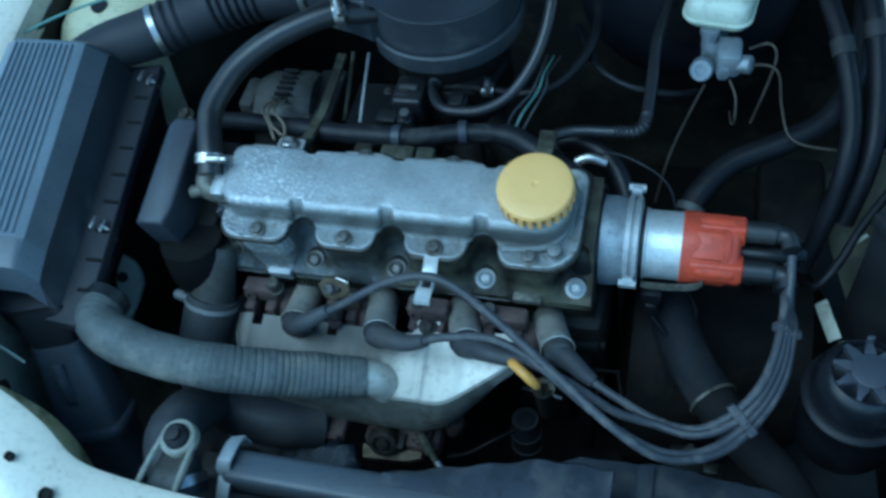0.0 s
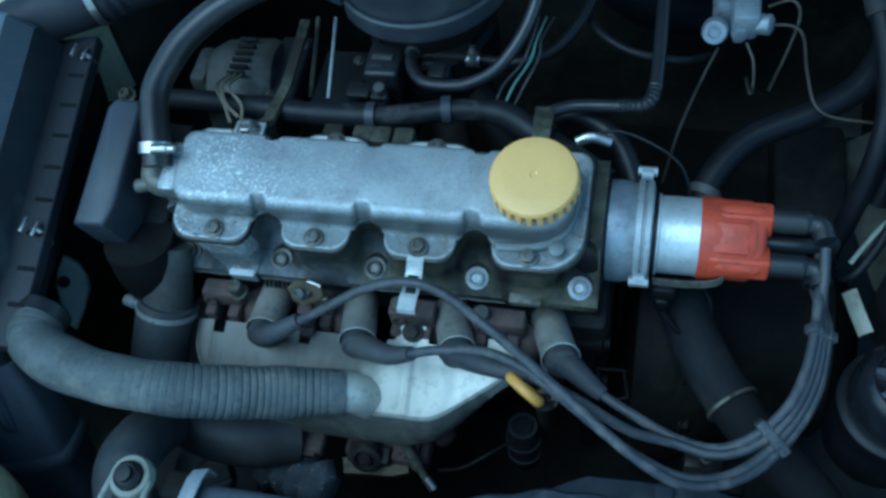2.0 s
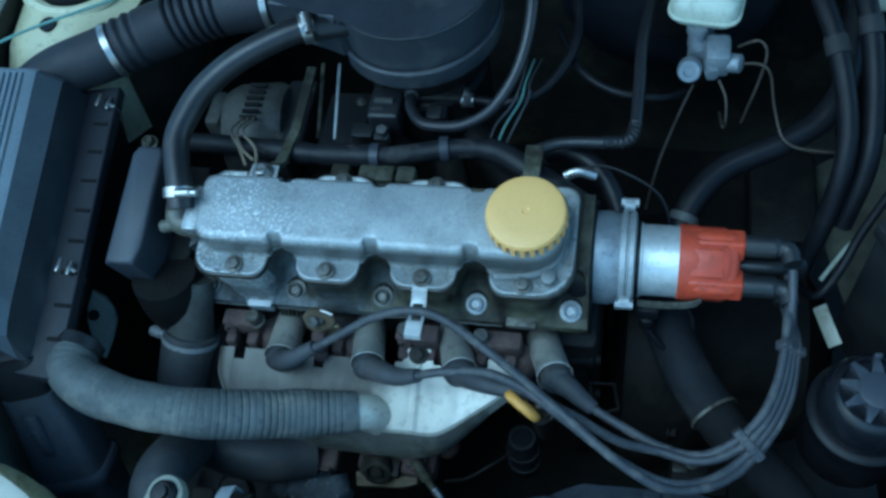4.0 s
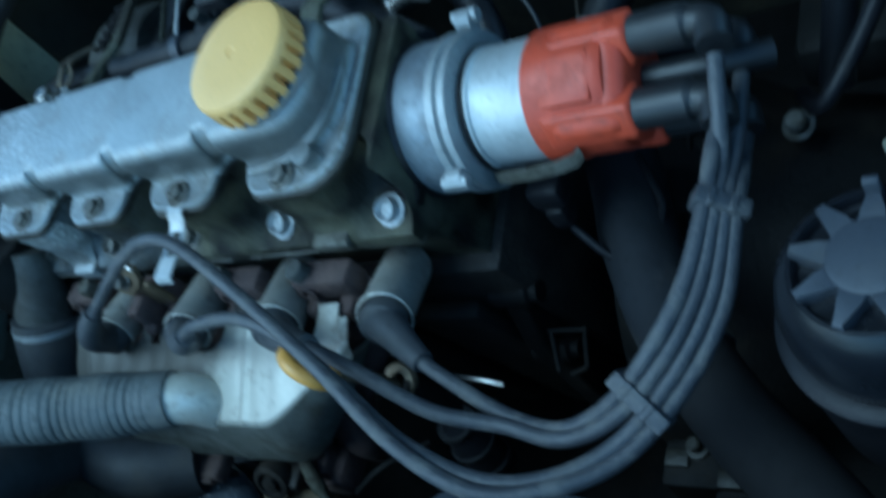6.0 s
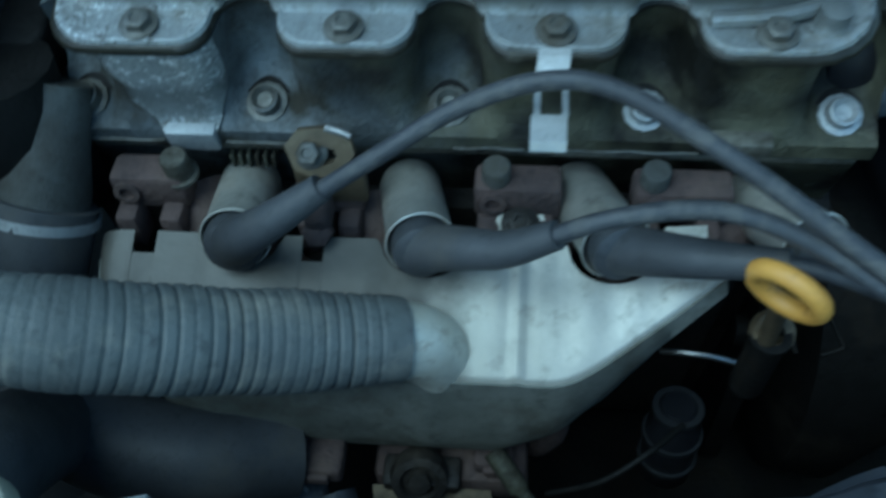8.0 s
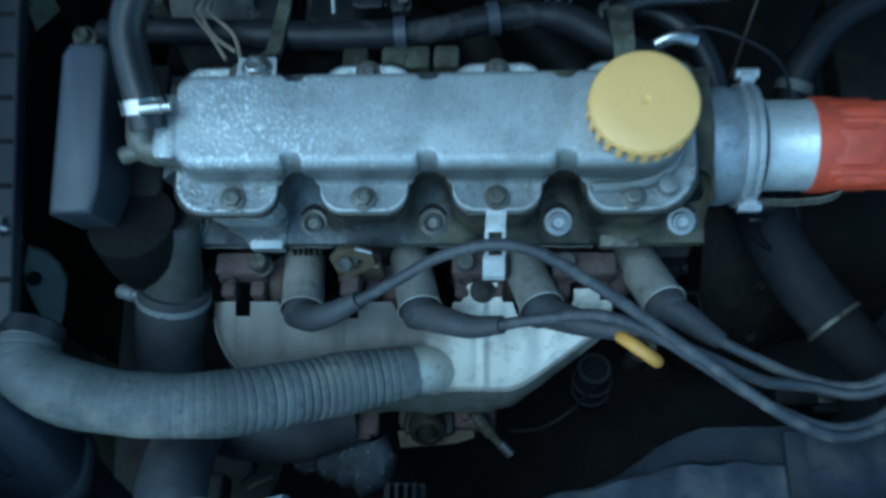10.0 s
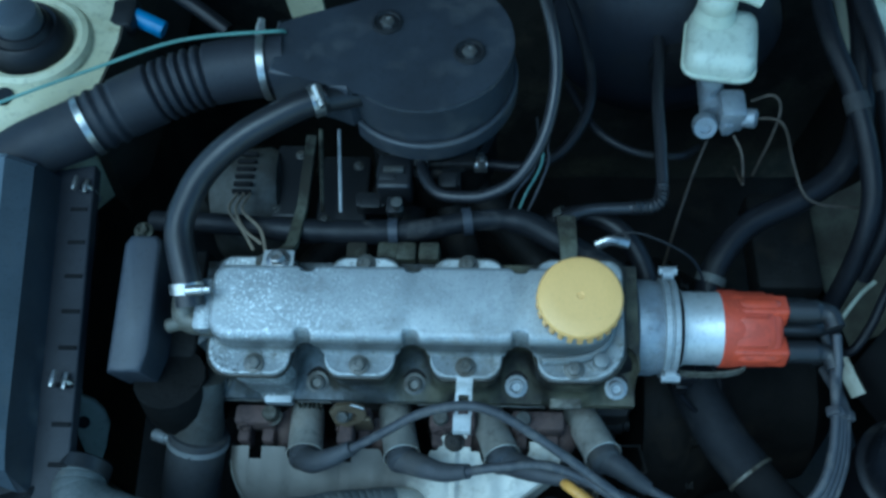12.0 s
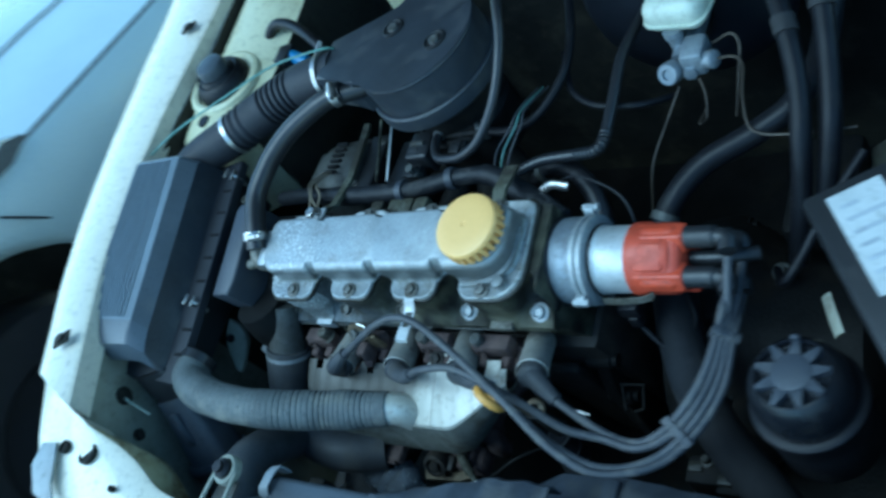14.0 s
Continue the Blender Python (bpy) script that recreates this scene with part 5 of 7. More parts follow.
def build_air_box():
    b = thing("air_filter_box", (-0.34, -0.03, 0.62), "dusty black air filter box with a ribbed lid and steel clips", "air filter box")
    # Lid: sloping ribbed top, a chamfer and side walls; it narrows towards the front.
    sec = [  # back, front for each line of the section, outside to inside
        ((-0.425, 0.075, 0.875), (-0.405, -0.160, 0.842)),
        ((-0.422, 0.077, 0.893), (-0.400, -0.163, 0.860)),
        ((-0.412, 0.078, 0.897), (-0.391, -0.163, 0.864)),
        ((-0.346, 0.083, 0.893), (-0.314, -0.159, 0.858)),
        ((-0.338, 0.084, 0.890), (-0.307, -0.158, 0.855)),
        ((-0.322, 0.087, 0.872), (-0.293, -0.160, 0.838)),
        ((-0.321, 0.089, 0.864), (-0.292, -0.162, 0.830)),
        ((-0.317, 0.098, 0.832), (-0.284, -0.170, 0.802)),
    ]
    bm = bmesh.new()
    rows = []
    for t, drop, out in ((0.0, 0.03, 0.008), (0.0, 0.004, 0.002), (0.015, 0, 0), (0.5, 0, 0), (0.90, 0, 0), (0.97, 0.0015, 0), (1.0, 0.005, 0.003), (1.0, 0.03, 0.012)):
        row = []
        for (a, c) in sec:
            p = Vector(a).lerp(Vector(c), t)
            p.z -= drop if p.z > 0.81 else drop * 0.2
            p.y += out if t < 0.5 else -out
            row.append(p)
        rows.append(row)
    # One plastic in three tones: top painted sky-lit, chamfer, end and wall painted shaded.
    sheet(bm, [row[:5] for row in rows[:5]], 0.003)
    lid = part("lid", bm, LID_LIT, b, "dusty grey-black lid, pale with sky light", 25)
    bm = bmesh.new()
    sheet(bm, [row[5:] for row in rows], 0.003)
    part("lid_wall", bm, BLACKG, lid, "side wall of the lid, darkened for shade", 25)
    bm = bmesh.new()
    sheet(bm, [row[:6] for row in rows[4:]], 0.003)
    part("lid_end", bm, LID_SHADED, lid, "end wall of the lid, darkened for shade", 25)
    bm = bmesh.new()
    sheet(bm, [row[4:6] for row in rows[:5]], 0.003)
    part("lid_chamfer", bm, LID_SHADED, lid, "sloping edge of the lid, darkened for shade", 25)
    for k in range(11):
        f = (k + 0.4) / 11
        bm = bmesh.new()
        p = Vector(sec[2][0]).lerp(Vector(sec[3][0]), f)
        q = Vector(sec[2][1]).lerp(Vector(sec[3][1]), f)
        d = (q - p)
        sweep(bm, [p + d * 0.03 + Vector((0, 0, 0.0008)), p + d * 0.5 + Vector((0, 0, 0.0008)), p + d * 0.885 + Vector((0, 0, 0.0008))], 0.0017, 8, 2)
        part("rib", bm, LID_LIT, lid)
    # Base with a ledge along the seam and vertical ribs.
    bm = bmesh.new()
    base = [(-0.432, 0.085), (-0.296, 0.106), (-0.262, -0.180), (-0.412, -0.170)]
    prism(bm, base, 0.742, 0.82, None, 0, 0.006, top_shift=lambda x, y: 0.800 + (y + 0.17) * 0.115)
    for v in bm.verts:
        if v.co.z < 0.765:
            v.co.x += -0.024 if v.co.x > -0.35 else 0.012
    part("base", bm, BLACK, b, "black lower box")
    bm = bmesh.new()
    rim = [(-0.437, 0.090), (-0.289, 0.111), (-0.255, -0.185), (-0.417, -0.175)]
    prism(bm, rim, 0.66, 0.82, None, 0.002, top_shift=lambda x, y: 0.804 + (y + 0.17) * 0.115)
    for v in bm.verts:
        if v.co.z < 0.7:
            v.co.z = 0.792 + (v.co.y + 0.17) * 0.115
    part("seam_flange", bm, DUCT, b)
    for k in range(8):
        y = -0.15 + k * 0.031
        f = (y + 0.172) / 0.272
        x = -0.262 - 0.035 * f
        z = 0.802 + 0.03 * f
        bm = bmesh.new()
        box(bm, (x - 0.010, y - 0.0017, z - 0.010), (x + 0.0050, y + 0.0017, z + 0.0040), 0.0006)
        part("stiffener", bm, MATT, b)
    for x, y, z in ((-0.277, -0.086, 0.822), (-0.296, 0.088, 0.840)):
        bm = bmesh.new()
        for dx in (-0.004, 0.004):
            box(bm, (x + dx - 0.0016, y - 0.007, z - 0.002 - dx * 0.6), (x + dx + 0.0016, y + 0.007, z + 0.001 - dx * 0.6), 0.0008)
        sweep(bm, [(x + 0.002, y, z - 0.002), (x + 0.007, y, z - 0.010), (x + 0.006, y, z - 0.026)], 0.0028, 8, 5)
        part("clip", bm, STEEL, b, "bright spring-steel clip")


build_air_box()


def build_duct():
    d = thing("intake_duct", (-0.24, 0.155, 0.84), "black ribbed rubber intake duct between air box and air cleaner", "intake duct")
    bm = bmesh.new()
    pts = [(-0.375, 0.075, 0.850), (-0.345, 0.108, 0.856), (-0.298, 0.133, 0.860), (-0.254, 0.158, 0.864), (-0.207, 0.177, 0.871), (-0.167, 0.187, 0.874), (-0.118, 0.192, 0.876)]

    def bellows(s, t):
        f = s / t
        r = 0.0245 + 0.003 * min(1, f * 2)
        if 0.585 < f < 0.775:
            r -= 0.0042 * max(0.0, math.sin((f - 0.585) / 0.19 * 2 * math.pi * 6)) ** 1.2
        if 0.35 < f < 0.47:
            r += 0.0012 * math.sin((f - 0.35) / 0.12 * 2 * math.pi * 3)
        return r
    sweep(bm, pts, 0.026, 28, 36, bellows)
    part("duct", bm, DUCT, d, "", 60)
    for at, axis, r, scr in (((-0.292, 0.136, 0.8605), (0.85, 0.5, 0.08), 0.0268, None), ((-0.137, 0.190, 0.876), (0.99, 0.1, 0.03), 0.0292, (-0.139, 0.207, 0.905))):
        bm = bmesh.new()
        band(bm, at, axis, r, 0.0062)
        if scr:
            clamp_screw(bm, scr, (0.1, 1, 0.3), 0.004)
        part("hose_clamp", bm, STEEL, d, "bright steel hose clamp")


build_duct()


def build_air_cleaner():
    a = thing("air_cleaner", (0.0, 0.19, 0.79), "round black plastic air cleaner housing above the inlet", "air cleaner")
    C = (0.004, 0.196)
    out = [(-0.128, 0.222), (-0.128, 0.163), (-0.105, 0.157), (-0.088, 0.152), (-0.074, 0.147), (-0.058, 0.140)]
    for k in range(29):
        ang = radians(222 + k * (360 - 222 + 128) / 28)
        out.append((C[0] + 0.0755 * math.cos(ang), C[1] + 0.0755 * math.sin(ang)))
    out += [(-0.062, 0.236), (-0.09, 0.226)]
    bm = bmesh.new()
    prism(bm, out, 0.855, 0.900, None, 0.0085, 0, 4)
    part("housing", bm, BLACKG, a, "", 30)
    bm = bmesh.new()
    out2 = [(C[0] + (x - C[0]) * 1.05, C[1] + (y - C[1]) * 1.06 - 0.002) for x, y in out[6:-2]]
    prism(bm, out2, 0.838, 0.857, None, 0.004, 0.004)
    part("lower_flange", bm, BLACKG, a)
    for ring, start, z, r in ((out, 5, 0.8965, 0.0032), (out2, 0, 0.8565, 0.0030)):
        bm = bmesh.new()
        sweep(bm, [(C[0] + (x - C[0]) * 0.965, C[1] + (y - C[1]) * 0.965, z) for x, y in ring[start:start + 29]], r, 10, 3)
        part("rim", bm, BLACKG, a, "rounded glossy rim")
    bm = bmesh.new()
    lathe(bm, [(0.055, 0.78), (0.055, 0.81), (0.063, 0.825), (0.063, 0.845)], (C[0], C[1], 0), (0, 0, 1), 32)
    part("throat", bm, OILY, a)
    for x, y in ((0.042, 0.182), (-0.030, 0.216)):
        bm = bmesh.new()
        lathe(bm, [(0.0135, -0.002), (0.0135, 0.002), (0.0115, 0.0026), (0.0105, 0.0006), (0, 0.0006)], (x, y, 0.9), (0, 0, 1), 24)
        s = part("screw_well", bm, BLACK, a)
        bm = bmesh.new()
        lathe(bm, [(0.0065, 0), (0.0062, 0.003), (0.003, 0.0036), (0, 0.002)], (x, y, 0.9005), (0, 0, 1), 6)
        part("screw", bm, STEEL, s, "dull steel screw")
    # Breather spigot towards the hose.
    bm = bmesh.new()
    sweep(bm, [(-0.050, 0.150, 0.884), (-0.068, 0.142, 0.888), (-0.085, 0.135, 0.892)], 0.010, 16)
    part("spigot", bm, BLACK, a)


build_air_cleaner()


def build_breather_hose():
    h = thing("breather_hose", (-0.18, 0.05, 0.83), "black rubber breather hose from cam cover to air cleaner", "breather hose")
    bm = bmesh.new()
    sweep(bm, [(-0.178, -0.026, 0.834), (-0.181, -0.010, 0.843), (-0.192, 0.030, 0.856), (-0.186, 0.058, 0.865), (-0.172, 0.082, 0.874), (-0.143, 0.106, 0.885), (-0.104, 0.127, 0.893), (-0.076, 0.140, 0.894)], 0.0118, 18, 8)
    part("hose", bm, RUBBER, h)
    for at, axis, scr in (((-0.181, -0.014, 0.842), (-0.1, 0.8, 0.5), ((-0.168, -0.020, 0.851), (1, 0.1, 0))), ((-0.084, 0.136, 0.8935), (0.9, 0.42, 0), ((-0.079, 0.131, 0.905), (0.4, -0.9, -0.3)))):
        bm = bmesh.new()
        band(bm, at, axis, 0.0124, 0.009)
        clamp_screw(bm, scr[0], scr[1], 0.0045, 0.019)
        part("hose_clamp", bm, STEEL, h, "bright steel hose clamp")


build_breather_hose()


# ---- cooling ----
def build_left_hose():
    h = thing("radiator_hose", (-0.195, -0.13, 0.60), "dusty black rubber radiator hose below the timing cover", "radiator hose")
    bm = bmesh.new()
    sweep(bm, [(-0.190, -0.095, 0.726), (-0.196, -0.112, 0.708), (-0.203, -0.136, 0.680), (-0.196, -0.160, 0.658), (-0.165, -0.176, 0.645), (-0.120, -0.180, 0.638), (-0.08, -0.165, 0.62)], 0.0255, 20, 8)
    part("hose", bm, DUSTYHOSE, h)
    bm = bmesh.new()
    lathe(bm, [(0.017, -0.05), (0.019, -0.02), (0.022, 0.0), (0.022, 0.012)], (-0.190, -0.090, 0.730), (-0.2, -0.62, -0.75), 20)
    part("outlet", bm, ALU_DULL, h, "grimy metal outlet stub")
    bm = bmesh.new()
    band(bm, (-0.192, -0.099, 0.720), (-0.2, -0.62, -0.75), 0.0258, 0.0048)
    clamp_screw(bm, (-0.221, -0.100, 0.727), (0.9, -0.3, 0.2), 0.0055, 0.018)
    part("hose_clamp", bm, ALU, h, "bright steel hose clamp")
    h2 = thing("radiator_elbow", (-0.172, -0.24, 0.62), "dusty rubber elbow hose on the radiator", "radiator hose")
    bm = bmesh.new()
    sweep(bm, [(-0.186, -0.176, 0.655), (-0.180, -0.200, 0.690), (-0.174, -0.226, 0.720), (-0.168, -0.248, 0.734), (-0.158, -0.270, 0.732), (-0.145, -0.292, 0.715)], 0.0235, 18, 8)
    part("hose", bm, CRACKED, h2)
    bm = bmesh.new()
    band(bm, (-0.150, -0.284, 0.722), (0.45, -0.75, -0.45), 0.0242, 0.009)
    part("hose_clamp", bm, STEEL, h2, "steel hose clamp")


build_left_hose()


def build_radiator():
    r = thing("radiator", (0.12, -0.27, 0.40), "black radiator with a plastic top tank and fan shroud", "radiator")
    bm = bmesh.new()
    box(bm, (-0.105, -0.280, 0.710), (0.47, -0.250, 0.748), 0.007, None, 3)
    part("top_tank", bm, GREYP, r, "dusty grey plastic tank")
    bm = bmesh.new()
    box(bm, (-0.10, -0.285, 0.36), (0.465, -0.257, 0.706), 0.002)
    part("core", bm, OILY, r)
    bm = bmesh.new()
    box(bm, (-0.108, -0.304, 0.600), (0.47, -0.281, 0.724), 0.004)
    part("front_rail", bm, BLACK, r, "black rail in front of the tank")
    bm = bmesh.new()
    rows = []
    C, R = (0.252, 0.434), 0.25
    for k in range(33):
        deg = 42 + k * 92 / 32
        a = radians(deg)
        c, s = math.cos(a), math.sin(a)
        near = min(1.0, max(0.0, (deg - 103) / 28)) ** 1.6
        dent = 0.003 * math.sin(k * 0.9) + 0.002 * math.sin(k * 2.3 + 1)
        rows.append([(C[0] + (R + o + dent * q) * c, y + (-0.248 - y) * near, C[1] + (R + o + dent * q) * s + 0.030 * near) for o, y, q in ((0.002, -0.250, 0), (-0.002, -0.222, 0.6), (-0.004, -0.192, 1), (-0.008, -0.180, 1), (-0.018, -0.178, 0.6), (-0.034, -0.180, 0.2))])
    sheet(bm, rows, 0.003)
    part("fan_shroud", bm, SHROUD, r, "curved grey plastic fan shroud")
    bm = bmesh.new()
    rows = []
    for k in range(25):
        x = 0.035 + 0.185 * k / 24
        y = -0.2515 + 0.034 * min(1.0, max(0.0, (x - 0.035) / 0.13)) + 0.0012 * math.sin(k * 1.3)
        rows.append([(x, -0.262, 0.7490), (x, -0.2515, 0.7488), (x, y, 0.7440 + 0.001 * math.sin(k * 0.8)), (x, y + 0.003, 0.7400), (x, y + 0.004, 0.722)])
    sheet(bm, rows, 0.002)
    part("shroud_lip", bm, SHROUD, r, "dusty grey plastic lip behind the tank")
    bm = bmesh.new()
    box(bm, (0.238, -0.25, 0.6830), (0.252, -0.186, 0.6885), 0.001)
    part("shroud_rib", bm, SHROUD, r)
    # Bracket with a rubber grommet.
    m = thing("radiator_mount", (-0.145, -0.275, 0.74), "grey pressed steel radiator bracket with a rubber grommet", "radiator bracket")
    bm = bmesh.new()
    lathe(bm, [(0.0160, 0.0), (0.0160, 0.008), (0.0148, 0.010), (0.0112, 0.010), (0.0105, 0.0)], (-0.134, -0.262, 0.775), (0.0, -0.1, 1), 24)
    for sx in (-1, 1):
        sweep(bm, [(-0.134 + sx * 0.0148, -0.264, 0.781), (-0.137 + sx * 0.0165, -0.290, 0.780), (-0.139 + sx * 0.018, -0.322, 0.778)], 0.0024, 8, 4)
    part("frame", bm, DUSTY, m, "raised edge of the bracket")
    bm = bmesh.new()
    sheet(bm, [[(-0.148, -0.270, 0.772), (-0.120, -0.270, 0.772)], [(-0.155, -0.322, 0.770), (-0.123, -0.322, 0.770)]], 0.002)
    part("bracket", bm, ALU_DULL, m, "grey pressed bracket")
    bm = bmesh.new()
    lathe(bm, [(0.0105, 0.004), (0.0105, 0.014), (0.008, 0.0165), (0.0065, 0.0165), (0.006, 0.021), (0, 0.0215)], (-0.134, -0.262, 0.775), (0, -0.1, 1), 18)
    part("grommet", bm, RUBBERD, m, "black rubber grommet")
    s = thing("radiator_strap", (-0.096, -0.262, 0.73), "bent bright steel strap over the radiator tank", "strap")
    bm = bmesh.new()
    sheet(bm, [[(-0.103, -0.243, 0.735), (-0.091, -0.240, 0.735)], [(-0.103, -0.244, 0.753), (-0.091, -0.241, 0.753)], [(-0.104, -0.252, 0.757), (-0.092, -0.250, 0.757)], [(-0.106, -0.268, 0.757), (-0.094, -0.266, 0.757)], [(-0.107, -0.274, 0.752), (-0.095, -0.272, 0.752)], [(-0.107, -0.276, 0.742), (-0.096, -0.274, 0.742)], [(-0.108, -0.3065, 0.722), (-0.098, -0.3065, 0.722)], [(-0.109, -0.308, 0.706), (-0.100, -0.308, 0.706)]], 0.002)
    part("strap", bm, ALU, s)


build_radiator()


def build_right_hose():
    h = thing("bottom_hose", (0.28, -0.07, 0.54), "black rubber coolant hose running down beside the engine", "coolant hose")
    bm = bmesh.new()
    sweep(bm, [(0.238, 0.040, 0.655), (0.250, 0.004, 0.650), (0.258, -0.021, 0.648), (0.269, -0.045, 0.646), (0.281, -0.068, 0.645), (0.299, -0.0955, 0.645)], 0.0225, 20, 8)
    part("hose", bm, DIMHOSE, h)
    # Hose beyond the clip is painted darker for the shade deep in the bay.
    bm = bmesh.new()
    sweep(bm, [(0.293, -0.087, 0.645), (0.313, -0.114, 0.645), (0.336, -0.138, 0.645), (0.365, -0.165, 0.635), (0.40, -0.20, 0.60)], 0.0205, 20, 8)
    part("lower_hose", bm, MATT, h, "black lower hose, darkened for the deep bay's shade")
    bm = bmesh.new()
    band(bm, (0.298, -0.094, 0.645), (0.58, -0.82, 0.0), 0.0228, 0.0030, 0.0010)
    part("wire_clip", bm, OILRIM, h, "thin wire hose clip")


build_right_hose()


# ---- brakes, steering, battery ----
def build_brakes():
    s = thing("brake_servo", (0.215, 0.36, 0.66), "large round black brake servo on the bulkhead", "brake servo")
    bm = bmesh.new()
    lathe(bm, [(0.03, -0.075), (0.06, -0.07), (0.10, -0.055), (0.115, -0.035), (0.115, 0.0), (0.120, 0.004), (0.120, 0.012), (0.112, 0.03), (0.09, 0.08), (0.05, 0.11)], (0.235, 0.36, 0.765), (0, 1, 0.05), 48)
    part("shell", bm, SERVO, s)
    bm = bmesh.new()
    lathe(bm, [(0.119, 0.002), (0.1225, 0.003), (0.1225, 0.013), (0.119, 0.014)], (0.235, 0.36, 0.765), (0, 1, 0.05), 48)
    part("crimp_ring", bm, CONDUIT, s, "black rolled edge ring")
    bm = bmesh.new()
    lathe(bm, [(0.026, -0.086), (0.030, -0.084), (0.030, -0.070), (0.034, -0.066)], (0.245, 0.36, 0.775), (0, 1, 0.05), 24)
    part("nose", bm, MATT, s)
    m = thing("brake_master_cylinder", (0.267, 0.22, 0.76), "cast aluminium brake master cylinder below its fluid tank", "master cylinder")
    bm = bmesh.new()
    sweep(bm, [(0.268, 0.300, 0.788), (0.268, 0.25, 0.788), (0.267, 0.205, 0.788)], 0.0125, 20, 4)
    lathe(bm, [(0.008, 0.0), (0.008, 0.016), (0.010, 0.017), (0.010, 0.024)], (0.262, 0.222, 0.792), (0, 0.05, 1), 16)
    lathe(bm, [(0.0115, 0), (0.0115, 0.010), (0.010, 0.013), (0.0055, 0.013), (0.0055, 0.010), (0, 0.010)], (0.258, 0.196, 0.787), (-0.1, -0.8, 0.5), 20)
    box(bm, (0.270, 0.190, 0.780), (0.294, 0.222, 0.808), 0.005)
    lathe(bm, [(0.009, 0), (0.009, 0.016), (0.006, 0.018), (0, 0.018)], (0.288, 0.200, 0.792), (0.9, -0.3, 0.2), 12)
    lathe(bm, [(0.007, 0), (0.007, 0.012), (0, 0.013)], (0.276, 0.198, 0.788), (0.2, -1, 0.0), 6)
    part("cylinder", bm, ALU_BLUE, m)
    r = thing("brake_fluid_reservoir", (0.268, 0.24, 0.805), "translucent white plastic brake fluid reservoir with a filler neck", "fluid reservoir")
    bm = bmesh.new()
    turn = Matrix.Translation((0.270, 0.250, 0)) @ Matrix.Rotation(radians(-9), 4, "Z") @ Matrix.Translation((-0.270, -0.250, 0))
    box(bm, (0.238, 0.218, 0.810), (0.302, 0.292, 0.847), 0.015, turn, 5)
    part("tank", bm, RESV, r)
    bm = bmesh.new()
    corner = [(0.2365 + 0.015, 0.2165 + 0.015, 180), (0.3035 - 0.015, 0.2165 + 0.015, 270), (0.3035 - 0.015, 0.2935 - 0.015, 0), (0.2365 + 0.015, 0.2935 - 0.015, 90)]
    prism(bm, [(cx + 0.0155 * math.cos(radians(a + 15 * k)), cy + 0.0155 * math.sin(radians(a + 15 * k))) for cx, cy, a in corner for k in range(7)], 0.8225, 0.8255, turn, 0.001, 0.001)
    part("tank_seam", bm, RESV, r)
    bm = bmesh.new()
    lathe(bm, [(0.020, 0.0), (0.017, 0.012), (0.0178, 0.013), (0.0178, 0.026), (0.0155, 0.029), (0.009, 0.030), (0, 0.030)], (0.264, 0.275, 0.846), (0, 0.1, 1), 28)
    part("filler_cap", bm, RESV, r, "pale screw cap with a side connector")
    bm = bmesh.new()
    box(bm, (0.258, 0.263, 0.876), (0.276, 0.278, 0.885), 0.003)
    sweep(bm, [(0.267, 0.270, 0.880), (0.285, 0.268, 0.878), (0.299, 0.264, 0.874)], 0.0058, 12)
    part("connector", bm, RESV, r, "pale cable connector")


build_brakes()


def build_steering_reservoir():
    p = thing("steering_reservoir", (0.403, -0.113, 0.64), "round black plastic power steering reservoir with a star-shaped cap", "fluid reservoir")
    c = (0.409, -0.110)
    bm = bmesh.new()
    lathe(bm, [(0.034, 0.64), (0.042, 0.652), (0.043, 0.69), (0.0440, 0.714), (0.0455, 0.7165), (0.0455, 0.7215), (0.0430, 0.7235), (0.0385, 0.7240)], (*c, 0), (0, 0, 1), 56)
    part("body", bm, CONDUIT, p)
    bm = bmesh.new()
    lathe(bm, [(0.0375, 0.722), (0.0395, 0.7265), (0.0400, 0.7350), (0.0392, 0.7440), (0.0365, 0.7535), (0.0328, 0.7600), (0.0296, 0.7635), (0.0278, 0.7637), (0.0266, 0.7615), (0.0262, 0.7588), (0, 0.7588)], (*c, 0), (0, 0, 1), 56)
    part("collar", bm, DIMPLAST, p, "glossy black domed ring round the cap")
    bm = bmesh.new()
    lathe(bm, [(0.0155, 0.750), (0.0162, 0.7640), (0.0152, 0.7667), (0.0130, 0.7675), (0, 0.7679)], (*c, 0), (0, 0, 1), 40)
    cap = part("cap", bm, TIMING, p, "round screw cap with radial grip fins")
    for k in range(9):
        bm = bmesh.new()
        turn = Matrix.Translation((*c, 0)) @ Matrix.Rotation(radians(40 * k + 10), 4, "Z")
        prism(bm, [(0.0140, -0.0056), (0.0180, -0.0034), (0.0285, -0.0022), (0.0285, 0.0022), (0.0180, 0.0034), (0.0140, 0.0056)], 0.750, 0.7662, turn, 0.0008)
        part("fin", bm, TIMING, cap)
    bm = bmesh.new()
    box(bm, (c[0] - 0.0030, c[1] + 0.0255, 0.758), (c[0] + 0.0030, c[1] + 0.0290, 0.7725), 0.001)
    part("peg", bm, TIMING, p)


build_steering_reservoir()


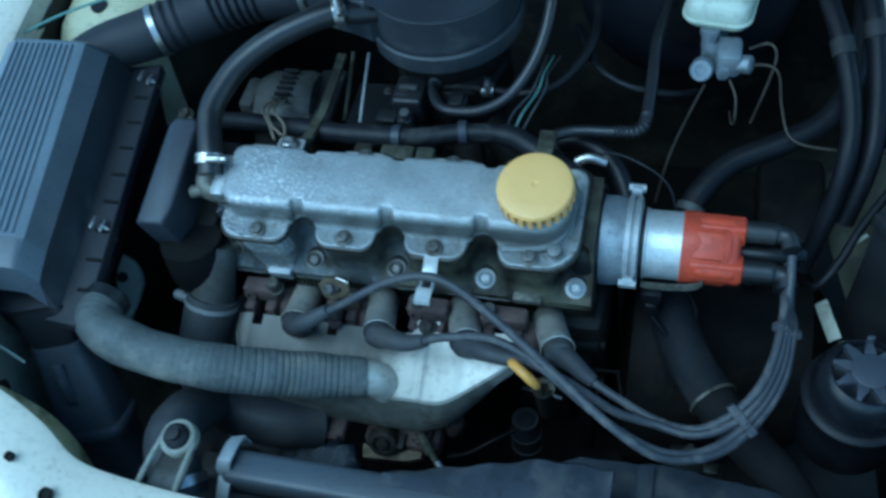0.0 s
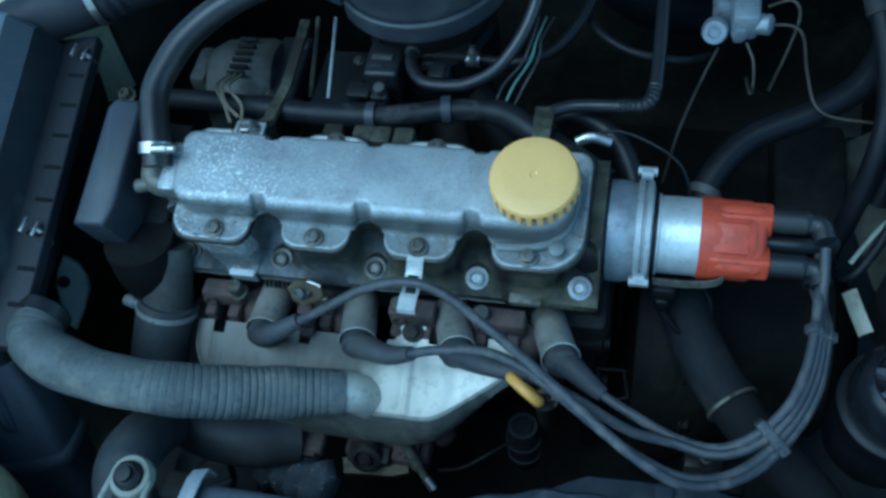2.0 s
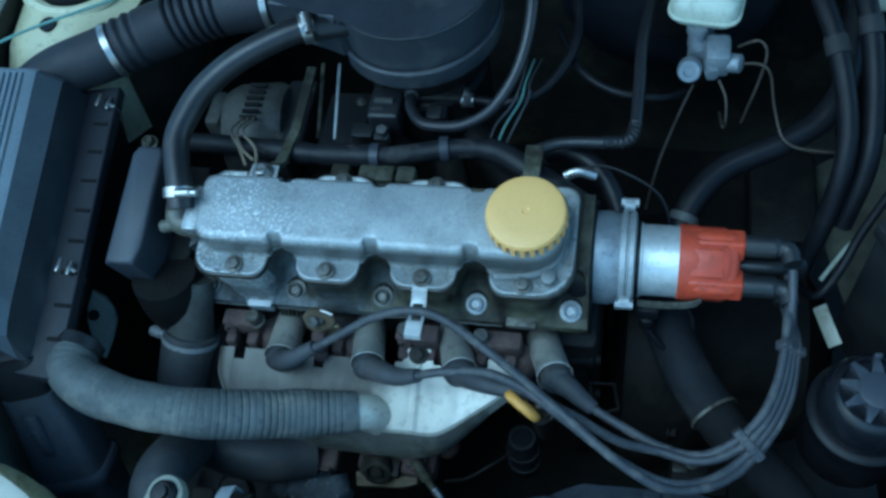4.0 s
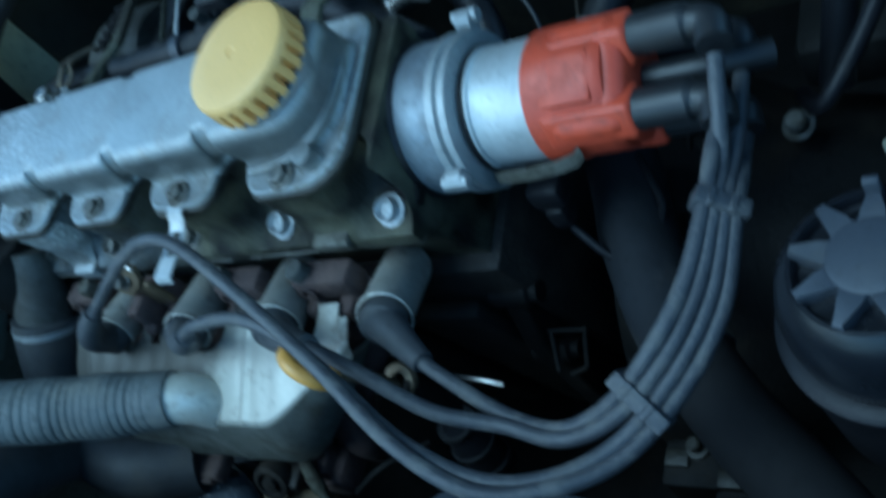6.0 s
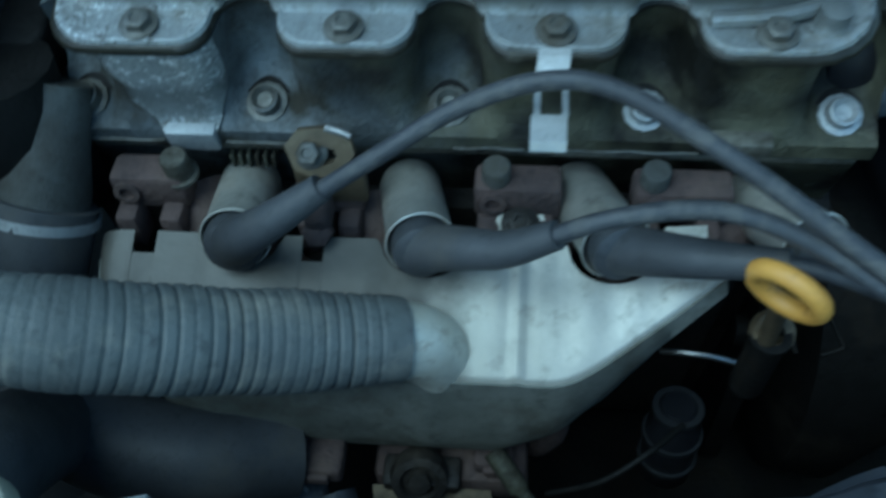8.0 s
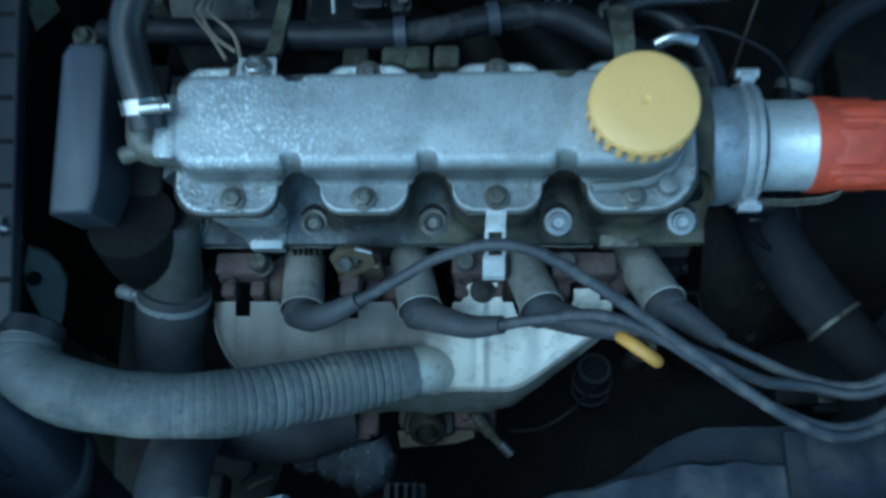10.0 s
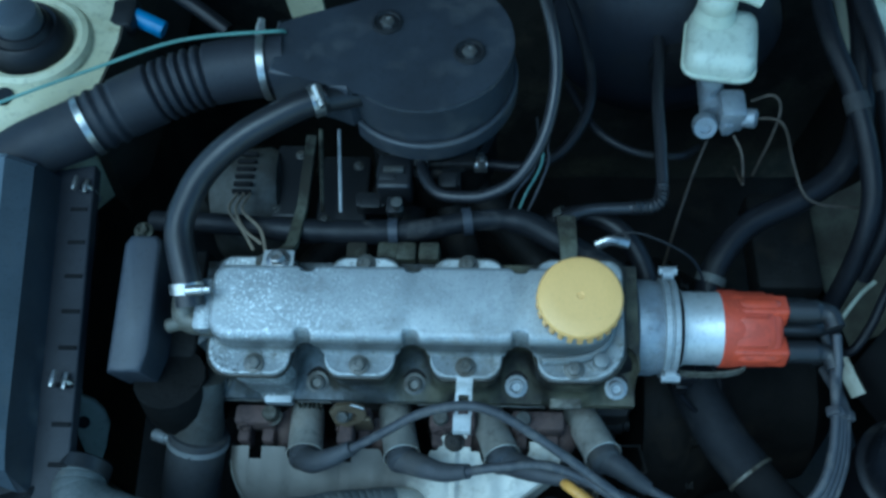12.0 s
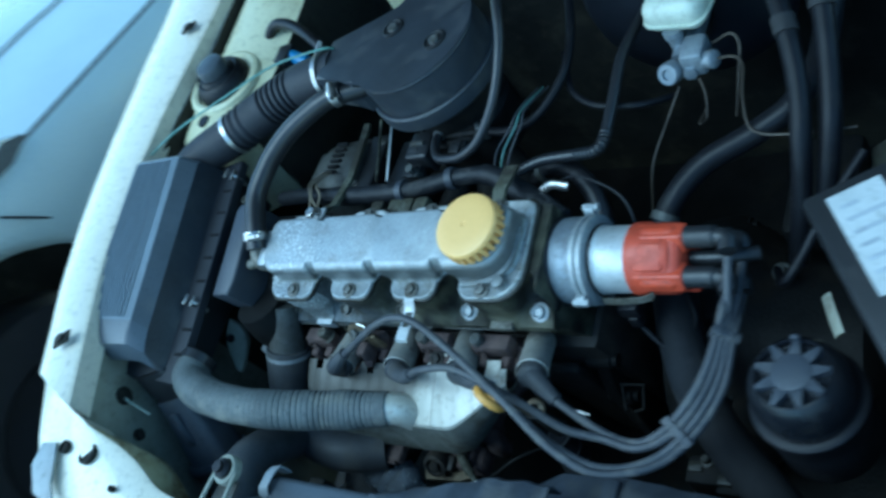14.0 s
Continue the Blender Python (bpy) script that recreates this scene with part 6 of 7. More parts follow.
def build_battery():
    m = Matrix.Translation((0.410, 0.020, 0)) @ Matrix.Rotation(radians(29), 4, "Z")
    b = thing("battery", m @ Vector((0.09, -0.1, 0.60)), "black car battery with a white label on top", "battery")
    bm = bmesh.new()
    box(bm, (0, -0.21, 0.60), (0.16, 0.0, 0.785), 0.006, m)
    part("case", bm, BLACK, b)
    bm = bmesh.new()
    box(bm, (-0.003, -0.213, 0.783), (0.163, 0.003, 0.802), 0.005, m)
    part("lid", bm, BLACK, b)
    bm = bmesh.new()
    box(bm, (0.014, -0.106, 0.8015), (0.056, -0.008, 0.8025), 0.0003, m, 1)
    lab = part("label", bm, LABELW, b, "white printed label")
    for k in range(6):
        bm = bmesh.new()
        y = -0.022 - k * 0.013
        box(bm, (0.020, y - 0.002, 0.8025), (0.034 + 0.008 * ((k * 5) % 3), y + 0.002, 0.8029), 0.0001, m, 1)
        part("print_bar", bm, GREYTXT, lab)
    # Holding strip beside the case.
    bm = bmesh.new()
    sweep(bm, [(0.391, 0.018, 0.659), (0.398, -0.001, 0.655), (0.405, -0.018, 0.651)], 0.0070, 8, 4, flat=0.3)
    solid("holding_strip", bm, DUSTYW, "pale flat strip lying beside the battery", "strip")


build_battery()


# ---- suspension tower ----
def build_strut_tower():
    bm = bmesh.new()
    rows = [[(-0.425, 0.120, 0.70), (-0.40, 0.122, 0.70), (-0.355, 0.145, 0.70), (-0.335, 0.170, 0.70), (-0.335, 0.18, 0.70)],
            [(-0.424, 0.118, 0.825), (-0.40, 0.120, 0.842), (-0.350, 0.140, 0.842), (-0.320, 0.168, 0.82), (-0.325, 0.178, 0.70)],
            [(-0.422, 0.15, 0.850), (-0.40, 0.155, 0.862), (-0.34, 0.170, 0.860), (-0.305, 0.19, 0.845), (-0.308, 0.195, 0.70)],
            [(-0.424, 0.23, 0.862), (-0.40, 0.235, 0.868), (-0.34, 0.24, 0.862), (-0.295, 0.245, 0.85), (-0.305, 0.25, 0.70)],
            [(-0.424, 0.30, 0.862), (-0.40, 0.305, 0.872), (-0.34, 0.31, 0.866), (-0.30, 0.31, 0.85), (-0.305, 0.31, 0.70)],
            [(-0.424, 0.40, 0.872), (-0.40, 0.40, 0.884), (-0.34, 0.40, 0.878), (-0.30, 0.40, 0.862), (-0.305, 0.40, 0.70)],
            [(-0.424, 0.49, 0.885), (-0.40, 0.49, 0.90), (-0.34, 0.49, 0.89), (-0.30, 0.49, 0.87), (-0.305, 0.49, 0.70)]]
    # Side wall of the tower, in a darker paint than the top.
    side = bmesh.new()
    sheet(side, [[r[3], (r[3][0] + 0.004, r[3][1], r[3][2] - 0.03), r[4]] for r in rows], 0.003)
    sheet(bm, [r[:4] for r in rows], 0.003)
    bmesh.ops.subdivide_edges(bm, edges=bm.edges, cuts=1, use_grid_fill=True)
    tw = solid("strut_tower", bm, CREAM, "dusty cream painted suspension tower", "suspension tower", kind="structure", smooth=70)
    part("side_wall", side, DARK_PANEL, tw, "dark side wall")
    bm = bmesh.new()
    lathe(bm, [(0.009, 0.0), (0.009, 0.0035), (0, 0.0035)], (-0.378, 0.167, 0.8605), (0, -0.1, 1), 14)
    part("plug", bm, RUBBERD, tw, "dark plug in a hole")
    bm = bmesh.new()
    lathe(bm, [(0.058, -0.002), (0.055, 0.004), (0.050, 0.006), (0.045, 0.004), (0.043, -0.002)], (-0.372, 0.232, 0.864), (0.1, 0, 1), 40)
    part("mount_ring", bm, CREAM, tw, "raised stained ring round the mount")
    t = thing("strut_mount", (-0.372, 0.232, 0.866), "black rubber strut top mount with a domed cap", "strut mount")
    bm = bmesh.new()
    lathe(bm, [(0.041, -0.004), (0.040, 0.006), (0.034, 0.015), (0.031, 0.017), (0.028, 0.016), (0.024, 0.022)], (-0.372, 0.232, 0.866), (0.1, 0, 1), 36)
    part("mount", bm, RUBBERD, t)
    bm = bmesh.new()
    lathe(bm, [(0.0215, 0.018), (0.0215, 0.031), (0.019, 0.036), (0.010, 0.038), (0, 0.038)], (-0.372, 0.232, 0.866), (0.1, 0, 1), 28)
    part("dome", bm, GREYP, t, "dusty grey domed cap")
    bm = bmesh.new()
    sweep(bm, [(-0.292, 0.285, 0.842), (-0.278, 0.280, 0.838), (-0.262, 0.275, 0.832)], 0.009, 12, 4)
    solid("blue_connector", bm, BLUEC, "blue plastic hose connector near the suspension tower", "connector")
    bm = bmesh.new()
    sweep(bm, [(-0.44, 0.10, 0.875), (-0.374, 0.126, 0.892), (-0.28, 0.163, 0.902), (-0.206, 0.189, 0.909), (-0.127, 0.199, 0.909), (-0.118, 0.21, 0.895)], 0.0015, 8, 8)
    solid("thin_hose", bm, GREENW, "thin pale green washer hose laid over the intake duct", "thin hose")


build_strut_tower()


# ---- behind the engine ----
def pipe(name, pts, r, mat, label, category, n=8, seg=12, group="", rfun=None, wraps=(), wrap=None):
    """A hose or wire; wraps gives the shares of its length at which a band of tape or a clip goes round it."""
    bm = bmesh.new()
    sweep(bm, pts, r, seg, n, rfun)
    if not wraps:
        return solid(name, bm, mat, label, category, group)
    h = thing(name, Vector(pts[0]), label, category, group)
    part("hose" if "hose" in name else "sleeve", bm, mat, h)
    line = spline(pts, 24)
    for f in wraps:
        i = min(len(line) - 2, int(f * (len(line) - 1)))
        bm = bmesh.new()
        band(bm, line[i], line[i + 1] - line[i], r * 1.06, 0.016 if wrap is None else 0.008)
        part("tape" if wrap is None else "hose_clip", bm, wrap or DULLTAPE, h)
    return h


def build_rear():
    pipe("coolant_pipe", [(-0.25, 0.088, 0.780), (-0.18, 0.076, 0.795), (-0.095, 0.066, 0.800), (-0.012, 0.067, 0.800), (0.044, 0.078, 0.800), (0.085, 0.080, 0.797), (0.118, 0.066, 0.790), (0.150, 0.048, 0.785), (0.18, 0.03, 0.78)], 0.0105, COOLPIPE, "black pipe along the back of the cam cover", "pipe",
         rfun=lambda s, t: 0.0113 if 0.27 < s / t < 0.36 or 0.40 < s / t < 0.50 or s / t > 0.74 else 0.0096, wraps=(0.355, 0.49), wrap=TIMING)
    pipe("thermostat_hose", [(0.112, 0.104, 0.752), (0.136, 0.106, 0.766), (0.163, 0.100, 0.768), (0.186, 0.080, 0.762), (0.200, 0.055, 0.748), (0.205, 0.026, 0.728)], 0.0098, RUBBERD, "black hose bending round behind the oil cap", "coolant hose", wraps=(0.12,), wrap=ALU_DULL)
    # Dark plastic boxes between alternator and throttle
    for name, lo, hi, label in (("ignition_module", (-0.148, 0.098, 0.740), (-0.116, 0.182, 0.772), "flat black ignition module behind the coolant pipe"), ("cable_bracket", (-0.106, 0.095, 0.735), (-0.058, 0.180, 0.757), "dark flat bracket carrying the throttle rods")):
        t = thing(name, ((lo[0] + hi[0]) / 2, (lo[1] + hi[1]) / 2, lo[2]), label, "ignition module" if "ign" in name else "bracket")
        bm = bmesh.new()
        box(bm, lo, hi, 0.004, None, 3)
        part("case", bm, BLACK, t)
        for fx, fy in ((0.2, 0.12), (0.75, 0.85)):
            bm = bmesh.new()
            hexbolt(bm, (lo[0] + (hi[0] - lo[0]) * fx, lo[1] + (hi[1] - lo[1]) * fy, hi[2] - 0.0005), (0, 0, 1), 0.0038, 0.004)
            part("screw", bm, OILSTEEL, t)
    v = thing("throttle_valve", (-0.030, 0.130, 0.77), "black valve block with a steel plate and a small nipple", "valve")
    bm = bmesh.new()
    box(bm, (-0.044, 0.112, 0.770), (-0.012, 0.150, 0.802), 0.004, None, 3)
    part("body", bm, BLACK, v)
    bm = bmesh.new()
    box(bm, (-0.038, 0.127, 0.8018), (-0.019, 0.133, 0.8058), 0.001)
    part("plate", bm, ALU_DULL, v, "dull steel plate")
    bm = bmesh.new()
    lathe(bm, [(0.0055, 0), (0.0055, 0.010), (0.0042, 0.011), (0.0042, 0.020), (0.005, 0.022), (0, 0.023)], (-0.024, 0.096, 0.786), (0.05, -0.15, 1), 14)
    part("nipple", bm, ALU_DULL, v, "dull grey nipple")
    bm = bmesh.new()
    box(bm, (-0.014, 0.140, 0.790), (0.046, 0.172, 0.799), 0.003, None, 3)
    box(bm, (0.004, 0.132, 0.786), (0.016, 0.146, 0.795), 0.003)
    solid("throttle_flange", bm, GRIMY, "grimy brown flange plate below the air cleaner", "flange")
    # Alternator
    a = thing("alternator", (-0.19, 0.14, 0.68), "grey cast alternator with slotted cooling vents", "alternator")
    bm = bmesh.new()
    lathe(bm, [(0.03, -0.032), (0.050, -0.029), (0.055, -0.018), (0.055, 0.024), (0.050, 0.034), (0.03, 0.038)], (-0.176, 0.135, 0.735), (1, 0.1, 0), 32)
    box(bm, (-0.230, 0.120, 0.735), (-0.212, 0.165, 0.772), 0.006)
    box(bm, (-0.214, 0.130, 0.740), (-0.200, 0.150, 0.764), 0.004)
    part("housing", bm, ALU_DULL, a)
    for k in range(6):
        bm = bmesh.new()
        y = 0.113 + k * 0.0085
        box(bm, (-0.178, y - 0.002, 0.790), (-0.160, y + 0.002, 0.794), 0.001)
        part("vent_slot", bm, MATT, a, "dark cooling slot")
    # Inlet manifold runners and lifting bracket
    i = thing("inlet_manifold", (0.0, 0.11, 0.70), "dirty cast inlet manifold behind the engine", "inlet manifold")
    for x in (-0.129, -0.043, 0.043, 0.129):
        bm = bmesh.new()
        sweep(bm, [(x, 0.030, 0.700), (x * 0.9, 0.075, 0.705), (x * 0.6, 0.12, 0.715), (x * 0.25, 0.17, 0.735)], 0.018, 14, 5)
        part("runner", bm, OILY, i)
    bm = bmesh.new()
    lathe(bm, [(0.06, 0.74), (0.06, 0.79), (0.055, 0.795)], (0.004, 0.19, 0), (0, 0, 1), 24)
    part("plenum", bm, OILY, i)
    bm = bmesh.new()
    sheet(bm, [[(-0.108, 0.155, 0.822), (-0.099, 0.155, 0.822)], [(-0.110, 0.085, 0.812), (-0.101, 0.085, 0.812)], [(-0.114, 0.045, 0.815), (-0.104, 0.045, 0.815)], [(-0.121, 0.026, 0.829), (-0.107, 0.026, 0.829)], [(-0.121, 0.014, 0.830), (-0.107, 0.014, 0.830)]], 0.005)
    part("lifting_bracket", bm, ALU_OLD, i, "olive-grey lifting bracket")
    bm = bmesh.new()
    hexbolt(bm, (-0.114, 0.020, 0.830), (0, 0, 1), 0.0068, 0.008)
    part("bracket_bolt", bm, STEEL, i, "bright hexagon bolt")
    bm = bmesh.new()
    sheet(bm, [[(-0.127, 0.030, 0.8285), (-0.102, 0.030, 0.8285)], [(-0.128, 0.012, 0.8290), (-0.101, 0.012, 0.8290)], [(-0.124, 0.008, 0.8270), (-0.104, 0.008, 0.8270)]], 0.0025)
    part("foot_plate", bm, BRIGHT, i, "bright foot plate")
    for x, mat, r in ((-0.094, ALU_OLD, 0.0022), (-0.077, BRIGHT, 0.0016)):
        bm = bmesh.new()
        sweep(bm, [(x - 0.005, 0.172, 0.808), (x, 0.098, 0.782)], r, 8, 1)
        part("rod", bm, mat, i, "thin bright rod" if mat is BRIGHT else "dull rod")
    for x, y, z, w in ((-0.034, 0.132, 0.795, 0.011), (-0.027, 0.100, 0.790, 0.007), (0.022, 0.128, 0.790, 0.010), (-0.052, 0.118, 0.770, 0.014)):
        bm = bmesh.new()
        box(bm, (x - w, y - 0.008, z - 0.012), (x + w, y + 0.008, z + 0.004), 0.002)
        box(bm, (x - w * 0.7, y - 0.012, z + 0.003), (x + w * 0.7, y + 0.004, z + 0.008), 0.0015)
        part("injector_plug", bm, BLACK, i, "black cable plug")
    for x in (-0.055, -0.028, -0.012, 0.008):
        bm = bmesh.new()
        box(bm, (x - 0.009, 0.038, 0.785), (x + 0.009, 0.056, 0.802), 0.003)
        part("sensor_block", bm, ALU_OLD, i, "grimy grey sensor block")
    bm = bmesh.new()
    sheet(bm, [[(0.117, 0.075, 0.815), (0.133, 0.075, 0.815)], [(0.119, 0.04, 0.822), (0.133, 0.04, 0.822)], [(0.120, 0.02, 0.815), (0.132, 0.02, 0.815)]], 0.004)
    part("lifting_eye", bm, ALU_OLD, i)
    bm = bmesh.new()
    sweep(bm, [(0.152, 0.060, 0.79), (0.164, 0.063, 0.794), (0.180, 0.062, 0.790)], 0.0045, 10, 4, flat=0.5)
    solid("bright_clip", bm, STEEL, "bright bent steel clip behind the oil cap", "clip")
    for k, x in enumerate((-0.150, -0.156, -0.144)):
        pipe("sensor_wire", [(x - 0.014, 0.105, 0.80), (x - 0.014, 0.080, 0.812), (x - 0.002 + 0.004 * k, 0.058, 0.815), (x + 0.016, 0.042 - 0.006 * k, 0.818)], 0.0015, BEIGE, "thin pale brown sensor wire by the alternator", "wire", group="sensor wires", seg=6)
    # Vacuum hoses, tubes and cables
    pipe("vacuum_hose", [(-0.004, 0.150, 0.800), (-0.001, 0.125, 0.803), (0.012, 0.105, 0.805), (0.032, 0.098, 0.808), (0.058, 0.096, 0.815), (0.085, 0.105, 0.830), (0.107, 0.135, 0.855), (0.115, 0.180, 0.885), (0.105, 0.235, 0.91), (0.075, 0.33, 0.93), (0.07, 0.45, 0.9)], 0.0054, RUBBER, "looping black vacuum hose beside the air cleaner", "vacuum hose", wraps=(0.03,), wrap=STEEL)
    pipe("vacuum_branch", [(0.035, 0.146, 0.790), (0.060, 0.146, 0.790), (0.090, 0.142, 0.793), (0.125, 0.155, 0.80), (0.15, 0.20, 0.815), (0.145, 0.26, 0.83), (0.12, 0.34, 0.85)], 0.0050, CONDUIT, "black vacuum hose running to the brake servo", "vacuum hose")
    bm = bmesh.new()
    lathe(bm, [(0.0075, -0.006), (0.0075, 0.006), (0, 0.006)], (0.050, 0.146, 0.790), (1, 0, 0), 12)
    clamp_screw(bm, (0.051, 0.142, 0.800), (0, 0.3, 1), 0.004, 0.016)
    solid("small_hose_clamp", bm, STEEL, "small bright clamp on a vacuum hose", "hose clamp")
    pipe("servo_pipe", [(0.118, 0.080, 0.796), (0.145, 0.092, 0.797), (0.185, 0.095, 0.797), (0.204, 0.098, 0.797), (0.211, 0.112, 0.799), (0.212, 0.155, 0.806), (0.212, 0.205, 0.812), (0.218, 0.26, 0.808), (0.22, 0.32, 0.80)], 0.0056, RUBBER, "bent dark pipe leading back to the brake servo", "pipe", n=24,
         rfun=lambda q, t: 0.0056 + (0.0013 * max(0.0, math.sin(q * 2 * math.pi / 0.0042)) if 0.066 < q < 0.112 else 0))
    for k, x in enumerate((0.078, 0.085, 0.092)):
        pipe("loom_wire", [(x - 0.004, 0.092, 0.775), (x + 0.004 + 0.002 * k, 0.110, 0.795), (x + 0.019, 0.128 + 0.004 * k, 0.806), (x + 0.025 - 0.003 * k, 0.155, 0.808), (x + 0.024, 0.2, 0.79)], 0.0012, GREENW if k == 1 else LEAD, "thin coloured loom wire behind the engine", "wire", group="loom wires", seg=6)
    pipe("heater_hose", [(0.255, 0.045, 0.73), (0.268, 0.075, 0.742), (0.295, 0.106, 0.752), (0.345, 0.130, 0.762), (0.380, 0.155, 0.772), (0.40, 0.20, 0.79), (0.405, 0.30, 0.83), (0.39, 0.45, 0.86)], 0.0120, CONDUIT, "black heater hose curving towards the bulkhead", "heater hose", wraps=(0.06, 0.93), wrap=ALU_DULL)
    pipe("wiring_conduit", [(0.352, 0.44, 0.90), (0.358, 0.300, 0.860), (0.362, 0.240, 0.852), (0.378, 0.190, 0.835), (0.390, 0.140, 0.81), (0.392, 0.100, 0.785), (0.385, 0.07, 0.74), (0.37, 0.04, 0.68)], 0.0090, CONDUIT, "thick wiring conduit hanging beside the battery", "conduit", wraps=(0.45,))
    pipe("wiring_conduit", [(0.385, 0.44, 0.90), (0.392, 0.300, 0.862), (0.402, 0.235, 0.848), (0.410, 0.190, 0.828), (0.414, 0.140, 0.80), (0.412, 0.10, 0.77), (0.40, 0.07, 0.72)], 0.0095, CONDUIT, "thick wiring conduit hanging beside the battery", "conduit", wraps=(0.45,))
    pipe("servo_hose", [(0.130, 0.235, 0.800), (0.148, 0.192, 0.800), (0.163, 0.171, 0.800), (0.185, 0.157, 0.798), (0.208, 0.153, 0.795), (0.235, 0.160, 0.785), (0.255, 0.185, 0.765)], 0.0036, CONDUIT, "slim dark hose below the brake servo", "vacuum hose")
    pipe("earth_wire", [(0.150, 0.070, 0.780), (0.182, 0.074, 0.790), (0.212, 0.065, 0.788), (0.236, 0.052, 0.780), (0.246, 0.035, 0.765), (0.244, 0.020, 0.745)], 0.0013, CONDUIT, "thin black wire behind the distributor", "wire", seg=8)
    pipe("pale_lead", [(0.395, 0.052, 0.650), (0.404, 0.063, 0.661), (0.416, 0.077, 0.674), (0.430, 0.088, 0.680)], 0.0022, RESV, "short pale wire end beside the battery", "wire", seg=8)
    for k, pts in enumerate(([(0.262, 0.186, 0.775), (0.250, 0.160, 0.760), (0.235, 0.120, 0.74), (0.225, 0.09, 0.70)], [(0.285, 0.186, 0.782), (0.292, 0.170, 0.775), (0.293, 0.150, 0.765), (0.290, 0.14, 0.77), (0.288, 0.165, 0.76)],
                             [(0.300, 0.196, 0.794), (0.320, 0.195, 0.795), (0.330, 0.185, 0.792), (0.334, 0.150, 0.785), (0.345, 0.120, 0.775), (0.38, 0.115, 0.77), (0.43, 0.12, 0.765)], [(0.300, 0.212, 0.80), (0.318, 0.214, 0.806), (0.326, 0.205, 0.80), (0.322, 0.190, 0.78), (0.31, 0.17, 0.74)])):
        pipe("brake_pipe", pts, 0.0014, COPPER, "thin bent steel brake pipe below the master cylinder", "brake pipe", group="brake pipes", seg=8)


build_rear()


# ---- low fittings on the timing side ----
def build_left_low():
    s = thing("cold_air_snorkel", (-0.28, -0.21, 0.50), "dusty black plastic cold air snorkel below the air box", "air snorkel")
    def duct_ring(at, down, hw, hd, turn):
        """A rounded oblong ring across the duct."""
        d = Vector(down).normalized()
        u = Vector((math.cos(turn), math.sin(turn), 0))
        u = (u - d * u.dot(d)).normalized()
        v = d.cross(u)
        out = []
        for k in range(32):
            a = 2 * math.pi * k / 32
            c, q = math.cos(a), math.sin(a)
            out.append(Vector(at) + u * math.copysign(abs(c) ** 0.5, c) * hw + v * math.copysign(abs(q) ** 0.5, q) * hd)
        return out

    def duct_skin(name, rings, mat, label=""):
        bm = bmesh.new()
        vs = [[bm.verts.new(p) for p in r] for r in rings]
        for a, b in zip(vs, vs[1:]):
            for k in range(32):
                bm.faces.new((a[k], a[(k + 1) % 32], b[(k + 1) % 32], b[k]))
        bm.faces.new(vs[0][::-1])
        bm.faces.new(vs[-1])
        part(name, bm, mat, s, label, 50)
    down = (0.16, -0.42, -0.88)
    duct_skin("connector", [duct_ring(p, down, w, h, 0.25) for p, w, h in (((-0.309, -0.166, 0.800), 0.026, 0.018), ((-0.304, -0.176, 0.775), 0.026, 0.018), ((-0.303, -0.179, 0.770), 0.023, 0.016), ((-0.302, -0.182, 0.762), 0.023, 0.016))], BLACK, "black socket under the air box")
    duct_skin("snorkel", [duct_ring(p, down, w, h, 0.25) for p, w, h in (((-0.302, -0.181, 0.764), 0.025, 0.018), ((-0.299, -0.190, 0.744), 0.026, 0.019), ((-0.292, -0.208, 0.708), 0.030, 0.023), ((-0.286, -0.223, 0.680), 0.033, 0.026))], SNORKEL)
    duct_skin("collar", [duct_ring(p, down, w, h, 0.25) for p, w, h in (((-0.2865, -0.2215, 0.684), 0.036, 0.029), ((-0.286, -0.223, 0.681), 0.038, 0.031), ((-0.285, -0.226, 0.675), 0.038, 0.031), ((-0.284, -0.228, 0.671), 0.034, 0.028), ((-0.280, -0.242, 0.640), 0.034, 0.028), ((-0.275, -0.254, 0.60), 0.033, 0.027), ((-0.27, -0.262, 0.54), 0.032, 0.026))], SNORKEL, "wider lower sleeve with a raised rim")
    bm = bmesh.new()
    tilt = Matrix.Translation((-0.292, -0.217, 0.738)) @ Matrix.Rotation(radians(64), 4, "X") @ Matrix.Rotation(radians(10), 4, "Z")
    box(bm, (-0.006, -0.022, -0.004), (0.006, 0.024, 0.003), 0.002, tilt)
    box(bm, (-0.003, -0.016, 0.002), (0.004, 0.010, 0.005), 0.001, tilt)
    part("latch", bm, SNORKEL, s, "moulded snap latch")
    bm = bmesh.new()
    m = Matrix.Translation((-0.289, -0.093, 0.716)) @ Matrix.Rotation(radians(35), 4, "X") @ Matrix.Rotation(radians(25), 4, "Y")
    prism(bm, [(-0.004, -0.028), (0.004, -0.032), (0.010, -0.012), (0.014, 0.008), (0.010, 0.020), (0.002, 0.030), (-0.010, 0.036), (-0.015, 0.020), (-0.015, 0.006), (-0.009, -0.010)], 0, 0.010, m, 0.003)
    bk = solid("support_bracket", bm, DUSTY, "grey cast support bracket with a bolt hole under the air box", "bracket")
    bm = bmesh.new()
    lathe(bm, [(0.0055, 0.0), (0.0055, 0.0015), (0, 0.0015)], m @ Vector((-0.008, 0.012, 0.0095)), m.to_3x3() @ Vector((0, 0, 1)), 14)
    part("bolt_hole", bm, MATT, bk, "dark bolt hole")
    bm = bmesh.new()
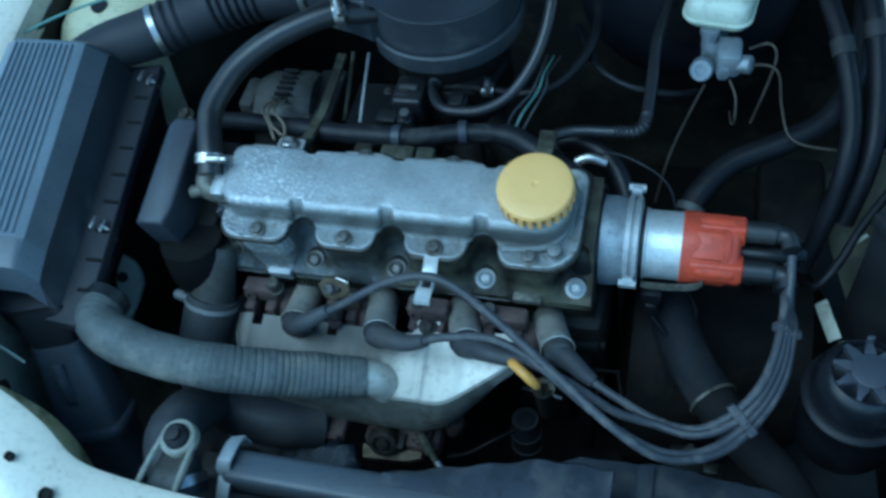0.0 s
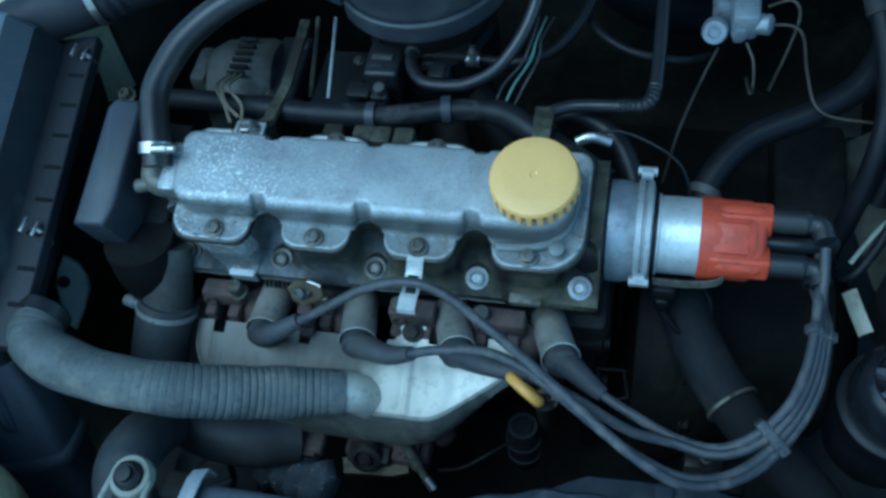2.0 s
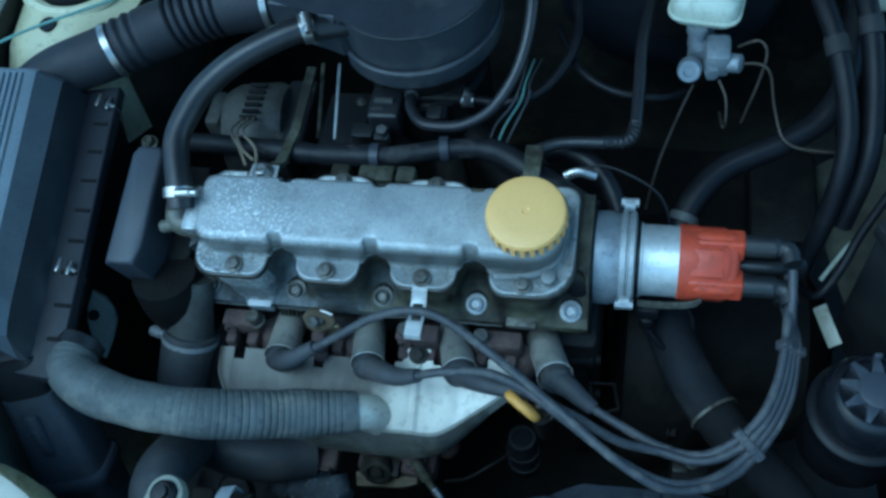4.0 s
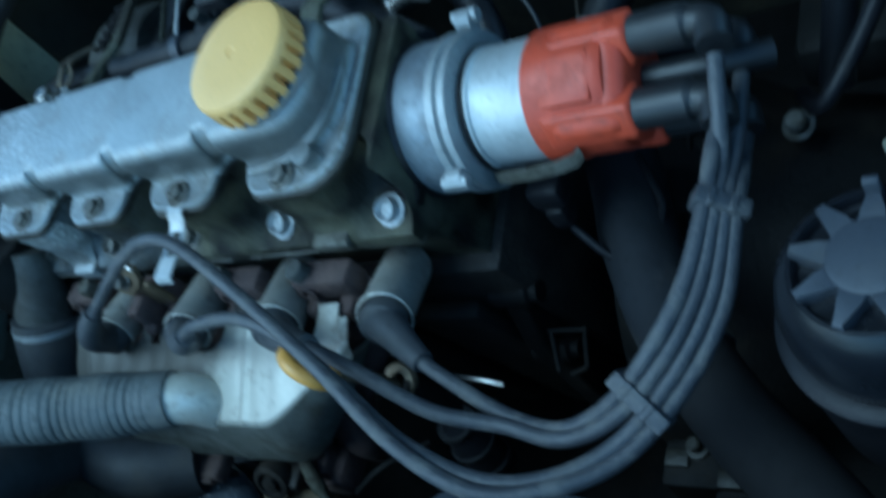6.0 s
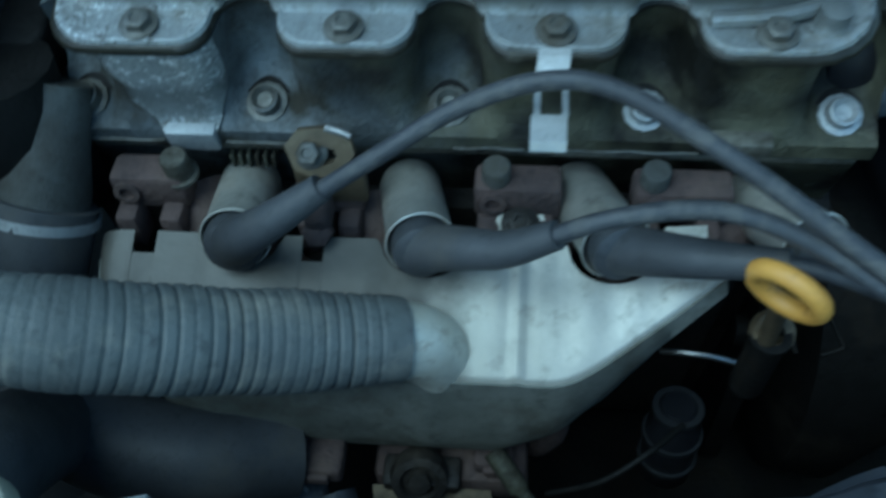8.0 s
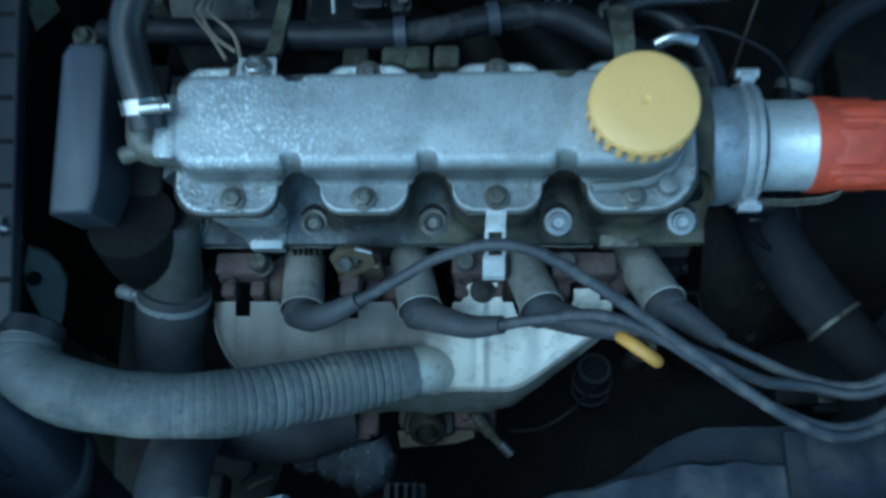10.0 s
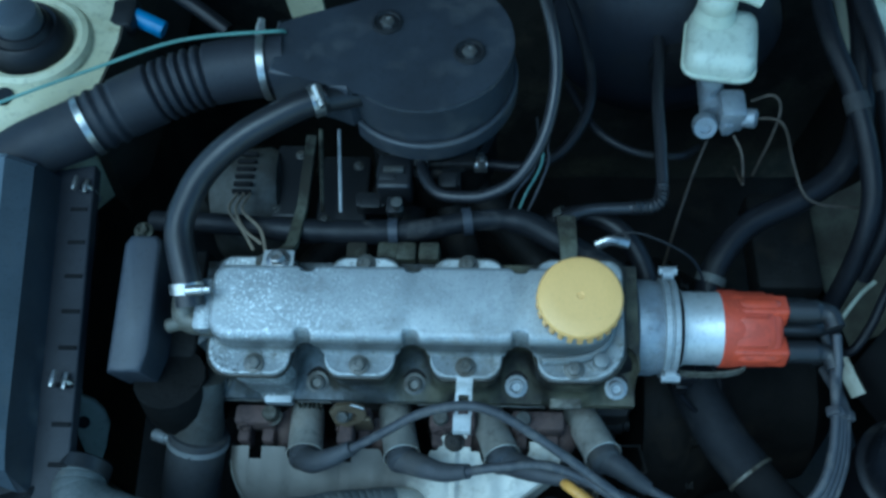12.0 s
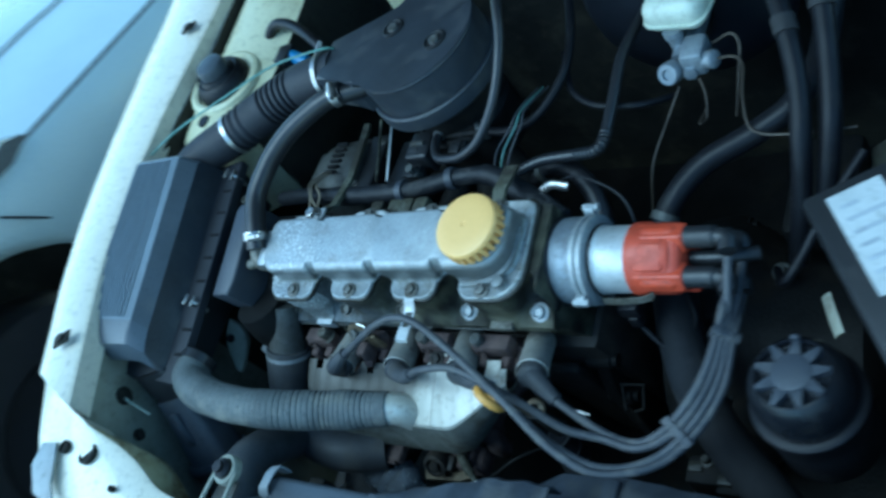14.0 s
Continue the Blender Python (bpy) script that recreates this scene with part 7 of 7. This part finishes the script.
    lathe(bm, [(0.030, 0.0), (0.046, 0.004), (0.046, 0.014), (0.040, 0.018), (0.040, 0.024), (0.046, 0.028), (0.046, 0.040), (0.030, 0.046), (0.022, 0.046), (0.018, 0.058), (0, 0.059)], (-0.215, -0.165, 0.445), (0.2, -0.35, 0.9), 28, lambda a, k: 1 + 0.04 * math.sin(5 * a + k))
    pul = thing("belt_pulley", (-0.215, -0.165, 0.43), "dusty grey belt pulley low at the timing end", "pulley")
    part("rim", bm, CRACKED, pul)
    bm = bmesh.new()
    sweep(bm, [(-0.215, -0.163, 0.455), (-0.205, -0.110, 0.440), (-0.190, -0.020, 0.435)], 0.016, 14, 4)
    part("shaft", bm, OILY, pul)
    mt = thing("engine_mount", (-0.11, -0.19, 0.53), "cracked dusty rubber engine mount with a grey block and pin", "engine mount")
    bm = bmesh.new()
    lathe(bm, [(0.010, -0.040), (0.022, -0.038), (0.026, -0.030), (0.018, -0.020), (0.025, -0.012), (0.019, -0.002), (0.027, 0.008), (0.020, 0.016), (0.026, 0.026), (0.016, 0.038), (0.008, 0.040)], (-0.082, -0.192, 0.586), (1, -0.35, 0.15), 9, lambda a, k: 1 + 0.14 * math.sin(3 * a + k * 2.7))
    part("rubber", bm, MOUNTRUB, mt)
    bm = bmesh.new()
    for k in range(4):
        box(bm, (-0.046 + 0.007 * k, -0.232, 0.588), (-0.0425 + 0.007 * k, -0.214, 0.606 + 0.003 * (k % 2)), 0.0012, None, 1)
    box(bm, (-0.050, -0.232, 0.582), (-0.016, -0.212, 0.590), 0.002)
    part("comb", bm, ALU_DULL, mt, "dull ribbed plate")
    bm = bmesh.new()
    box(bm, (-0.204, -0.236, 0.572), (-0.178, -0.208, 0.602), 0.004, None, 3)
    part("block", bm, ALU_DULL, mt, "dull grey block")
    bm = bmesh.new()
    sweep(bm, [(-0.160, -0.218, 0.592), (-0.148, -0.213, 0.597), (-0.138, -0.209, 0.601)], 0.0022, 8, 3)
    part("pin", bm, STEEL, mt, "bright pin")
    sw = thing("cable_connector", (0.120, -0.128, 0.53), "dark ribbed sensor connector low behind the heat shield", "connector")
    bm = bmesh.new()
    lathe(bm, [(0.012, 0.0), (0.015, 0.004), (0.015, 0.046), (0.012, 0.050), (0.012, 0.062), (0.009, 0.066), (0, 0.066)], (0.120, -0.128, 0.53), (0.0, 0.15, 1), 28)
    part("shell", bm, CONDUIT, sw)
    for k, r in enumerate((0.0155, 0.0155, 0.0126)):
        bm = bmesh.new()
        band(bm, Vector((0.120, -0.128, 0.53)) + Vector((0, 0.15, 1)) * (0.018 + 0.022 * k), (0, 0.15, 1), r, 0.003)
        part("rib", bm, BLACK, sw)
    pipe("shiny_pipe", [(0.112, -0.086, 0.596), (0.124, -0.089, 0.6005), (0.138, -0.0905, 0.6005), (0.153, -0.092, 0.597)], 0.0019, STEEL, "short shiny steel pipe low behind the heat shield", "pipe", seg=8)
    st = thing("starter_terminal", (0.286, -0.128, 0.55), "dark terminal block with a small stud and lugs", "terminal block")
    bm = bmesh.new()
    box(bm, (0.264, -0.146, 0.552), (0.300, -0.118, 0.588), 0.004)
    box(bm, (0.294, -0.152, 0.556), (0.318, -0.130, 0.584), 0.003)
    part("block", bm, OILY, st)
    bm = bmesh.new()
    lathe(bm, [(0.0065, 0.0), (0.0065, 0.003), (0.0040, 0.0035), (0.0040, 0.010), (0.0028, 0.011), (0, 0.011)], (0.284, -0.124, 0.5875), (0, 0, 1), 12)
    part("stud", bm, OILDARK, st, "grimy stud")
    for x, y in ((0.273, -0.130), (0.304, -0.140)):
        bm = bmesh.new()
        box(bm, (x - 0.007, y - 0.005, 0.5835), (x + 0.007, y + 0.005, 0.5905), 0.0012)
        part("lug", bm, OILDARK, st, "grimy cable lug")
    pipe("sensor_cable", [(0.050, -0.17, 0.59), (0.075, -0.172, 0.615), (0.098, -0.160, 0.626), (0.118, -0.138, 0.612)], 0.0016, OILY, "thin dark cable below the heat shield", "wire")


build_left_low()


# ---- neighbouring car ----
GROOVE = [(0.45, 0.272), (0.603, 0.271), (0.72, 0.268), (0.82, 0.256), (1.1, 0.24)]


def build_blue_car():
    c = thing("parked_car", (-1.9, 0.2, 0.0), "light blue-grey car parked alongside, its wing and wheel showing", "car")
    X = -1.15
    AYC, AZC, AR = -0.12, 0.36, 0.38

    def top_z(y):
        return 0.777 - 0.155 * (y - 0.319)
    ys = sorted(set([*np.linspace(-2.4, 1.35, 46).round(3), *[round(AYC + AR * math.cos(radians(k * 10)), 3) for k in range(19)]]))
    rows = []
    for y in ys:
        d = abs(y - AYC)
        low = AZC + math.sqrt(max(0, AR * AR - d * d)) if d < AR else 0.22
        low = max(low, 0.22)
        t, nose = top_z(y), -0.35 * max(0, y - 0.75) ** 2
        hs = [t - 0.015, t - 0.07, t - 0.16, t - 0.26]
        rows.append([(X - 0.035 + nose, y, hs[0]), (X - 0.012 + nose, y, hs[1]), (X + nose, y, max(hs[2], low + 0.03)), (X - 0.004 + nose, y, max(hs[3], low + 0.02)), (X - 0.012 + nose, y, max(0.40, low + 0.01)), (X - 0.03 + nose, y, low)])
    bm = bmesh.new()
    sheet(bm, rows, 0.004)
    part("side_panel", bm, BLUECAR, c, "light blue-grey painted side", 60)
    bm = bmesh.new()
    sheet(bm, [[(X - 0.043 - 0.35 * max(0, y - 0.75) ** 2 - f * 1.4, y, top_z(y) - 0.008 + 0.30 * f - 0.22 * f * f) for f in (0, 0.04, 0.12, 0.3, 0.6, 1.0)] for y in ys], 0.004)
    part("top_panel", bm, BLUECAR, c, "light blue-grey painted top panel", 60)
    for k, pts in enumerate(([(X + 0.0015, 0.142, 0.737), (X + 0.0005, 0.19, 0.665), (X - 0.006, 0.262, 0.55)], [(X - 0.037, y, top_z(y) - 0.010) for y in (0.32, 0.5, 0.7, 0.95)], [(X - 0.043 - 1.4 * f, y, top_z(y) - 0.006 + 0.30 * f - 0.22 * f * f) for y, f in GROOVE])):
        bm = bmesh.new()
        sweep(bm, pts, 0.003, 6, 4)
        part("panel_gap", bm, RUBBERD, c, "dark panel gap")
    bm = bmesh.new()
    pts = [(0.20, 0.800), (0.274, 0.806), (0.318, 0.781), (0.310, 0.772), (0.256, 0.764), (0.20, 0.775)]
    rings = [[bm.verts.new((x, y, z)) for y, z in pts] for x in (X - 0.20, X - 0.03, X - 0.018)]
    for a, b in zip(rings, rings[1:]):
        for n in range(len(a)):
            bm.faces.new((a[n], a[(n + 1) % len(a)], b[(n + 1) % len(a)], b[n]))
    bm.faces.new(rings[0][::-1])
    bm.faces.new(rings[-1])
    part("lamp", bm, DARKGLASS, c, "dark pointed lamp glass")
    bm = bmesh.new()
    lathe(bm, [(0.20, -0.09), (0.29, -0.08), (0.305, -0.05), (0.305, 0.05), (0.29, 0.08), (0.20, 0.09), (0.18, 0.06), (0, 0.05)], (X - 0.14, AYC, 0.305), (1, 0, 0), 40)
    part("wheel", bm, RUBBERD, c, "black tyre in the wheel arch")
    bm = bmesh.new()
    box(bm, (X - 0.75, AYC - 0.45, 0.2), (X - 0.30, AYC + 0.45, 0.70), 0.02)
    part("wheel_well", bm, BAY, c, "dark wheel well")


build_blue_car()


# ---- small things behind and beside ----
def build_far_small():
    t = thing("expansion_tank", (0.46, 0.36, 0.75), "cream plastic coolant expansion tank beside the bulkhead", "expansion tank")
    bm = bmesh.new()
    box(bm, (0.415, 0.305, 0.745), (0.53, 0.42, 0.815), 0.018, None, 4)
    lathe(bm, [(0.027, 0.80), (0.027, 0.835), (0.024, 0.840), (0, 0.841)], (0.455, 0.34, 0), (0, 0, 1), 28)
    part("tank", bm, RESV, t)
    w = thing("washer_bottle", (-0.38, 0.39, 0.74), "cream washer bottle with a yellow cap behind the suspension tower", "washer bottle")
    bm = bmesh.new()
    box(bm, (-0.425, 0.335, 0.74), (-0.335, 0.45, 0.852), 0.016, None, 4)
    part("bottle", bm, RESV, w)
    bm = bmesh.new()
    lathe(bm, [(0.021, 0.852), (0.021, 0.864), (0.018, 0.867), (0, 0.867)], (-0.384, 0.366, 0), (0.05, -0.05, 1), 24)
    part("cap", bm, YELLOW, w, "yellow snap cap")
    bm = bmesh.new()
    sheet(bm, [[(-0.165, 0.475, 0.862), (-0.12, 0.475, 0.862)], [(-0.165, 0.372, 0.865), (-0.12, 0.372, 0.865)], [(-0.165, 0.366, 0.80), (-0.125, 0.366, 0.80)], [(-0.16, 0.37, 0.70), (-0.125, 0.37, 0.70)]], 0.006)
    solid("bulkhead_bracket", bm, CREAM, "cream painted bracket standing at the bulkhead", "bracket")
    pipe("washer_tube", [(-0.345, 0.318, 0.845), (-0.330, 0.312, 0.862), (-0.312, 0.318, 0.872), (-0.285, 0.312, 0.872), (-0.255, 0.298, 0.868), (-0.220, 0.275, 0.862), (-0.190, 0.256, 0.850)], 0.0075, RUBBERD, "short black hose by the suspension tower", "hose")
    bm = bmesh.new()
    box(bm, (-0.335, 0.262, 0.835), (-0.285, 0.300, 0.853), 0.006, pose(0, 0, 0))
    solid("hose_valve", bm, BLACK, "black plastic valve beside the washer bottle", "valve")
    pipe("thick_cable", [(0.36, 0.02, 0.70), (0.375, -0.005, 0.72), (0.392, 0.012, 0.735), (0.41, 0.045, 0.75), (0.44, 0.09, 0.77)], 0.0042, CONDUIT, "black battery cable looping beside the distributor", "cable")
    bm = bmesh.new()
    sheet(bm, [[(0.40, 0.21, 0.62), (0.50, 0.25, 0.66)], [(0.41, 0.13, 0.60), (0.50, 0.16, 0.64)], [(0.43, 0.06, 0.59), (0.50, 0.08, 0.62)]], 0.004)
    solid("chassis_rail", bm, OLIVE, "dull olive painted chassis rail low in the bay", "chassis rail", kind="structure")


build_far_small()


def build_gearbox():
    g = thing("gearbox", (0.30, 0.10, 0.36), "oily black gearbox casing beside the engine", "gearbox")
    bm = bmesh.new()
    lathe(bm, [(0.10, 0.20), (0.145, 0.215), (0.150, 0.25), (0.12, 0.30), (0.10, 0.40), (0.06, 0.43)], (0, 0.06, 0.47), (1, 0, 0), 36)
    part("casing", bm, OILY, g)
    bm = bmesh.new()
    prism(bm, [(-0.070, 0.42), (0.14, 0.42), (0.15, 0.56), (0.10, 0.66), (0.0, 0.675), (-0.045, 0.655), (-0.066, 0.60)], 0.166, 0.180, Matrix(((0, 0, 1, 0), (1, 0, 0, 0), (0, 1, 0, 0), (0, 0, 0, 1))), 0.003)
    part("bell_flange", bm, OILY, g, "grimy flat bell housing flange")
    for y, z in ((-0.056, 0.575), (-0.046, 0.636)):
        bm = bmesh.new()
        lathe(bm, [(0.010, -0.022), (0.010, 0.004), (0.007, 0.006), (0.007, 0.011), (0, 0.011)], (0.181, y, z), (1, 0, 0), 18)
        part("bolt_boss", bm, OILY, g)
    for k in range(7):
        ang = radians(20 + k * 25)
        bm = bmesh.new()
        hexbolt(bm, (0.262, 0.06 - 0.135 * math.cos(ang), 0.47 + 0.135 * math.sin(ang)), (1, 0, 0), 0.008, 0.01)
        part("casing_bolt", bm, OILY, g)
    bm = bmesh.new()
    lathe(bm, [(0.010, 0.0), (0.010, 0.002), (0.0085, 0.003), (0.0068, 0.003), (0.0068, 0.010), (0.005, 0.012), (0, 0.012)], (0.328, 0.076, 0.604), (0, -0.3, 1), 20)
    part("mount_bolt", bm, OILSTEEL, g, "dull round-headed bolt")
    bm = bmesh.new()
    for a, b in (((0.178, -0.056, 0.600), (0.208, -0.055, 0.600)), ((0.182, -0.056, 0.600), (0.188, -0.080, 0.590)), ((0.206, -0.056, 0.600), (0.212, -0.080, 0.598)), ((0.212, -0.080, 0.598), (0.200, -0.083, 0.594))):
        sweep(bm, [a, b], 0.0017, 8, 2)
    part("wire_bracket", bm, OILY, g, "thin grimy wire bracket")
    bm = bmesh.new()
    box(bm, (0.33, 0.10, 0.60), (0.40, 0.22, 0.64), 0.01)
    part("shift_cover", bm, OILY, g)
    pipe("pale_wire", [(-0.372, -0.168, 0.868), (-0.362, -0.196, 0.835), (-0.340, -0.208, 0.800), (-0.315, -0.215, 0.775)], 0.0016, RESV, "thin pale tube hanging inside the wing", "thin tube", seg=6)


build_gearbox()
